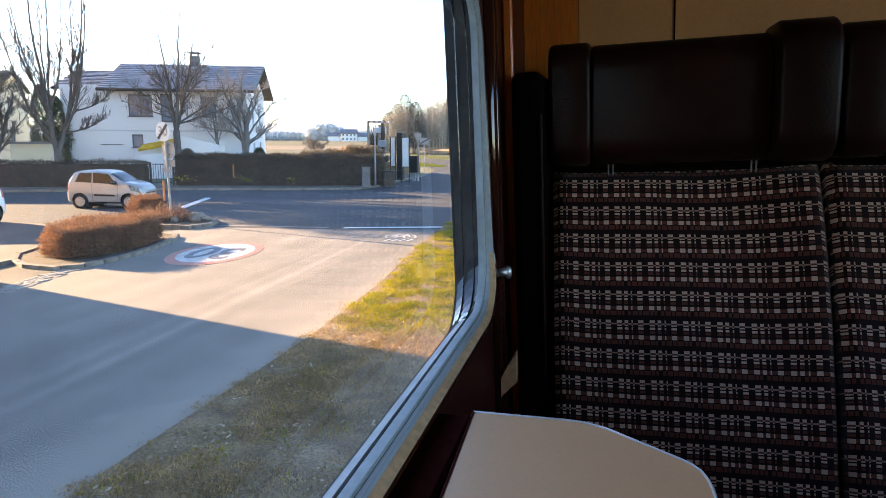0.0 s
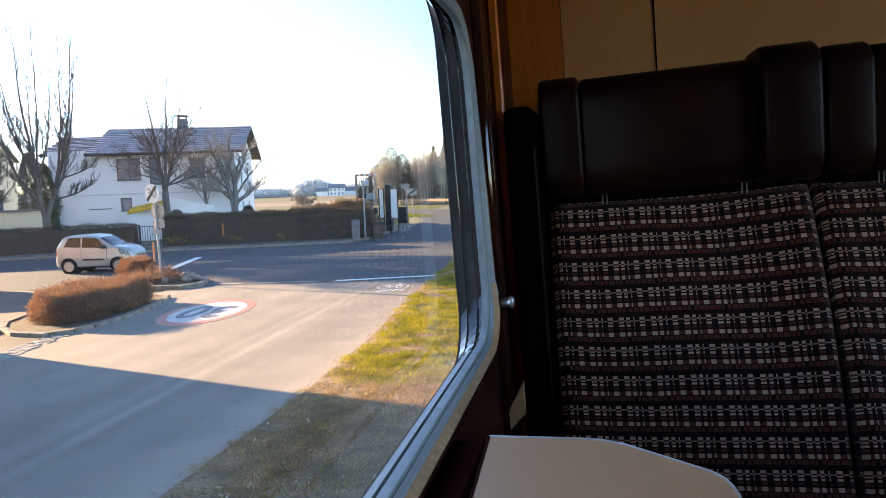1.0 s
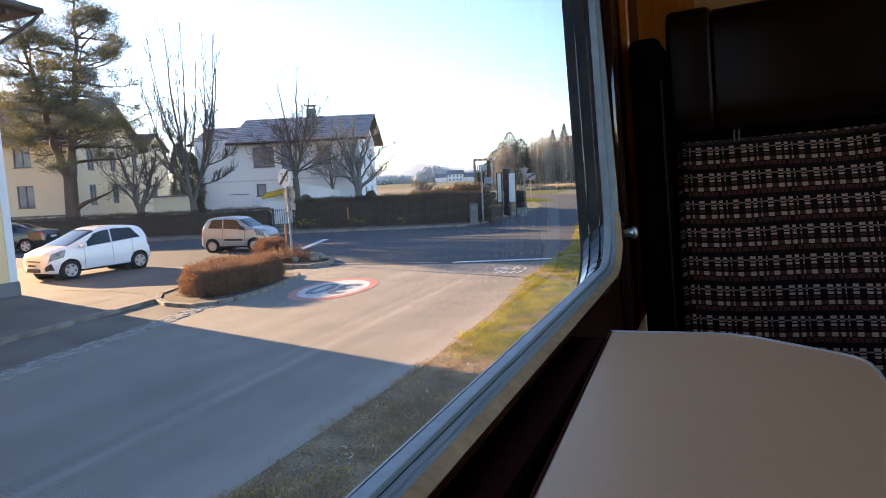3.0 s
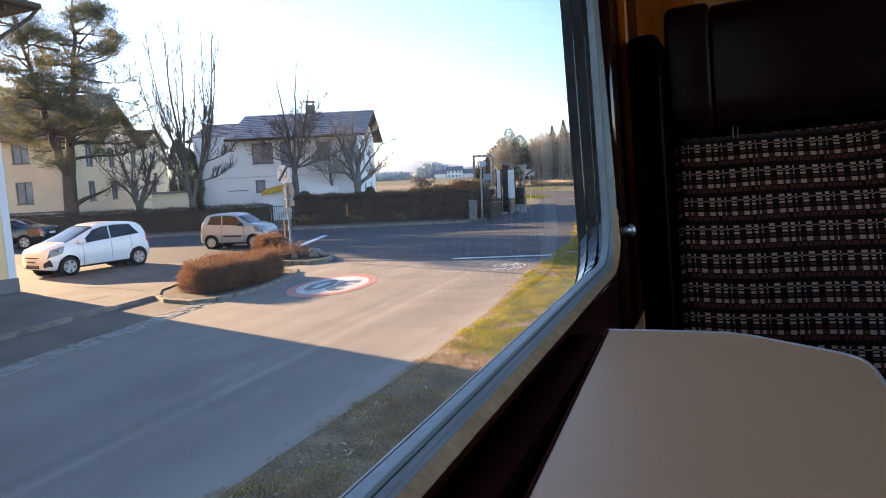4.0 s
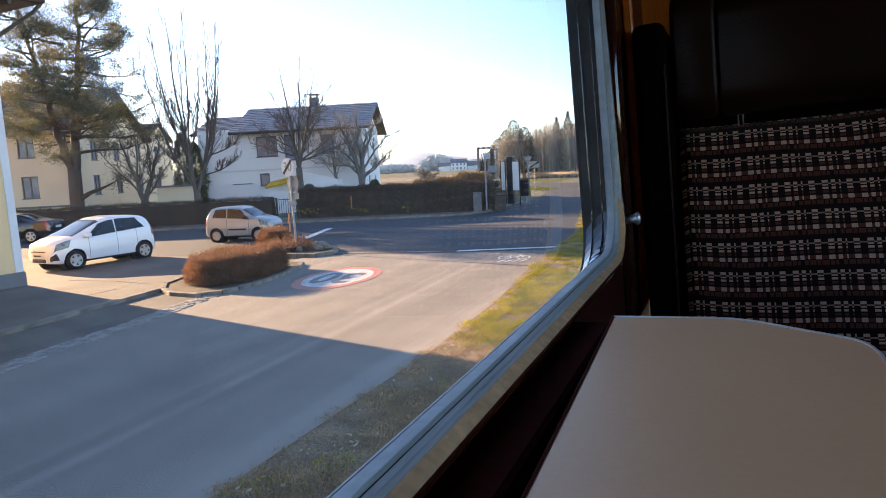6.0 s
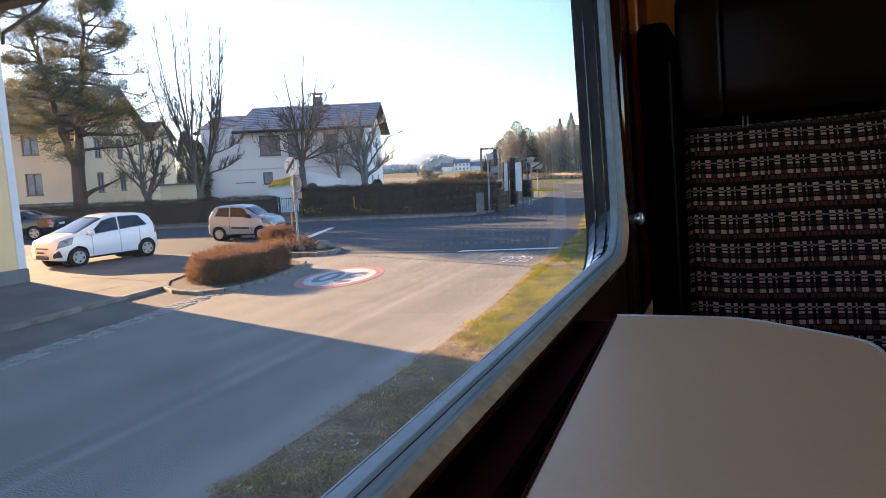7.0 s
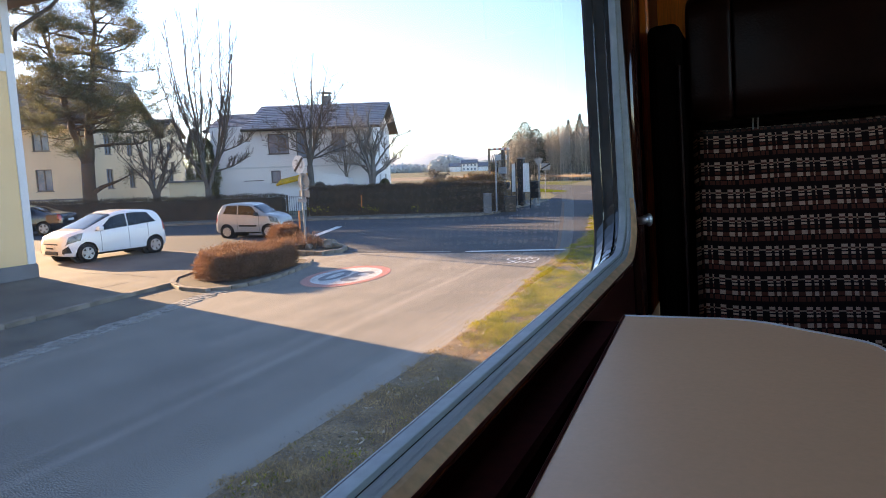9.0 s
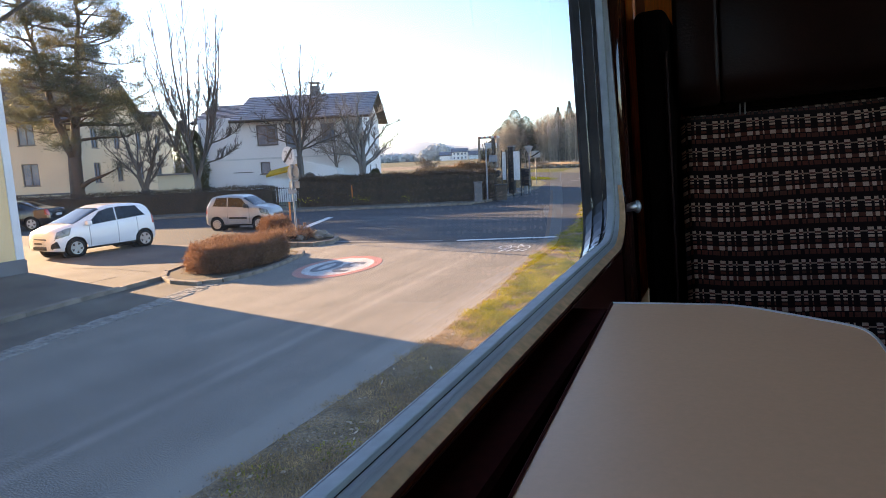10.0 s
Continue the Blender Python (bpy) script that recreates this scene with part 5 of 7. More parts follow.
# low annex with an arched doorway and a mossy porch roof
annex = thing("garden_annex", Matrix.Translation((-29.4, 37.2, 0)) @ Matrix.Rotation(radians(24), 4, "Z"), "low white rendered annex with an arched doorway", "outbuilding")
ah = [(1.96, 2.80, 0.0, 1.52)]
part("wall", wall_with_openings(4.35, 2.15, 0.3, ah), M_WHITEWALL, annex)
slope = prism([(1.1, 2.152), (4.35, 2.152), (4.35, 2.2), (1.1, 2.98)], 0.0, 0.3)
ob = part("sloping_wall", slope, M_WHITEWALL, annex, "white wall top sloping down like a buttress")
ob.matrix_local = Matrix(((1, 0, 0, 0), (0, 0, 1, 0), (0, 1, 0, 0), (0, 0, 0, 1)))
arch = bmesh.new()
cyl(arch, (2.38, -0.03, 1.50), (2.38, 0.05, 1.50), 0.47, n=28)
head = part("arch", arch, M_PLINTH, annex, "grey stone arch of the doorway")
leaf = bmesh.new()
cyl(leaf, (2.38, -0.045, 1.50), (2.38, -0.032, 1.50), 0.38, n=28)
part("door_head", leaf, M_DARKWOOD, head, "dark rounded door head")
part("door", boxed(1.96, 2.80, 0.12, 0.17, 0, 1.52), M_DARKWOOD, annex, "dark timber door")
part("wall", boxed(4.05, 4.35, 0.31, 3.0, 0, 2.15), M_WHITEWALL, annex)
porch = part("porch_roof", boxed(-1.0, 1.25, -1.0, 0.4, -0.07, 0.07, 0.04, 2), M_MOSS, annex, "yellow moss-covered tiled porch roof")
porch.matrix_local = Matrix.Translation((0.55, -0.2, 2.25)) @ Matrix.Rotation(radians(14), 4, "X") @ Matrix.Rotation(radians(-12), 4, "Y")
part("porch_wall", boxed(-0.45, 1.2, -0.9, -0.75, 0, 1.62), M_WHITEWALL, annex)

# iron gate between the hedges
gate = thing("garden_gate", Matrix.Translation((-24.0, 30.35, 0)) @ Matrix.Rotation(radians(27), 4, "Z"), "dark garden gate of thin bars between the hedges", "gate")
for x in (0, 1.15):
    part("post", boxed(x - 0.05, x + 0.05, -0.05, 0.05, 0, 1.35, 0.01), M_DARKWOOD, gate)
for k in range(8):
    part("bar", cylinder((0.14 + k * 0.125, 0, 0.15), (0.14 + k * 0.125, 0, 1.3), 0.012, n=6), M_BLACK, gate)
for z in (0.22, 1.22):
    part("rail", boxed(0.09, 1.06, -0.015, 0.015, z, z + 0.03), M_BLACK, gate)

# cream house behind the pine
cream = thing("cream_house", Matrix.Translation((-55.3, 24.9, 0)) @ Matrix.Rotation(radians(28), 4, "Z"), "two-storey cream rendered house with a brown tiled roof", "house")
LC = 14.6
ch_holes = [(x, x + 1.15, z, z + 1.55) for x in (1.2, 4.4, 7.6, 10.75) for z in (1.9, 4.75)] + [(10.75, 11.75, 0.4, 1.0), (8.0, 9.0, 0.4, 1.0)]
part("wall", wall_with_openings(LC, 6.7, 0.4, ch_holes), M_CREAMWALL, cream, "cream rendered front wall")
for h in ch_holes:
    house_window(cream, *h, ID, M_FRAMEGREY, 2)
cs = [(y, y + 1.1, z, z + 1.5) for y in (2.5, 6.5, 11.0, 15.5) for z in (1.9, 4.5)]
w = part("wall", wall_with_openings(20, 6.7, 0.4, cs), M_CREAMWALL, cream, "cream rendered side wall")
w.matrix_local = side(LC, 0)
for h in cs:
    house_window(cream, *h, side(LC, 0), M_FRAMEGREY, 2)
part("wall", boxed(0, 0.4, 0.41, 20, 0, 6.7), M_CREAMWALL, cream)
part("wall", boxed(0.41, LC - 0.41, 19.6, 20, 0, 6.7), M_CREAMWALL, cream)
part("downpipe", cylinder((LC - 0.5, -0.08, 0), (LC - 0.5, -0.08, 6.6), 0.06, n=8), M_DARKWOOD, cream, "brown rain pipe")
part("string_course", boxed(0, LC, -0.03, -0.001, 1.2, 1.32), M_PLINTH, cream)
gable_roof(cream, 0, LC, 0, 12.5, 6.75, 10.2, 0.7, M_ROOFDARK, 5)
gable_roof(cream, 0, LC, 13.6, 20, 6.75, 8.2, 0.3, M_ROOFDARK, 15)
for xg in (0, LC - 0.3):
    for y0_, y1_, zt_ in ((0, 12.5, 9.9), (13.6, 20, 8.0)):
        g = part("gable", gable_end(y0_, y1_, 6.702, zt_), M_CREAMWALL, cream, "cream gable")
        g.matrix_local = Matrix.Translation((xg, 0, 0))

shed = thing("garden_shed", None, "low cream outbuilding with a flat roof behind the hedge", "outbuilding")
sd = Matrix.Translation((-36.96, 33.67, 0)) @ Matrix.Rotation(0.807, 4, "Z")
for nm, bmx, mt in (("wall", boxed(0, 2.45, 0, 2.5, 0, 2.20), M_CREAMWALL), ("roof", boxed(-0.2, 2.65, -0.2, 2.7, 2.20, 2.32), M_PLINTH)):
    ob = part(nm, bmx, mt, shed)
    ob.matrix_local = sd

# yellow station building
st = thing("station_building", Matrix.Translation((-17.20, 10.94, 0)) @ Matrix.Scale(0.97, 4), "yellow rendered station building with white corners and a grey plinth", "building")
part("wall", boxed(-0.4, 0, -32, -0.002, 0.05, 7.6), M_YELLOWWALL, st, "yellow rendered wall")
part("wall", boxed(-13, -0.401, -0.4, -0.002, 0.05, 7.6), M_YELLOWWALL, st, "yellow rendered wall")
part("wall", boxed(-13.4, -13.001, -32, 0, 0.05, 7.6), M_YELLOWWALL, st)
part("wall", boxed(-13, -0.401, -32, -31.6, 0.05, 7.6), M_YELLOWWALL, st)
part("corner_pilaster", prism([(0.04, 0.04), (-0.5, 0.04), (-0.5, 0.001), (0.001, 0.001), (0.001, -0.17), (0.04, -0.17)], 0.44, 7.58), M_QUOIN, st, "white rendered corner pilaster")
part("band", boxed(0.001, 0.035, -32, -0.175, 5.6, 6.05), M_QUOIN, st, "white rendered band")
part("plinth", prism([(0.07, 0.07), (-13, 0.07), (-13, 0.002), (0.002, 0.002), (0.002, -32), (0.07, -32)], 0.04, 0.44, 0.02), M_PLINTH, st, "dark grey plinth")
bm = bmesh.new()
e = 0.85
b4 = [bm.verts.new(p) for p in ((-13.4 - e, -32 - e, 7.62), (e, -32 - e, 7.62), (e, e, 7.62), (-13.4 - e, e, 7.62))]
t4 = [bm.verts.new((x, y, z + 0.14)) for x, y, z in (v.co for v in b4)]
r2 = [bm.verts.new((-6.7, -26, 11.2)), bm.verts.new((-6.7, -6.5, 11.2))]
bm.faces.new(b4[::-1])
for i in range(4):
    j = (i + 1) % 4
    bm.faces.new((b4[i], b4[j], t4[j], t4[i]))
bm.faces.new((t4[0], t4[1], r2[0]))
bm.faces.new((t4[1], t4[2], r2[1], r2[0]))
bm.faces.new((t4[2], t4[3], r2[1]))
bm.faces.new((t4[3], t4[0], r2[0], r2[1]))
roof = part("roof", bm, M_ROOFDARK, st, "brown hipped roof with wide dark eaves")
part("soffit", boxed(-13.4 - e + 0.02, e - 0.02, -32 - e + 0.02, e - 0.02, 7.55, 7.612), M_DARKWOOD, roof, "dark boarded soffit")
for y in np.arange(-30.5, 0.8, 0.9):
    part("rafter", boxed(0.08, e - 0.05, y - 0.05, y + 0.05, 7.42, 7.548), M_DARKWOOD, roof)
part("gutter", cylinder((e + 0.07, -32.5, 7.66), (e + 0.07, e + 0.1, 7.66), 0.085, n=10), M_DARKWOOD, roof)
part("gutter", cylinder((e + 0.07, e + 0.07, 7.66), (-13.5, e + 0.07, 7.66), 0.085, n=10), M_DARKWOOD, roof)
part("downpipe", tubes([[(Vector((e + 0.05, 0.9, 7.6)), 0.05), (Vector((e - 0.1, 0.75, 7.35)), 0.05), (Vector((0.15, 0.12, 6.7)), 0.05), (Vector((0.1, 0.09, 6.4)), 0.05)]], 8), M_DARKWOOD, roof, "bent brown rain pipe", True)

# ---------------------------------------------------------------- cars


def car(name, m, L, W, top, belt, width, roof_w, panes, screen, rear, wheels, paint, label, rim_r=0.19, tyre_r=0.28, zb=0.20, door_x=(), group="", side_trim=False, spokes=5):
    """A car with x forward. top, belt, width, roof_w: profiles over x."""
    c = thing(name, m, label, "car", group)

    def f(prof, x):
        return float(np.interp(x, [p[0] for p in prof], [p[1] for p in prof]))

    def surf(x, v, out=0.0):
        w, zt, zl = f(width, x), f(top, x), f(belt, x)
        zl = min(zl, zt - 0.02)
        wr = min(f(roof_w, x), w * 0.94)
        low = zb + 0.04 * max(0, abs(x) / (L / 2) - 0.85) / 0.15
        pts = [(0.88 * w, low), (0.965 * w, low + 0.07), (w, low + 0.45 * (zl - low)), (0.985 * w, low + 0.8 * (zl - low)), (0.955 * w, zl), (wr + 0.035, zt - 0.10 * (zt - zl) - 0.02), (wr * 0.86, zt - 0.012), (0, zt)]
        vs = [0, 0.06, 0.22, 0.42, 0.52, 0.80, 0.86, 1.0]
        y, z = np.interp(v, vs, [p[0] for p in pts]), np.interp(v, vs, [p[1] for p in pts])
        if out:
            h = 0.012
            y1, z1 = np.interp(min(v + h, 1), vs, [p[0] for p in pts]), np.interp(min(v + h, 1), vs, [p[1] for p in pts])
            y0, z0 = np.interp(v - h, vs, [p[0] for p in pts]), np.interp(v - h, vs, [p[1] for p in pts])
            d = Vector((y1 - y0, z1 - z0))
            d = d.normalized() if d.length else Vector((0, 1))
            y, z = y + d.y * out, z - d.x * out
        return y, z

    xs = np.linspace(-L / 2, L / 2, 121)
    vv = np.concatenate([np.linspace(0, 0.52, 27), np.linspace(0.55, 0.80, 9), [0.815, 0.83, 0.845, 0.86, 0.88, 0.9, 0.93, 0.965, 1.0]])
    verts, faces = [], []
    nv = len(vv)
    for sgn in (1, -1):
        base = len(verts)
        for x in xs:
            for v in vv:
                y, z = surf(x, v)
                verts.append((x, sgn * y, z))
        for i in range(len(xs) - 1):
            for j in range(nv - 1):
                xc, vc = (xs[i] + xs[i + 1]) / 2, (vv[j] + vv[j + 1]) / 2
                if vc < 0.5 and any(math.hypot(xc - wx, surf(xc, vc)[1] - tyre_r) < tyre_r + 0.045 for wx in wheels):
                    continue
                a, b, d, e2 = base + i * nv + j, base + (i + 1) * nv + j, base + (i + 1) * nv + j + 1, base + i * nv + j + 1
                faces.append((a, b, d, e2) if sgn < 0 else (a, e2, d, b))
    n1 = len(xs) * nv
    for i in (0, len(xs) - 1):
        loop = [i * nv + j for j in range(nv)] + [n1 + i * nv + j for j in range(nv - 2, -1, -1)]
        faces.append(tuple(loop if i else loop[::-1]))
    bm = bmesh.new()
    bv = [bm.verts.new(v) for v in verts]
    for fc in faces:
        try:
            bm.faces.new([bv[i] for i in fc])
        except ValueError:
            pass
    bmesh.ops.remove_doubles(bm, verts=bm.verts, dist=1e-4)
    body = part("body", bm, paint, c, "", True)
    md = body.modifiers.new("smooth", "SMOOTH")
    md.factor, md.iterations = 0.5, 8

    def panel(pname, xa0, xa1, xb0, xb1, v0, v1, mat, sgn=1, out=0.006, nx=6, nyv=5, parent=c, plabel=""):
        vs, fs = [], []
        for j in range(nyv + 1):
            t = j / nyv
            v = v0 + (v1 - v0) * t
            for i in range(nx + 1):
                s = i / nx
                x = (xa0 + (xb0 - xa0) * t) * (1 - s) + (xa1 + (xb1 - xa1) * t) * s
                y, z = surf(x, v, out)
                vs.append((x, sgn * y, z))
        for j in range(nyv):
            for i in range(nx):
                a = j * (nx + 1) + i
                q = (a, a + 1, a + nx + 2, a + nx + 1)
                fs.append(q if sgn < 0 else q[::-1])
        return part(pname, (vs, fs), mat, parent, plabel, True)

    def cross_panel(pname, x0, x1, mat, vin=0.815, out=0.006, n=8):
        """Across the car: a windscreen or rear window following the slope."""
        vs, fs = [], []
        for i in range(n + 1):
            x = x0 + (x1 - x0) * i / n
            ring = [(-1, v) for v in np.linspace(vin, 1, 6)] + [(1, v) for v in np.linspace(1, vin, 6)][1:]
            for s, v in ring:
                y, z = surf(x, v, 0)
                slope = (f(top, x + 0.02) - f(top, x - 0.02)) / 0.04
                nn = Vector((-slope, 1)).normalized()
                vs.append((x + nn.x * out, s * y, z + nn.y * out))
        k = 11
        for i in range(n):
            for j in range(k - 1):
                a = i * k + j
                fs.append((a, a + 1, a + k + 1, a + k))
        return part(pname, (vs, fs), mat, c, "", True)

    for sgn in (1, -1):
        for (xa0, xa1, xb0, xb1) in panes:
            panel("window_rubber", xa0 - 0.028, xa1 + 0.028, xb0 - 0.022, xb1 + 0.022, 0.532, 0.778, M_BLACK, sgn, 0.004)
            panel("side_window", xa0, xa1, xb0, xb1, 0.545, 0.765, M_CARGLASS, sgn, 0.007)
        for x in door_x:
            panel("door_seam", x - 0.006, x + 0.006, x - 0.006, x + 0.006, 0.08, 0.53, M_BLACK, sgn, 0.003, 1, 8)
        for x in door_x[1:]:
            y, z = surf(x + 0.2, 0.45)
            part("door_handle", boxed(x + 0.12, x + 0.28, sgn * y - 0.015, sgn * y + 0.02, z, z + 0.03, 0.008), paint, c)
        panel("sill_trim", -L / 2 * 0.62, L / 2 * 0.6, -L / 2 * 0.62, L / 2 * 0.6, 0.0, 0.05, M_BLACK, sgn, 0.004, 4, 1)
        x0 = panes[-1][1] - 0.12
        y, z = surf(x0, 0.53)
        part("wing_mirror", boxed(x0 - 0.07, x0 + 0.09, sgn * (y + 0.09) - 0.09, sgn * (y + 0.09) + 0.09, z, z + 0.14, 0.035, 3), M_BLACK if side_trim else paint, c, "", True)
        panel("fog_surround", L / 2 * 0.87, L / 2 * 0.992, L / 2 * 0.92, L / 2 * 0.99, 0.10, 0.29, M_BLACK, sgn, 0.009, 4, 3)
        panel("headlight", L / 2 * 0.72, L / 2 * 0.955, L / 2 * 0.66, L / 2 * 0.90, 0.36, 0.52, M_LAMPGLASS, sgn, 0.008, 6, 4)
        panel("tail_light", -L / 2 * 0.985, -L / 2 * 0.90, -L / 2 * 0.97, -L / 2 * 0.90, 0.36, 0.56, M_TAILRED, sgn, 0.008, 3, 4)
        if side_trim:
            panel("side_trim", -L / 2 * 0.24, L / 2 * 0.30, -L / 2 * 0.24, L / 2 * 0.30, 0.19, 0.235, M_BLACK, sgn, 0.010, 4, 1)
    cross_panel("windscreen", *screen, M_CARGLASS)
    cross_panel("rear_window", *rear, M_CARGLASS)
    xf = L / 2
    part("grille", boxed(xf - 0.16, xf + 0.006, -W * 0.24, W * 0.24, 0.575, 0.61, 0.012), M_BLACK, c, "black grille slot")
    part("lower_grille", boxed(xf - 0.10, xf + 0.015, -W * 0.22, W * 0.22, 0.27, 0.38, 0.03, 2), M_BLACK, c, "black lower air intake")
    pl = part("number_plate", boxed(xf + 0.016, xf + 0.026, -0.25, 0.25, 0.42, 0.53), M_PLATE, c, "pale number plate")
    part("plate_bar", boxed(xf + 0.0262, xf + 0.029, -0.2, 0.2, 0.45, 0.50), M_BLACK, pl)
    pl = part("number_plate", boxed(-xf - 0.02, -xf - 0.010, -0.25, 0.25, 0.66, 0.77), M_PLATE, c, "pale number plate")
    for sgn in (1, -1):
        part("fog_light", cylinder((xf - 0.16, sgn * W * 0.37, 0.36), (xf - 0.04, sgn * W * 0.365, 0.36), 0.06, n=16), M_LAMPGLASS, c)
        for wx in wheels:
            yw = f(width, wx) - 0.025
            part("wheel_arch", cylinder((wx, sgn * (yw - 0.30), tyre_r + 0.02), (wx, sgn * (yw - 0.14), tyre_r + 0.02), tyre_r + 0.12, n=32), M_RUBBER, c)
            bm = bmesh.new()
            cyl(bm, (wx, sgn * (yw - 0.17), tyre_r), (wx, sgn * (yw + 0.012), tyre_r), tyre_r, n=36)
            bmesh.ops.bevel(bm, geom=[e2 for e2 in bm.edges if e2.calc_face_angle(0) > 1], offset=0.025, segments=3, affect="EDGES")
            wh = part("wheel", bm, M_RUBBER, c, "black tyre", True)
            part("rim_well", cylinder((wx, sgn * yw, tyre_r), (wx, sgn * (yw + 0.013), tyre_r), rim_r * 0.97, n=28), M_BLACK, wh, "dark inside of the rim")
            vs, fs = [], []
            for k in range(32):
                for rr, dy in ((1.0, 0.012), (0.97, 0.022), (0.86, 0.020), (0.85, 0.012)):
                    a = 2 * math.pi * k / 32
                    vs.append((wx + math.cos(a) * rim_r * rr, sgn * (yw + dy), tyre_r + math.sin(a) * rim_r * rr))
            fs += [(k * 4 + q, (k * 4 + 4 + q) % 128, (k * 4 + 5 + q) % 128, k * 4 + q + 1) for k in range(32) for q in range(3)]
            for k in range(spokes):
                a = 2 * math.pi * k / spokes + 0.2
                ca, sa = math.cos(a), math.sin(a)
                b0 = len(vs)
                for rr, hw in ((0.10, 0.045), (0.90, 0.055 if spokes < 8 else 0.028)):
                    for dw, dy in ((-hw, 0.013), (-hw * 0.7, 0.022), (hw * 0.7, 0.022), (hw, 0.013)):
                        vs.append((wx + ca * rim_r * rr - sa * dw, sgn * (yw + dy), tyre_r + sa * rim_r * rr + ca * dw))
                fs += [(b0 + q, b0 + q + 1, b0 + q + 5, b0 + q + 4) for q in range(3)]
            part("rim", (vs, fs), M_ALLOY, wh, "silver spoked rim")
            bm = bmesh.new()
            cyl(bm, (wx, sgn * (yw + 0.012), tyre_r), (wx, sgn * (yw + 0.024), tyre_r), 0.045, n=14)
            part("hub", bm, M_ALLOY, wh, "silver hub")
    return c


def placed(x, y, z, heading):
    return Matrix.Translation((x, y, z)) @ Matrix.Rotation(radians(heading), 4, "Z")


car("white_hatchback", placed(-19.11, 14.62, 0.05, -96.4) @ Matrix.Scale(1.035, 4), 3.45, 1.56,
    [(-1.73, .74), (-1.71, .95), (-1.64, 1.14), (-1.52, 1.34), (-1.38, 1.42), (-1.08, 1.465), (-.5, 1.50), (-.1, 1.475), (.2, 1.39), (.65, 1.18), (1.06, 1.00), (1.3, .96), (1.5, .90), (1.62, .84), (1.70, .73), (1.73, .58)],
    [(-1.73, .72), (-1.62, 1.0), (-1.3, 1.03), (-.5, .97), (.4, .91), (.95, .91), (1.3, .88), (1.6, .78), (1.73, .54)],
    [(-1.73, .62), (-1.62, .73), (-1.2, .77), (1.0, .78), (1.4, .755), (1.62, .69), (1.73, .54)],
    [(-1.73, .5), (-1.3, .56), (-.2, .60), (.5, .60), (1.0, .66), (1.73, .4)],
    [(-1.30, -0.36, -1.05, -0.36), (-0.27, 0.76, -0.27, 0.18)], (0.16, 1.05), (-1.65, -1.50), (-1.235, 1.045), M_CARWHITE,
    "small white five-door hatchback parked on the forecourt", door_x=(0.60, -0.32, -1.0))
car("silver_microcar", placed(-18.58, 21.30, 0.004, 12.8), 2.95, 1.48,
    [(-1.475, .72), (-1.44, .98), (-1.36, 1.10), (-1.16, 1.38), (-.9, 1.44), (-.3, 1.46), (.12, 1.42), (.38, 1.30), (.62, 1.13), (.80, 1.03), (1.05, .99), (1.28, .93), (1.41, .84), (1.475, .64)],
    [(-1.475, .7), (-1.36, .98), (-1.1, 1.0), (-.4, .96), (.4, .92), (.85, .92), (1.15, .88), (1.38, .78), (1.475, .58)],
    [(-1.475, .58), (-1.35, .68), (-1.0, .73), (.9, .74), (1.2, .70), (1.4, .63), (1.475, .53)],
    [(-1.475, .5), (-1.1, .55), (-.2, .58), (.4, .58), (.9, .62), (1.475, .4)],
    [(-1.05, -0.46, -0.90, -0.46), (-0.36, 0.56, -0.36, 0.20)], (0.28, 0.83), (-1.40, -1.12), (-0.92, 0.95), M_CARSILVER,
    "silver two-door microcar standing on the main road", tyre_r=0.27, rim_r=0.185, door_x=(0.55, -0.42), side_trim=True, spokes=10)
car("dark_saloon", placed(-32.3, 20.3, 0.006, 207), 4.55, 1.80,
    [(-2.27, .80), (-2.2, 1.02), (-1.65, 1.08), (-1.35, 1.16), (-.75, 1.38), (-.3, 1.43), (.2, 1.42), (.5, 1.34), (.9, 1.13), (1.15, 1.0), (1.7, .92), (2.05, .80), (2.22, .66), (2.27, .5)],
    [(-2.27, .78), (-2.15, .98), (-1.4, 1.0), (-.5, .95), (.6, .92), (1.15, .9), (1.7, .84), (2.1, .66), (2.27, .46)],
    [(-2.27, .70), (-2.1, .82), (-1.6, .89), (1.3, .89), (1.9, .82), (2.15, .7), (2.27, .55)],
    [(-2.27, .6), (-1.4, .66), (-.3, .64), (.5, .64), (1.2, .75), (2.27, .5)],
    [(-1.2, -0.35, -0.85, -0.35), (-0.28, 0.85, -0.28, 0.42)], (0.48, 1.14), (-1.38, -0.72), (-1.40, 1.36), M_CARDARK,
    "dark blue saloon car driving on the main road", tyre_r=0.32, rim_r=0.225, door_x=(0.95, -0.3, -1.15))

# ---------------------------------------------------------------- signs and street things
sp = thing("traffic_sign", Matrix.Translation((-13.35, 17.75, 0.1)) @ Matrix.Rotation(radians(-10), 4, "Z"), "round end-of-limit sign and reversed signs on a steel post", "traffic sign")
part("post", cylinder((0, 0, -0.2), (-0.06, 0, 2.95), 0.038, n=12), M_STEEL, sp, "leaning galvanised post")


def disc_mesh(x, y, z, r, t):
    return cylinder((x, y, z), (x, y + t, z), r, n=40)


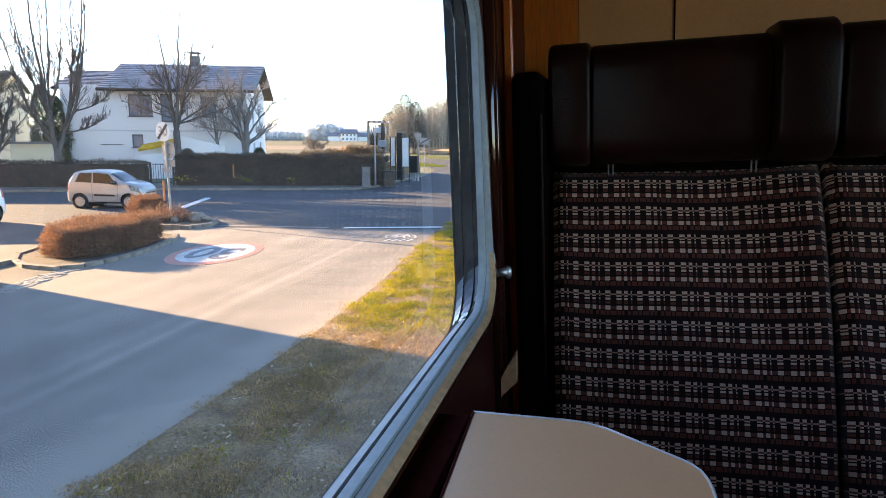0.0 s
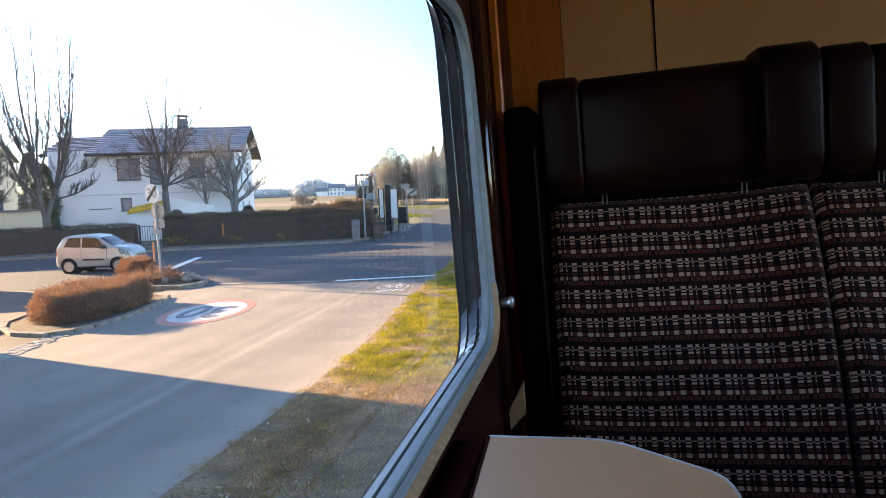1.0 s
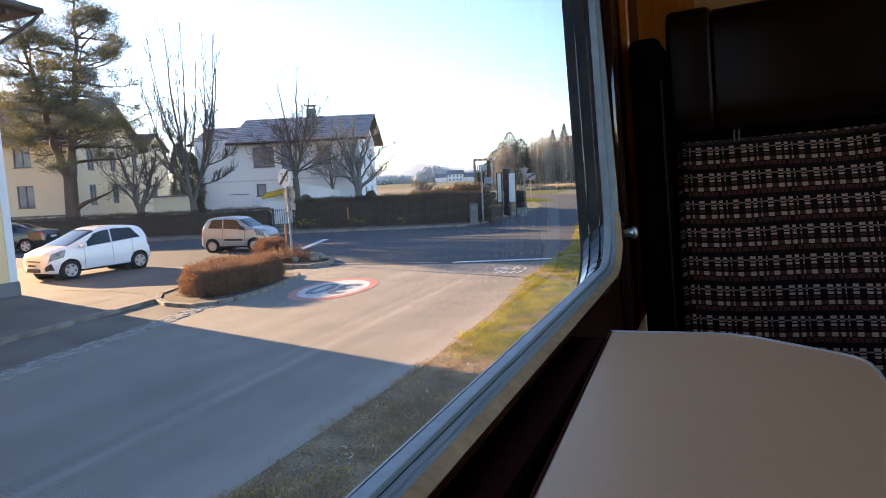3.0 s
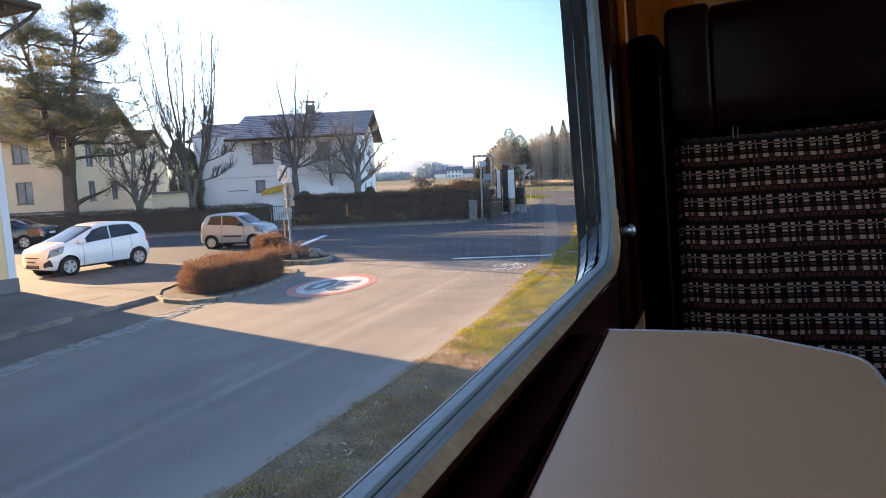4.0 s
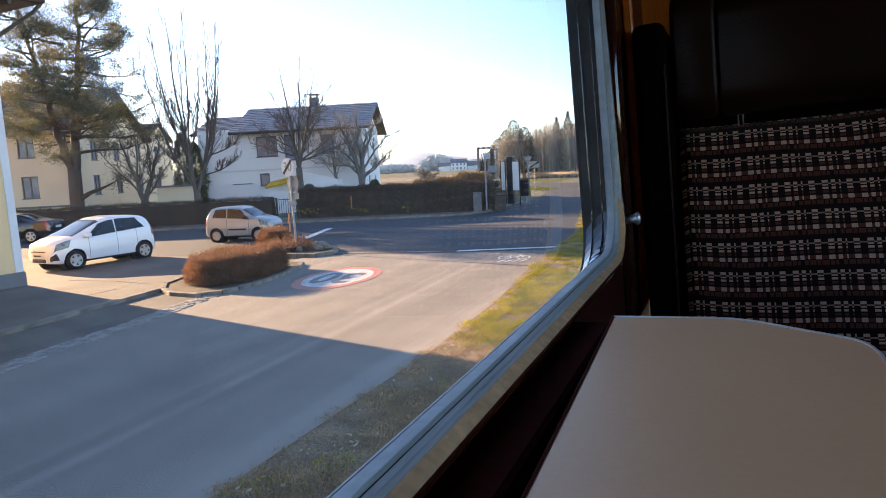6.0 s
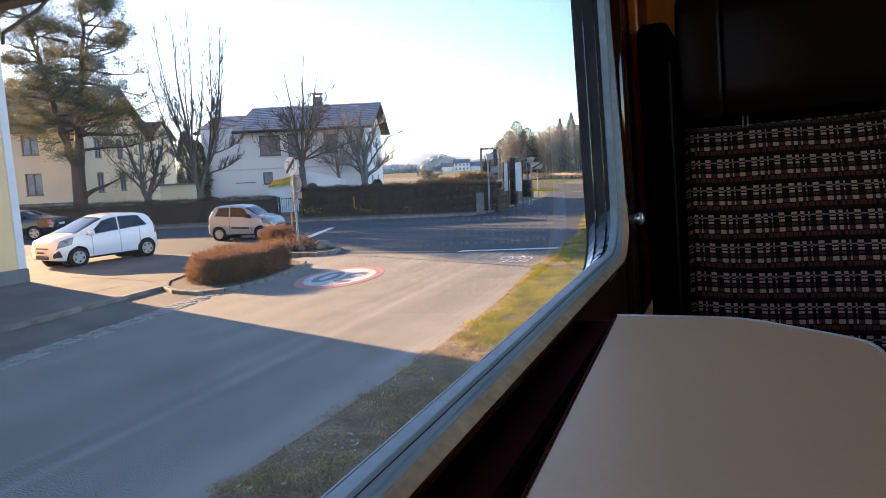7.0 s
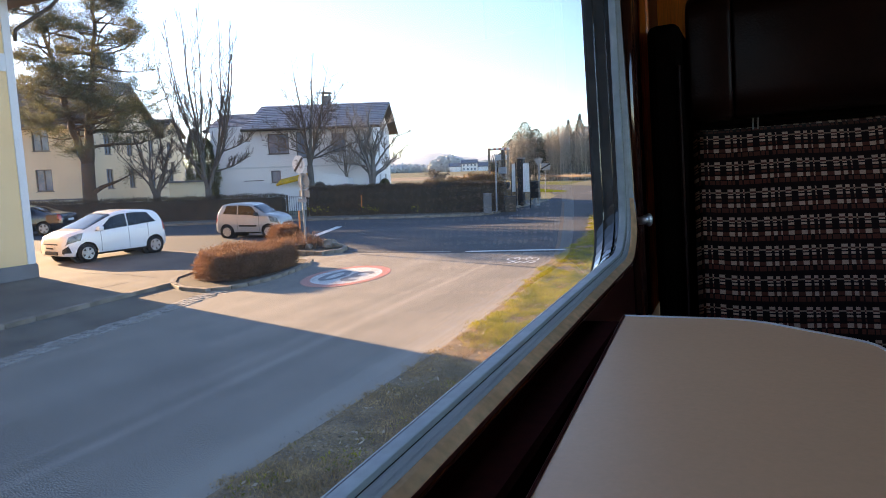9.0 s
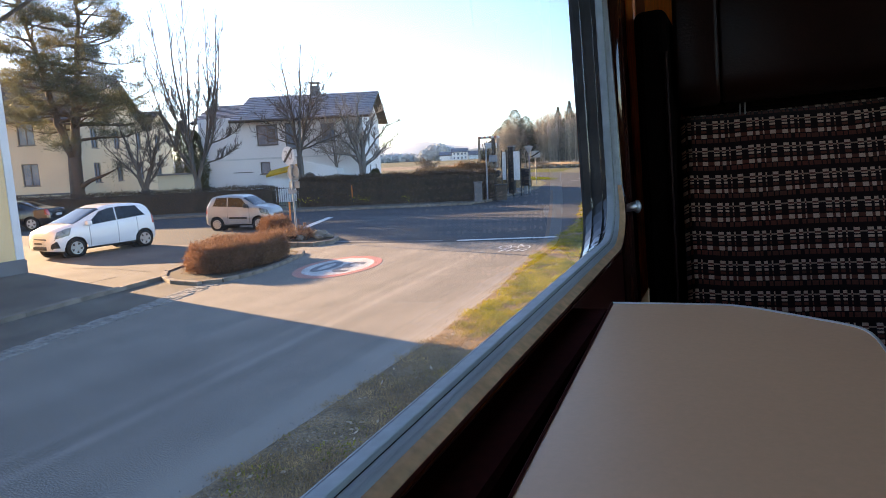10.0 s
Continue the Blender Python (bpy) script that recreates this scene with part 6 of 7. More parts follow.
d1 = part("sign_disc", disc_mesh(-0.06, -0.075, 2.78, 0.30, 0.02), M_SIGNWHITE, sp, "white disc with a grey 30 and a black diagonal bar")
lettering("digits", "30", 0.42, M_SIGNBACK_SHADE, d1, Matrix.Translation((-0.06, -0.080, 2.78)) @ Matrix.Rotation(math.pi / 2, 4, "X") @ Matrix.Diagonal((0.95, 1, 1, 1)))
bm = boxed(-0.30, 0.30, -0.004, 0.0, -0.045, 0.045)
bar = part("diagonal_bar", bm, M_BLACK, d1)
bar.matrix_local = Matrix.Translation((-0.06, -0.086, 2.78)) @ Matrix.Rotation(radians(-48), 4, "Y")
part("sign_disc", disc_mesh(-0.01, 0.045, 2.22, 0.27, 0.02), M_SIGNBACK_SHADE, sp, "grey back of a round sign")
part("bracket", boxed(-0.06, 0.06, -0.045, 0.044, 2.05, 2.10), M_STEEL, sp)
part("bracket", boxed(-0.06, 0.06, -0.045, 0.044, 2.36, 2.41), M_STEEL, sp)
part("supplementary_plate", boxed(-0.24, 0.24, 0.045, 0.06, 1.70, 1.92), M_SIGNBACK_SHADE, sp, "grey back of a small plate")
part("supplementary_plate", boxed(-0.2, 0.22, -0.06, -0.045, 1.52, 1.64), M_GREYPAINT, sp)


def marker(x, y, h, label):
    k = thing("snow_marker", Matrix.Translation((x, y, 0)), label, "marker post", "marker posts")
    part("post", cylinder((0, 0, -0.1), (0, 0, h), 0.025, n=10), M_BLACK, k)
    part("orange_sleeve", cylinder((0, 0, h * 0.45), (0, 0, h), 0.034, n=10), M_ORANGE, k)


marker(-14.6, 19.1, 1.25, "black and orange marker post in the sign bed")
marker(-19.6, 31.4, 1.25, "slim orange marker post before the hedge")

# bus stop: white panels, dark post, machine
for x, y, h, hw in ((-12.0, 38.3, 2.75, 0.19), (-13.05, 39.0, 2.75, 0.11)):
    p = thing("white_board", Matrix.Translation((x, y, 0.09)) @ Matrix.Rotation(radians(14), 4, "Z"), "tall white notice board in a dark frame", "notice board", "notice boards")
    part("panel", boxed(-hw, hw, -0.03, 0.03, 0.9, h - 0.1, 0.01), M_SIGNWHITE, p)
    for xx in (-hw - 0.04, hw + 0.04):
        part("post", boxed(xx - 0.03, xx + 0.03, -0.04, 0.04, -0.1, h), M_BLACK, p)
p = thing("dark_pillar", Matrix.Translation((-12.65, 39.3, 0.09)), "dark advertising pillar between the boards", "pillar")
part("pillar_body", boxed(-0.2, 0.2, -0.2, 0.2, 0, 2.95, 0.03), M_BLACK, p)
part("pillar_cap", boxed(-0.23, 0.23, -0.23, 0.23, 2.952, 3.02, 0.02), M_GREYPAINT, p)
p = thing("ticket_machine", Matrix.Translation((-11.95, 40.0, 0.0)), "dark machine box on a post", "machine")
part("case", boxed(-0.27, 0.27, -0.2, 0.2, 0.55, 1.6, 0.03), M_BLACK, p)
part("post", boxed(-0.1, 0.1, -0.1, 0.1, -0.1, 0.548), M_GREYPAINT, p)
p = thing("give_way_sign", Matrix.Translation((-11.75, 40.2, 0.0)), "grey back of a triangular road sign on a post", "traffic sign")
part("post", cylinder((0, 0, -0.1), (0, 0, 3.1), 0.05, n=10), M_GREYPAINT, p)
plate = part("sign_plate", cylinder((0, 0, 0), (0, 0.02, 0), 0.36, n=3), M_SIGNBACK_SHADE, p, "grey back of a triangular sign")
plate.matrix_local = Matrix.Translation((0, -0.075, 2.85)) @ Matrix.Rotation(radians(180), 4, "Y")
p = thing("electric_cabinet", Matrix.Translation((-12.55, 32.95, 0.09)) @ Matrix.Rotation(radians(25), 4, "Z"), "grey electric cabinet at the end of the hedge", "cabinet")
part("case", boxed(-0.21, 0.21, -0.16, 0.16, 0, 1.05, 0.02), M_PLINTH, p)
part("roof", boxed(-0.24, 0.24, -0.19, 0.19, 1.052, 1.09, 0.015), M_PLINTH, p)
p = thing("litter_box", Matrix.Translation((-11.62, 34.05, 0.09)) @ Matrix.Rotation(radians(25), 4, "Z"), "dark brown metal box on the pavement by the bus stop", "box")
part("case", boxed(-0.30, 0.30, -0.2, 0.2, 0, 0.82, 0.02), M_DARKWOOD, p)
part("lid", boxed(-0.33, 0.33, -0.23, 0.23, 0.822, 0.87, 0.012), M_BLACK, p)
p = thing("small_post", Matrix.Translation((-12.42, 34.05, 0.0)), "grey steel post beside the cabinet", "post")
part("post_tube", cylinder((0, 0, -0.1), (0, 0, 3.1), 0.045, n=10), M_GREYPAINT, p)
town = thing("town_exit_sign", Matrix.Translation((-14.8, 52.5, 0)) @ Matrix.Rotation(radians(14), 4, "Z"), "town-exit sign with its face greyed as in shade and a dark diagonal stripe", "traffic sign")
# pale face coloured grey: the shade of its back-lit side is painted in
part("panel", boxed(-0.4, 0.4, -0.02, 0.02, 2.2, 2.75, 0.02), M_SIGNBACK_SHADE, town)
bar = part("diagonal_bar", boxed(-0.42, 0.42, -0.006, 0, -0.05, 0.05), M_BLACK, town)
bar.matrix_local = Matrix.Translation((0, -0.028, 2.475)) @ Matrix.Rotation(radians(-30), 4, "Y")
part("post", cylinder((0, 0.06, -0.1), (0, 0.06, 2.7), 0.035, n=10), M_STEEL, town)
rail = thing("guard_rail", None, "weathered steel guard rail along the bend", "guard rail")
gp = [(-31.5, 107.5), (-27.5, 104.4), (-22.5, 100.5), (-15.8, 96.7), (-7.5, 91.7), (2, 86)]
vs, fs = [], []
for i, (x, y) in enumerate(gp):
    for dz, dd in ((0.62, 0), (0.72, -0.06), (0.78, 0), (0.88, -0.06), (0.96, 0)):
        vs.append((x, y + dd, dz))
    if i:
        fs += [((i - 1) * 5 + k, i * 5 + k, i * 5 + k + 1, (i - 1) * 5 + k + 1) for k in range(4)]
part("beam", (vs, fs), M_RUST, rail)
for x, y, a in along(gp, 2.0):
    part("post", boxed(x - 0.05, x + 0.05, y + 0.03, y + 0.13, -0.1, 0.9), M_STEEL, rail)

# excavator parked beyond the hedge
solid("earth_mound", prism([(-19.5, 44.5), (-14.6, 44.8), (-14.4, 49.8), (-19.8, 49.5)], -0.03, 0.9, 0.4), M_EARTH, "low earth mound behind the hedge", "mound", kind="structure")
ex = thing("excavator", Matrix.Translation((-16.9, 47.1, 0.9)) @ Matrix.Rotation(radians(15), 4, "Z") @ Matrix.Scale(0.85, 4), "small excavator with a raised arm parked behind the hedge", "excavator")
for xx in (-0.75, 0.55):
    part("track", boxed(xx, xx + 0.35, -1.2, 1.2, 0, 0.6, 0.2, 3), M_RUBBER, ex)
part("chassis", boxed(-0.5, 0.5, -0.8, 0.8, 0.35, 0.75, 0.05), M_GREYPAINT, ex)
part("engine_housing", boxed(-0.75, 0.75, 0.1, 1.3, 0.76, 1.9, 0.15, 3), M_MACHINE, ex, "muddy brown engine housing")
cabp = part("cab", boxed(-0.8, 0.1, -1.1, 0.09, 0.76, 2.5, 0.08, 2), M_MACHINE, ex, "muddy cab")
part("cab_window", boxed(-0.7, 0.0, -1.112, -1.102, 1.5, 2.35), M_CARGLASS, cabp)
part("roof_guard", boxed(-0.9, 0.95, -1.2, 0.1, 3.45, 3.62, 0.02), M_FRAMEWHITE, ex, "pale warning board")
for k in range(4):
    part("red_stripe", boxed(-0.85 + k * 0.46, -0.62 + k * 0.46, -1.215, -1.202, 3.45, 3.62), M_REDPAINT, ex)
for xx, yy in ((-0.85, -1.1), (0.85, -1.1), (-0.85, 0.0), (0.85, 0.0)):
    part("guard_post", boxed(xx - 0.05, xx + 0.05, yy - 0.05, yy + 0.05, 0.8, 3.45), M_MACHINE, ex)
part("boom", tubes([[(Vector((0.45, -0.6, 1.3)), 0.16), (Vector((0.5, -1.4, 2.7)), 0.18), (Vector((0.5, -1.9, 3.3)), 0.15), (Vector((0.5, -2.4, 2.6)), 0.12), (Vector((0.5, -2.5, 1.9)), 0.10)]], 8), M_PINEBARK, ex, "folded brown arm")
for k in range(7):
    part("hydraulic_hose", tubes([[(Vector((-0.6 + k * 0.2, -0.9, 1.0 + 0.1 * (k % 3))), 0.04), (Vector((-0.7 + k * 0.22, -1.15, 2.0 + 0.15 * (k % 2))), 0.04), (Vector((-0.5 + k * 0.17, -0.9, 3.0 + 0.12 * (k % 3))), 0.035)]], 6), M_BLACK if k % 2 else M_MACHINE, ex)
part("counterweight", boxed(-0.70, 0.70, -0.45, -0.12, 0.8, 2.3, 0.12, 2), M_MACHINE, ex, "muddy brown rear body")
part("tool_box", boxed(-0.3, 0.75, -1.15, -0.7, 2.55, 3.05, 0.06, 2), M_FRAMEWHITE, ex, "pale tool box")
part("bucket", boxed(0.15, 0.85, -2.75, -2.25, 1.35, 1.95, 0.1, 2), M_GREYPAINT, ex)

# ---------------------------------------------------------------- distance
fh = thing("far_house", Matrix.Translation((-188.2, 442.8, 0)) @ Matrix.Rotation(radians(21), 4, "Z"), "white two-storey farmhouse with a grey roof across the fields", "house")
fw = [(x, x + 1.2, z, z + 1.4) for x in (1.0, 3.8, 6.6, 9.2) for z in (0.9, 3.7)]
part("wall", wall_with_openings(11.4, 6.0, 0.4, fw), M_WHITEWALL, fh)
for h in fw:
    house_window(fh, *h, ID, M_FRAMEGREY, 1, False)
part("wall", boxed(11.0, 11.4, 0.41, 9, 0, 6.0), M_WHITEWALL, fh)
part("wall", boxed(0, 0.4, 0.41, 9, 0, 6.0), M_WHITEWALL, fh)
gable_roof(fh, 0, 11.4, 0, 9, 6.05, 8.6, 0.7, M_ROOFTILE, 30)
for dx, dy, lw, lh, rh, text in ((-9.2, 0.8, 8.6, 3.9, 6.2, "low grey-roofed wing beside the far farmhouse"), (12.2, 3.0, 15.0, 3.6, 6.4, "long low shed with a grey roof beside the far farmhouse")):
    fb = thing("far_barn", Matrix.Translation((-188.2, 442.8, 0)) @ Matrix.Rotation(radians(21), 4, "Z") @ Matrix.Translation((dx, dy, 0)), text, "barn")
    part("wall", boxed(0, lw, 0, 7, 0, lh), M_WHITEWALL, fb)
    gable_roof(fb, 0, lw, 0, 7, lh + 0.05, rh, 0.5, M_ROOFTILE, 34)


def copse(x, y, across, tall, n, seed, label):
    """A far clump of trees: rounded crowns of small clumps side by side."""
    rg = np.random.default_rng(seed)
    vs, fs = [], []
    for k in range(n):
        u = (k + rg.uniform(0.2, 0.8)) / n * 2 - 1
        h = tall * (1 - 0.40 * abs(u) ** 2.2) * rg.uniform(0.84, 1.0)
        r = across / n * rg.uniform(0.9, 1.4)
        c = np.array([x + u * across / 2 * 0.91, y + u * across / 2 * 0.41 + rg.uniform(-4, 4), h * 0.52])
        v = rg.normal(0, 1, (420, 3))
        v = v / np.linalg.norm(v, axis=1)[:, None] * np.array([r, r, h * 0.48])
        for p in v + c:
            b0, q = len(vs), rg.uniform(0.6, 1.2)
            d = rg.normal(0, 1, (4, 3)) * q
            vs += [tuple(p + e) for e in d]
            fs += [(b0, b0 + 1, b0 + 2), (b0, b0 + 2, b0 + 3), (b0, b0 + 3, b0 + 1), (b0 + 1, b0 + 3, b0 + 2)]
    solid("far_copse", (vs, fs), M_HAZEWOOD, label, "woodland", kind="stuff")


# the copses look hazy through their pale material alone
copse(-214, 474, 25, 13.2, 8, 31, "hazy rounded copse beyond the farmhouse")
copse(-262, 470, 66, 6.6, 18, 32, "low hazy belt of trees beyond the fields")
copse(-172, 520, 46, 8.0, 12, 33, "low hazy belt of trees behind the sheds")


def ridge(name, x0, y0, x1, y1, h, seed, mat, label, depth=60, n=60, edge=0.4):
    rg = np.random.default_rng(seed)
    vs, fs = [], []
    ph = rg.uniform(0, 6, 4)
    d = Vector((x1 - x0, y1 - y0)).normalized()
    for i in range(n + 1):
        t = i / n
        z = h * (0.45 + 0.25 * math.sin(t * 5 + ph[0]) + 0.18 * math.sin(t * 11 + ph[1]) + 0.08 * math.sin(t * 27 + ph[2]) + rg.uniform(0, 0.02)) * math.sin(math.pi * min(1, max(0, t))) ** edge
        x, y = x0 + (x1 - x0) * t, y0 + (y1 - y0) * t
        vs += [(x, y, -1), (x - d.y * depth * 0.5, y + d.x * depth * 0.5, max(z, 0)), (x - d.y * depth, y + d.x * depth, -1)]
        if i:
            k = 3 * i
            fs += [(k - 3, k, k + 1, k - 2), (k - 2, k + 1, k + 2, k - 1)]
    return solid(name, (vs, fs), mat, label, "hill", kind="structure", smooth=True)


# aerial haze on the ridges is painted by their bluish materials
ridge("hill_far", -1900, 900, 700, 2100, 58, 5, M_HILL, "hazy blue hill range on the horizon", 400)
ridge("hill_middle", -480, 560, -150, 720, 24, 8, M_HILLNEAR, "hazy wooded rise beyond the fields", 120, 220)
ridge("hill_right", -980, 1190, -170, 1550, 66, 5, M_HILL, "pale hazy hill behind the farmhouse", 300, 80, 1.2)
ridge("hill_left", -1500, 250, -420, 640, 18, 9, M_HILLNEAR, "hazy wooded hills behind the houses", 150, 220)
# stubble tone is paled for distance haze too
solid("stubble_field", sheet([(-110, 120), (-20, 150), (-10, 190), (-150, 190)], -0.01), material("stubble", (0.36, 0.29, 0.23), (0.28, 0.235, 0.19), scale=0.05, spec=0.0, rough=0.95, fine=2, grain=0.12),
      "pale brown stubble field", "field", kind="structure")
solid("green_field", sheet([(-70, 60), (-19, 62), (-22, 100), (-95, 100)], -0.015), material("winter_grass", (0.14, 0.16, 0.06), (0.19, 0.18, 0.09), scale=0.08, spec=0.0, rough=0.95, fine=2, grain=0.15),
      "green winter pasture beyond the junction", "field", kind="structure")


solid("grass_strip", sheet([(-21.0, 71.0), (-15.6, 63.5), (-15.2, 60.2), (-18.2, 61.8)], 0.02), material("roadside_grass", (0.09, 0.12, 0.015), (0.13, 0.14, 0.025), scale=0.5, spec=0.0, rough=0.95, fine=4, grain=0.3),
      "strip of green grass beside the bend", "grass", kind="structure")


def spruce(x, y, h, seed, broad=False):
    rg = np.random.default_rng(seed)
    t = thing("spruce", Matrix.Translation((x, y, 0)), "dark spruce standing above the bare wood", "tree", "spruces")
    part("trunk", cylinder((0, 0, -0.2), (0, 0, h), 0.18, 0.02, 8), M_BARK, t)
    n = 6000
    z = h * (0.12 + 0.88 * rg.random(n))
    tier = (z * 1.6) % 1.0
    r = (h - z) * 0.36 * (0.45 + 0.55 * tier) * np.sqrt(rg.random(n)) + 0.05
    if broad:
        r = 2.4 * np.sqrt(np.clip(1 - (z / h) ** 2.6, 0, 1)) * (0.65 + 0.35 * tier) * rg.random(n) ** 0.4 + 0.05
    a = rg.uniform(0, 2 * math.pi, n)
    P = np.column_stack([r * np.cos(a), r * np.sin(a), z])
    D = np.column_stack([np.cos(a), np.sin(a), np.full(n, -0.25)])
    part("crown", blades(rg, P, D, 0.65 * np.clip((h - z) / h * 2.0, 0.2, 1.0)[:, None], 0.11, 0.4), M_CONIFER, t)


for i, (x, y, h) in enumerate(((-37.8, 111, 7.2), (-36.4, 111, 8.6), (-34.6, 110, 10.2), (-33.0, 111, 9.0), (-38.8, 112, 5.8), (-27.4, 112, 10.2), (-25.2, 111, 11.0), (-23.0, 112, 10.4), (-20.8, 112, 9.6))):
    spruce(x, y, h, 60 + i, i < 5)
r9 = np.random.default_rng(9)
lines = []
for i in range(240):
    x = r9.uniform(-39, 12)
    y = 106 + r9.uniform(0, 14)
    h = r9.uniform(6.5, 10.0) * (0.75 if x < -35 else 1)
    base = Vector((x, y, 0))
    lines.append([(base, 0.09), (base + Vector((r9.normal(0, .2), r9.normal(0, .2), h * 0.55)), 0.05), (base + Vector((r9.normal(0, .4), r9.normal(0, .4), h)), 0.02)])
    for k in range(26):
        zz = h * r9.uniform(0.15, 0.95)
        a = r9.uniform(0, 2 * math.pi)
        d = Vector((math.cos(a), math.sin(a), r9.uniform(0.4, 1.4))).normalized()
        ln = r9.uniform(0.8, 2.2)
        p = base + Vector((0, 0, zz))
        lines.append([(p, 0.03), (p + d * ln * 0.6, 0.018), (p + d * ln + Vector(r9.normal(0, .2, 3)), 0.008)])
solid("bare_wood", tubes(lines, 3), M_FOREST, "belt of leafless brown trees behind the bend", "woodland", kind="stuff")
# twigs fill a rounded crown round each stem, and a low tangle fills the foot of the wood
stems = [l for l in lines if l[0][1] == 0.09]
P = []
for l in stems:
    h = l[2][0].z
    v = r9.normal(0, 1, (760, 3))
    v = v / np.linalg.norm(v, axis=1)[:, None] * r9.random((760, 1)) ** 0.45
    P.append(np.array(l[1][0][:]) * np.array([1, 1, 0]) + np.array([0, 0, h * 0.62]) + v * np.array([h * 0.20, h * 0.20, h * 0.36]))
m = 26000
P.append(np.column_stack([r9.uniform(-39, 12, m), 105 + r9.uniform(0, 14, m), 3.2 * r9.random(m) ** 1.3]))
P = np.vstack(P)
n = len(P)
solid("undergrowth", blades(r9, P, np.tile(np.array([[0, 0, 1.0]]), (n, 1)), 0.55, 0.034, 0.75), M_FOREST, "tangled brown undergrowth and twigs of the wood", "woodland", kind="stuff")
bb = thing("far_block", Matrix.Translation((-27, 148, 0)), "pale flat-roofed building behind the wood", "building")
part("wall", boxed(-7, 8, 0, 10, 0, 10.6), M_QUOIN, bb)
part("roof", boxed(-7.3, 8.3, -0.3, 10.3, 10.602, 11.0), M_PLINTH, bb)
for k in range(5):
    part("window", boxed(-6 + k * 2.7, -4.6 + k * 2.7, -0.05, -0.002, 8.2, 9.8), M_DARKGLASS, bb)

# ---------------------------------------------------------------- railway coach
# the coach leans with the canted track; its own axes: x across, y along, z up, the origin beside the traveller's head
TRAIN = Matrix(((0.99885, 0.0, -0.04803, 0.0), (-0.00088, 0.99983, -0.01840, 0.0), (0.04802, 0.01842, 0.99868, 2.6), (0, 0, 0, 1)))
FLOOR, CEIL = -0.98, 1.22
XW, XO = -0.205, 2.42           # inner faces of the two side walls
Y0, Y1 = -1.75, 1.955           # partitions
WIN = (-1.05, 1.262, -0.184, 0.392)   # window opening: y0, y1, z0, z1


def rounded(y0, y1, z0, z1, r, n=8):
    out = []
    for cy, cz, a0 in ((y1 - r, z0 + r, -90), (y1 - r, z1 - r, 0), (y0 + r, z1 - r, 90), (y0 + r, z0 + r, 180)):
        for i in range(n + 1):
            a = radians(a0 + 90 * i / n)
            out.append((cy + r * math.cos(a), cz + r * math.sin(a)))
    return out


def ring(inner, outer, profile):
    """A frame swept round a rounded opening. profile: (f, x) with f from the inner (0) to the outer outline (1)."""
    n, k = len(inner), len(profile)
    vs, fs = [], []
    for (a, b), (c, d) in zip(inner, outer):
        for f, x in profile:
            vs.append((x, a + (c - a) * f, b + (d - b) * f))
    for i in range(n):
        j = (i + 1) % n
        for p in range(k):
            q = (p + 1) % k
            fs.append((i * k + p, j * k + p, j * k + q, i * k + q))
    bm = bmesh.new()
    bv = [bm.verts.new(v) for v in vs]
    for f in fs:
        bm.faces.new([bv[i] for i in f])
    bmesh.ops.recalc_face_normals(bm, faces=bm.faces)
    return bm


def wall_plate(win, x0, x1, r, Y0=Y0, Y1=Y1):
    """A side wall with a rounded window opening right through it."""
    hole = rounded(*win, r)
    y0, y1, z0, z1 = win
    square = []
    for (y, z) in hole:
        ty, tz = min(abs(y - y0), abs(y - y1)), min(abs(z - z0), abs(z - z1))
        if ty < tz:
            square.append((y0 if abs(y - y0) < abs(y - y1) else y1, z))
        else:
            square.append((y, z0 if abs(z - z0) < abs(z - z1) else z1))
    bm = ring(hole, square, [(0, x0), (1, x0), (1, x1), (0, x1)])
    for cy in (y0, y1):
        for cz in (z0, z1):
            sy, sz = (1 if cy == y0 else -1), (1 if cz == z0 else -1)
            h = r * (1 - math.sqrt(0.5))
            bm2 = [(cy, cz), (cy + sy * h, cz), (cy + sy * h, cz + sz * h), (cy, cz + sz * h)]
            for xx in (x0, x1):
                bm.faces.new([bm.verts.new((xx, *q)) for q in bm2])
    box(bm, x0, x1, Y0, Y1, FLOOR, z0)
    box(bm, x0, x1, Y0, Y1, z1, CEIL)
    box(bm, x0, x1, Y0, y0, z0, z1)
    box(bm, x0, x1, y1, Y1, z0, z1)
    return bm


def in_train(name, data, mat, label, category, kind="", smooth=False):
    return solid(name, data, mat, label, category, kind=kind, m=TRAIN, smooth=smooth)


WOUT = (-1.02, 1.250, -0.222, 0.446)  # the opening flares outwards to the pane
in_train("wall_window", wall_plate(WIN, XW - 0.012, XW, 0.095), M_PANEL, "dark red laminate side wall of the coach with a large window", "wall", "structure")
in_train("wall_outer", wall_plate((WOUT[0] - 0.03, WOUT[1] + 0.10, WOUT[2] - 0.05, WOUT[3] + 0.05), -0.286, -0.272, 0.12), M_CARBODY, "painted steel outer skin of the coach", "wall", "structure")
in_train("wall_opposite", wall_plate((-1.05, 1.25, -0.18, 0.78), XO, XO + 0.09, 0.09), M_TANWALL, "tan laminate wall on the far side of the coach", "wall", "structure")
Y2 = 4.2                        # end of the next bay
in_train("wall_opposite_next_bay", wall_plate((2.36, 2.86, 0.52, 0.82), XO, XO + 0.09, 0.04, Y1 + 0.001, Y2), M_TANWALL, "tan laminate wall of the next bay with a small upper window", "wall", "structure")
in_train("wall_next_bay", boxed(-0.286, XW, Y1 + 0.062, Y2, FLOOR, CEIL), M_PANEL, "dark red side wall of the next bay", "wall", "structure")
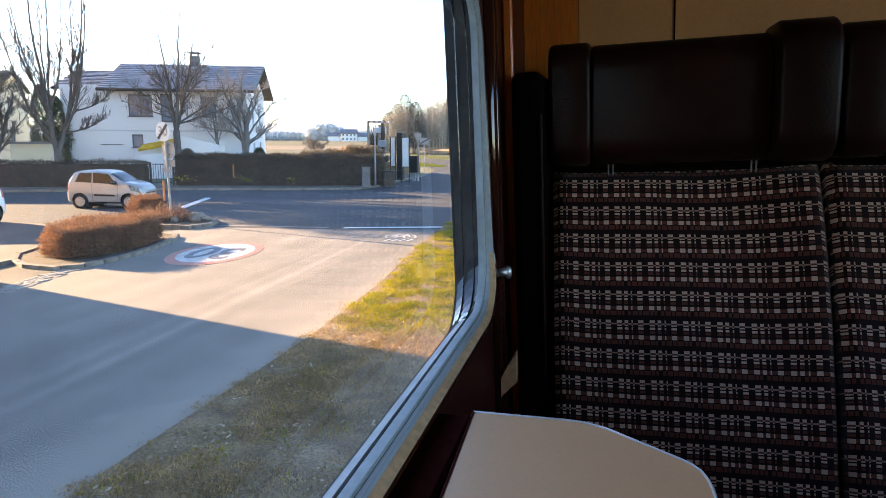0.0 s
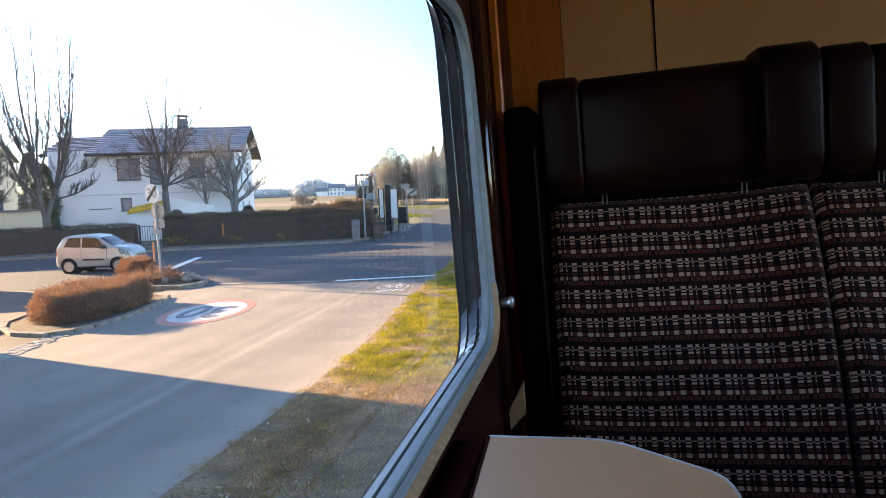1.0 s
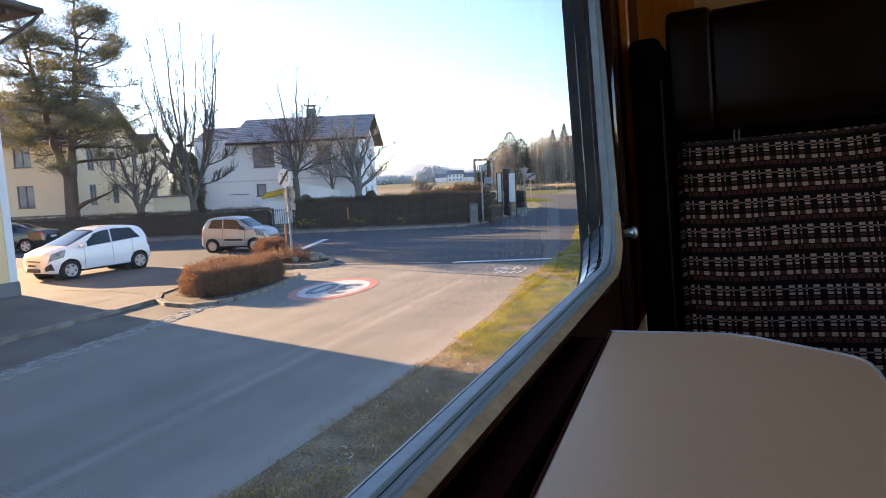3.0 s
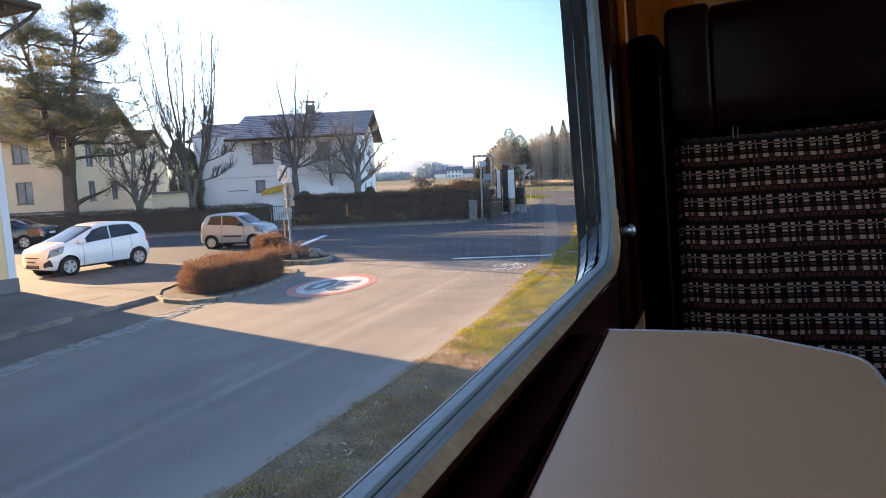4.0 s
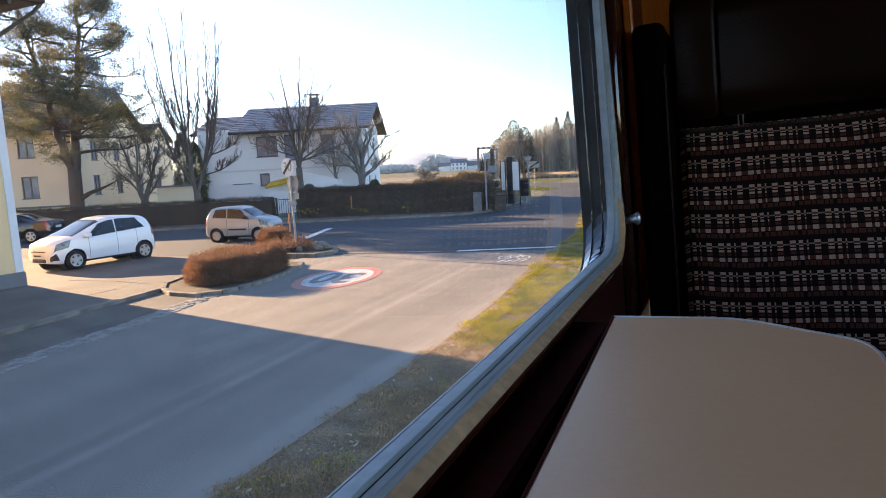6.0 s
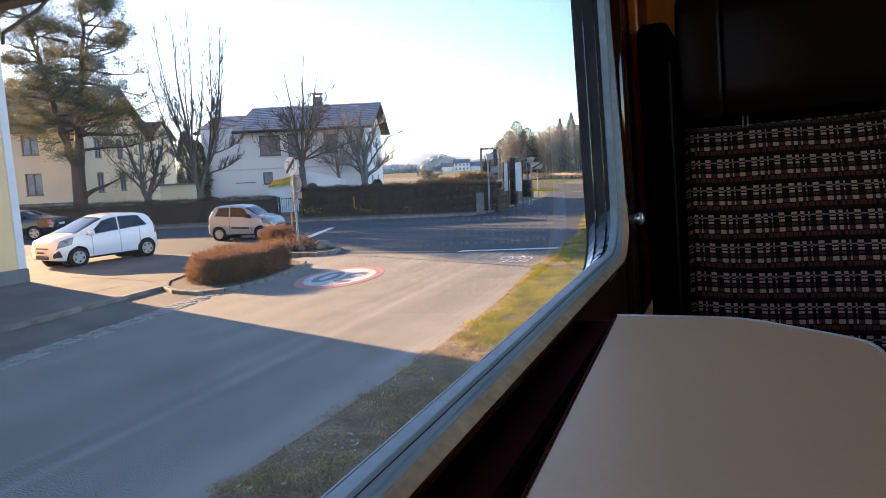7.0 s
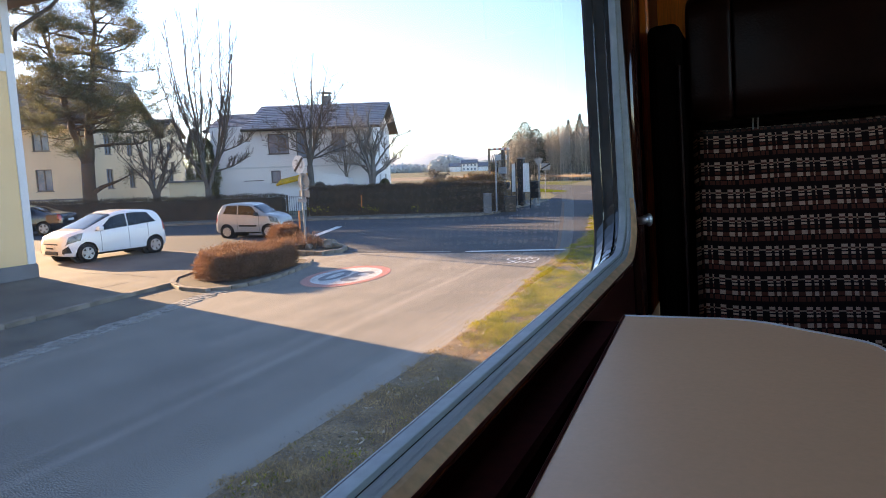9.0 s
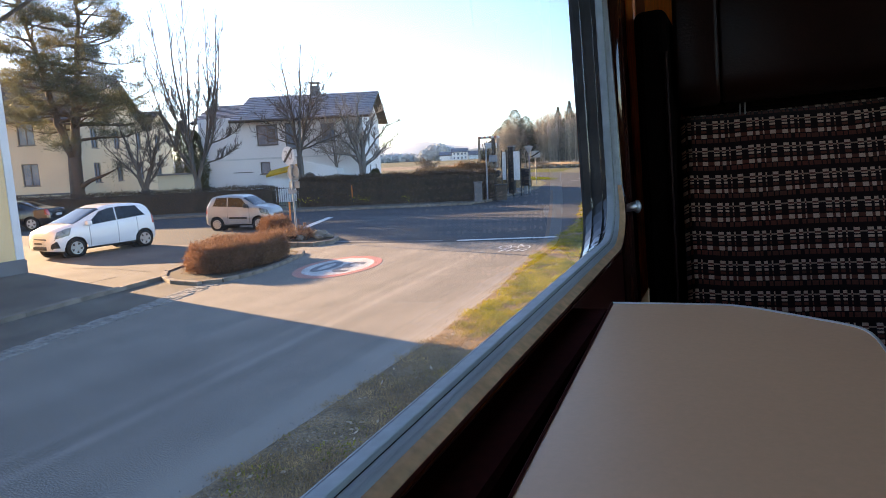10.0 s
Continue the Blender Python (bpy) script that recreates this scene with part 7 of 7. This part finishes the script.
in_train("partition_next_bay", boxed(-0.34, XO + 0.09, Y2 + 0.002, Y2 + 0.06, FLOOR, CEIL), M_TANWALL, "tan partition closing the next bay", "wall", "structure")
in_train("floor", boxed(-0.34, XO + 0.09, Y0, Y2, FLOOR - 0.08, FLOOR - 0.002), M_FLOORING, "dark rubber coach floor", "floor", "structure")
in_train("underframe", boxed(-0.30, XO + 0.05, Y0, Y2, -2.45, FLOOR - 0.082), M_RUBBER, "dark skirt and underframe of the coach", "underframe", "structure")
in_train("ceiling", boxed(-0.34, XO + 0.09, Y0, Y2, CEIL + 0.002, CEIL + 0.08), M_CEILING, "cream coach ceiling", "ceiling", "structure")
in_train("partition_front", boxed(-0.055, 1.30, Y1 + 0.002, Y1 + 0.06, FLOOR, CEIL), M_TANWALL, "tan laminate partition behind the seats", "wall", "structure")
in_train("partition_panel", boxed(-0.34, -0.057, Y1 + 0.001, Y1 + 0.06, FLOOR, CEIL), M_ORANGEWOOD, "orange wood veneer panel beside the window wall", "wall", "structure")
in_train("partition_joint", boxed(0.19, 0.194, Y1 - 0.001, Y1 + 0.0015, FLOOR, CEIL), M_DARKFABRIC, "thin dark joint in the partition", "trim", "structure")
in_train("partition_rear", boxed(-0.34, XO + 0.09, Y0 - 0.06, Y0 - 0.002, FLOOR, CEIL), M_TANWALL, "tan laminate partition behind the traveller", "wall", "structure")

win = thing("window_1", TRAIN, "large fixed coach window in a brushed metal frame", "window", kind="structure")
inner = rounded(WIN[0], WIN[1], WIN[2], WIN[3], 0.095)


def lipped(profile):
    """A band of the inner frame. profile: (offset from the opening, how far it stands into the coach); it stands out most along the bottom, like a sill."""
    bm = bmesh.new()
    loops = []
    for d, x in profile:
        ol = rounded(WIN[0] - d, WIN[1] + d, WIN[2] - d, WIN[3] + d, 0.095 + d * 0.9)
        loops.append([bm.verts.new((XW + x * (0.25 + 0.75 * min(1.0, max(0.0, (-0.02 - z) / 0.13))), y, z)) for y, z in ol])
    for r0, r1 in zip(loops, loops[1:]):
        for i in range(len(r0)):
            j = (i + 1) % len(r0)
            bm.faces.new((r0[i], r0[j], r1[j], r1[i]))
    bmesh.ops.recalc_face_normals(bm, faces=bm.faces)
    return bm


part("frame_band", lipped([(-0.0011, -0.0010), (-0.0009, 0.0004), (0.0002, 0.0016), (0.0018, 0.0024)]), M_BAND, win, "blue-grey painted inner frame")
part("frame_groove", lipped([(0.0018, 0.0024), (0.0019, 0.0016), (0.0026, 0.0016), (0.0027, 0.0025)]), M_GASKET, win, "dark groove")
part("inner_frame", lipped([(0.0027, 0.0025), (0.0033, 0.0048), (0.0044, 0.0062), (0.0056, 0.0066), (0.0060, 0.0062), (0.0066, 0.0078), (0.0080, 0.0092), (0.0091, 0.0096)]), M_PALEBEAD, win, "scratched pale grey bead")
edging = part("outer_trim", lipped([(0.0091, 0.0096), (0.0096, 0.0108), (0.0105, 0.0130), (0.0130, 0.0165), (0.0152, 0.0196), (0.0162, 0.0200)]), M_TRIM, win, "worn tan edging of the frame")
edging.data.materials.append(M_PALEBEAD)
for poly in edging.data.polygons:
    if poly.center.z > -0.10:
        poly.material_index = 1
part("foot_bead", lipped([(0.0205, 0.0197), (0.0212, 0.0212), (0.0222, 0.0214), (0.0230, 0.0185)]), M_PILLAR, win, "thin glossy dark red bead")
part("frame_foot", lipped([(0.0162, 0.0200), (0.021, 0.0195), (0.028, 0.012), (0.045, 0.001)]), M_PANEL, win, "dark red foot of the frame")
XG = -0.262
i2 = rounded(WIN[0] + 0.001, WIN[1] - 0.001, WIN[2] + 0.001, WIN[3] - 0.001, 0.094)
i3 = rounded(*WOUT, 0.09)


def lerp_outline(a, b, t):
    return [(p[0] + (q[0] - p[0]) * t, p[1] + (q[1] - p[1]) * t) for p, q in zip(a, b)]


def reveal_band(steps, sill=None):
    """A band of the stepped reveal between the inner frame and the pane. steps: share of the flare, x, offset; sill: only the bottom (True) or all but the bottom (False)."""
    bm = bmesh.new()
    rows_ = []
    for t, x, o in steps:
        ol = lerp_outline(i2, i3, t)
        rows_.append([bm.verts.new((x, y - (o if y > 0.5 else 0), z + (min(o, 0.0) if z < 0.1 else -o))) for y, z in ol])
    for r0, r1 in zip(rows_, rows_[1:]):
        for i in range(len(r0)):
            j = (i + 1) % len(r0)
            if sill is None or sill == (max(r0[i].co.z, r0[j].co.z) < -0.160 and max(r0[i].co.y, r0[j].co.y) < 1.17):
                bm.faces.new((r0[i], r1[i], r1[j], r0[j]))
    bmesh.ops.recalc_face_normals(bm, faces=bm.faces)
    return bm


part("reveal_lip", reveal_band([(0.0, XW - 0.0006, 0.0), (0.005, XW - 0.004, 0.0004), (0.01, XW - 0.008, 0.0005), (0.02, XW - 0.012, 0.0), (0.02, XW - 0.014, -0.004)]), M_GREYFRAME, win, "blue-grey inner lip of the reveal")
# one reveal, two tones: sky-lit sill grey, shaded sides and top coloured dark
for low, coat in ((True, M_GREYFRAME), (False, M_SHADEREVEAL)):
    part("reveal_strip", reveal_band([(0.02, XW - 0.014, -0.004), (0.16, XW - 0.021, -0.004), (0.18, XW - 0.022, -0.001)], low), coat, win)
    part("reveal", reveal_band([(0.18, XW - 0.022, -0.001), (0.42, XW - 0.034, 0.000), (0.56, XW - 0.040, 0.001)], low), coat, win, "grey painted sill" if low else "glossy window reveal, sides and top darkened as in shade")
part("pane_bead", reveal_band([(0.56, XW - 0.040, 0.001), (0.58, XW - 0.041, 0.006), (0.95, XW - 0.053, 0.006), (1.0, XG + 0.002, 0.0)], False), M_SHADEREVEAL, win, "glossy bead holding the pane, darkened as in shade")
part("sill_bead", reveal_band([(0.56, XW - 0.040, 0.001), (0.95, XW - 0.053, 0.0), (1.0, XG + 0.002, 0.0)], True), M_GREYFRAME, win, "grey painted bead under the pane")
part("gasket", ring(rounded(WOUT[0] - 0.001, WOUT[1] + 0.001, WOUT[2] - 0.002, WOUT[3] + 0.002, 0.090), rounded(WOUT[0] - 0.034, WOUT[1] + 0.104, WOUT[2] - 0.054, WOUT[3] + 0.054, 0.12), [(0.0, XG - 0.002), (0.0, XG + 0.004), (0.25, XG + 0.0045), (1.0, XG - 0.005), (1.0, XG - 0.008)]), M_GASKET, win, "black rubber gasket")
bm = bmesh.new()
bm.faces.new([bm.verts.new((XG, y, z)) for y, z in rounded(WOUT[0] + 0.002, WOUT[1] - 0.002, WOUT[2] + 0.001, WOUT[3] - 0.001, 0.089)])
pane = part("pane", bm, M_PANE, win, "clear window glass")
pane.visible_shadow = False
win2 = thing("window_2", TRAIN, "coach window on the far side", "window", kind="structure")
bm = bmesh.new()
bm.faces.new([bm.verts.new((XO + 0.05, y, z)) for y, z in rounded(-1.049, 1.249, -0.179, 0.779, 0.09)])
pane2 = part("pane", bm, M_PANE, win2)
pane2.visible_shadow = False
part("inner_frame", ring(rounded(-1.05, 1.25, -0.18, 0.78, 0.09), rounded(-1.085, 1.285, -0.215, 0.815, 0.12), [(0, XO - 0.001), (0.1, XO - 0.013), (0.9, XO - 0.013), (1, XO - 0.001)]), M_ALU, win2)

# pillar between window and seat: glossy dark trims and a chrome hook
for y, r in ((1.335, 0.017), (1.40, 0.012)):
    bm = bmesh.new()
    cyl(bm, (XW + 0.002, y, FLOOR), (XW + 0.002, y, CEIL), r, n=20)
    in_train("pillar_trim", bm, M_PILLAR, "glossy dark red vertical trim of the window pillar", "trim", "structure", True)
in_train("pillar_edge", boxed(XW + 0.001, XW + 0.022, 1.545, 1.57, FLOOR, CEIL, 0.004), M_ORANGEWOOD, "thin orange wood edge strip on the wall", "trim", "structure")
hook = thing("coat_hook", TRAIN @ Matrix.Translation((XW, 1.318, -0.142)), "small chrome hook on the window pillar", "hook")
part("plate", boxed(0.001, 0.006, -0.014, 0.014, -0.03, 0.02, 0.003), M_CHROME, hook)
bm = bmesh.new()
bmesh.ops.create_uvsphere(bm, u_segments=16, v_segments=10, radius=0.017, matrix=Matrix.Translation((0.034, 0, 0.004)) @ Matrix.Diagonal((0.5, 0.5, 0.8, 1)))
cyl(bm, (0.004, 0, 0.0), (0.034, 0, 0.006), 0.007, 0.010, 12)
part("knob", bm, M_ALU, hook, "satin metal knob", True)

bm = bmesh.new()
side_a = [bm.verts.new((x, 1.322, z)) for x, z in ((-0.1595, -0.306), (-0.1600, -0.371), (-0.190, -0.402), (-0.2045, -0.430), (-0.2045, -0.395), (-0.188, -0.356))]
side_b = [bm.verts.new((v.co.x, 1.342, v.co.z)) for v in side_a]
bm.faces.new(side_a)
bm.faces.new(side_b[::-1])
for i in range(6):
    bm.faces.new((side_a[i], side_b[i], side_b[(i + 1) % 6], side_a[(i + 1) % 6]))
bmesh.ops.recalc_face_normals(bm, faces=bm.faces)
in_train("wall_bracket", bm, M_TRIM, "pale tan bracket on the dark wall beside the seat", "bracket")

# folding table
TZ = -0.212
tab = thing("folding_table", TRAIN @ Matrix.Translation((-0.02, 0.5, FLOOR)), "small beige laminate table with a bright metal edge under the window", "table")
far = [(-0.142, 0.826), (-0.03, 0.820), (-0.005, 0.816), (0.02, 0.804)]
far += [(0.098, 0.742)]
far += [(0.107, 0.733), (0.114, 0.722), (0.118, 0.708), (0.120, 0.690)]
plan = [(x + 0.02, y - 0.5) for x, y in far + [(0.124, 0.10), (0.118, 0.05), (0.09, 0.03), (-0.09, 0.03), (-0.112, 0.05)]]
plan = plan[::-1]
zt = TZ - FLOOR
part("tabletop", prism(plan, zt - 0.022, zt - 0.0005), M_TABLE, tab, "beige laminate top")


def offset(poly, d):
    out = []
    n = len(poly)
    area = sum(poly[i][0] * poly[(i + 1) % n][1] - poly[(i + 1) % n][0] * poly[i][1] for i in range(n))
    sg = 1 if area > 0 else -1
    for i in range(n):
        a, b, c = Vector(poly[i - 1]), Vector(poly[i]), Vector(poly[(i + 1) % n])
        n1 = Vector(((b - a).y, -(b - a).x)).normalized() * sg
        n2 = Vector(((c - b).y, -(c - b).x)).normalized() * sg
        m2 = (n1 + n2)
        m2 = m2 / max(m2.length_squared, 0.3) * 2
        out.append((b.x + m2.x * d, b.y + m2.y * d))
    return out


def edge_band(poly, t, z0, z1):
    o = offset(poly, t)
    vs, fs = [], []
    n = len(poly)
    for (a, b), (c, d) in zip(poly, o):
        vs += [(a, b, z0), (c, d, z0), (c, d, z1 - 0.001), (a + (c - a) * 0.5, b + (d - b) * 0.5, z1 + 0.0012), (a, b, z1 + 0.0004)]
    for i in range(n):
        j = (i + 1) % n
        for p in range(5):
            q = (p + 1) % 5
            fs.append((i * 5 + p, j * 5 + p, j * 5 + q, i * 5 + q))
    bm = bmesh.new()
    bv = [bm.verts.new(v) for v in vs]
    for f in fs:
        bm.faces.new([bv[i] for i in f])
    bmesh.ops.recalc_face_normals(bm, faces=bm.faces)
    return bm


rim = part("metal_edge", edge_band(plan, 0.0035, zt - 0.022, zt), M_ALU, tab, "bright aluminium edge, shade and dark red reflection coloured in towards the window")
# window-side faces take dark red: shade and the panel's reflection painted on the metal
rim.data.materials.append(M_PANEL)
for poly in rim.data.polygons:
    poly.material_index = 1 if poly.center.x < -0.088 and abs(poly.normal.y) < 0.6 else 0
part("support", boxed(-0.05, 0.02, -0.2, 0.0, 0.0, zt - 0.024, 0.01), M_PANEL, tab)
part("wall_bracket", boxed(-0.182, -0.128, -0.95, 0.34, zt - 0.10, zt - 0.010, 0.004), M_DULLRED, tab, "matt dark red ledge along the wall")

# seats facing the traveller


def cushion(x0, x1, z0, z1, y_of, thick, nx=28, nz=36, round_=0.03):
    """A padded back: a curved front given by y_of(u, z), with rounded edges and depth."""
    vs, fs = [], []
    for j in range(nz + 1):
        for i in range(nx + 1):
            u, t = i / nx, j / nz
            x, z = x0 + (x1 - x0) * u, z0 + (z1 - z0) * t
            ex_, ez_ = min(x - x0, x1 - x), min(z - z0, z1 - z)
            roll = 0.0
            for e_ in (ex_, ez_):
                if e_ < round_:
                    roll += round_ - math.sqrt(max(0.0, round_ ** 2 - (round_ - e_) ** 2))
            vs.append((x, y_of(u * 2 - 1, z) + min(roll, round_ * 1.3), z))
    n1 = len(vs)
    vs += [(x, y + thick, z) for x, y, z in vs]
    w = nx + 1
    for j in range(nz):
        for i in range(nx):
            a = j * w + i
            fs.append((a, a + 1, a + w + 1, a + w))
            fs.append((n1 + a, n1 + a + w, n1 + a + w + 1, n1 + a + 1))
    rim = [i for i in range(w)] + [j * w + nx for j in range(1, nz + 1)] + [nz * w + i for i in range(nx - 1, -1, -1)] + [j * w for j in range(nz - 1, 0, -1)]
    for a, b in zip(rim, rim[1:] + rim[:1]):
        fs.append((a, n1 + a, n1 + b, b))
    return vs, fs


def roll_pad(x0, x1, y0, y1, z0, z1, r, end=0.008):
    """A padded roll: a rounded profile in y and z, drawn out along x with slightly softened ends."""
    prof = [(a, b) for a, b in rounded(y0, y1, z0, z1, r, 6)]
    ym, zm = (y0 + y1) / 2, (z0 + z1) / 2
    bm = bmesh.new()
    loops = []
    for x, k in ((x0, 0.93), (x0 + end * 0.4, 0.975), (x0 + end * 1.2, 1.0), (x1 - end * 1.2, 1.0), (x1 - end * 0.4, 0.975), (x1, 0.93)):
        loops.append([bm.verts.new((x, ym + (a - ym) * k, zm + (b - zm) * k)) for a, b in prof])
    for l0, l1 in zip(loops, loops[1:]):
        for i in range(len(prof)):
            j = (i + 1) % len(prof)
            bm.faces.new((l0[i], l0[j], l1[j], l1[i]))
    bm.faces.new(loops[0][::-1])
    bm.faces.new(loops[-1])
    bmesh.ops.recalc_face_normals(bm, faces=bm.faces)
    return bm


def coach_seat(x0, x1, group):
    """One seat: patterned back and cushion, dark leather headrest with wings, black side."""
    xm = (x0 + x1) / 2
    w = (x1 - x0) / 2 - 0.004
    s = thing("coach_seat", TRAIN @ Matrix.Translation((xm, 1.60, FLOOR)), "coach seat in dark checked plush with a brown leather headrest", "seat", group)
    zt_, zb_ = 0.036 - FLOOR, -0.70 - FLOOR

    def y_of(u, z):
        t = (zt_ - z) / (zt_ - zb_)
        bol = 0.034 * abs(u) ** 3.0
        return 0.045 - 0.235 * t - bol - 0.02 * math.sin(math.pi * min(1, t * 1.1)) + 0.006 * math.sin(u * 5 + z * 7)

    back = part("backrest", cushion(-w, w, zb_, zt_, y_of, 0.12, 36, 44), M_PLUSH, s, "dark plush with rows of pale checks", True)
    for v in back.data.vertices:
        v.co.x += 0.025 * (zt_ - v.co.z)
    part("back_shell", boxed(-w - 0.001, w + 0.001, 0.15, 0.20, 0.25, 0.28 - FLOOR, 0.015), M_LEATHER, s)
    zc = -0.655 - FLOOR
    part("seat_cushion", roll_pad(-w, w, -0.66, -0.06, zc - 0.15, zc, 0.055), M_PLUSH, s, "dark checked plush cushion", True)
    part("seat_base", boxed(-w + 0.03, w - 0.03, -0.56, 0.10, 0.0, zc - 0.152, 0.01), M_PANEL, s)
    h0, h1 = 0.052 - FLOOR, 0.322 - FLOOR
    hr = part("headrest", roll_pad(-w + 0.0915, w - 0.1135, -0.045, 0.12, h0, h1 - 0.004, 0.06, 0.006), M_LEATHER, s, "smooth dark brown leather pad", True)
    part("headrest_wing", roll_pad(-w, -w + 0.0905, -0.058, 0.12, h0, h1 + 0.002, 0.055), M_LEATHER, hr, "", True)
    part("headrest_wing", roll_pad(w - 0.1125, w, -0.085, 0.12, h0 - 0.004, h1 + 0.014, 0.065), M_LEATHER, hr, "", True)
    for xx in (0.023 - xm, 0.033 - xm, 0.332 - xm, 0.342 - xm):
        part("headrest_pin", cylinder((xx, 0.045, zt_ - 0.012), (xx, 0.045, h0 + 0.012), 0.0018, n=8), M_STEEL, s, "thin steel pin")
    part("seam_piping", cylinder((-w + 0.02, 0.055, zt_ + 0.000), (w - 0.02, 0.055, zt_ + 0.000), 0.006, n=8), M_DARKFABRIC, s)
    return s


s1 = coach_seat(-0.110, 0.470, "seats facing the table")
copy_thing(s1, TRAIN @ Matrix.Translation((0.18 + 0.585, 1.60, FLOOR)))
side_panel = thing("seat_end_panel", TRAIN @ Matrix.Translation((-0.135, 1.6, FLOOR)), "black padded end panel of the seat against the wall", "seat panel")
part("pad", boxed(-0.045, 0.022, -0.12, 0.2, 0.20, 0.26 - FLOOR, 0.018, 3), M_DARKFABRIC, side_panel, "black cloth pad")
part("foot", boxed(-0.04, 0.017, -0.10, 0.18, 0.0, 0.198, 0.008), M_PANEL, side_panel)
part("piping", cylinder((0.018, -0.121, 0.25), (0.018, -0.121, 0.17 - FLOOR), 0.004, n=8), M_LEATHER, side_panel)
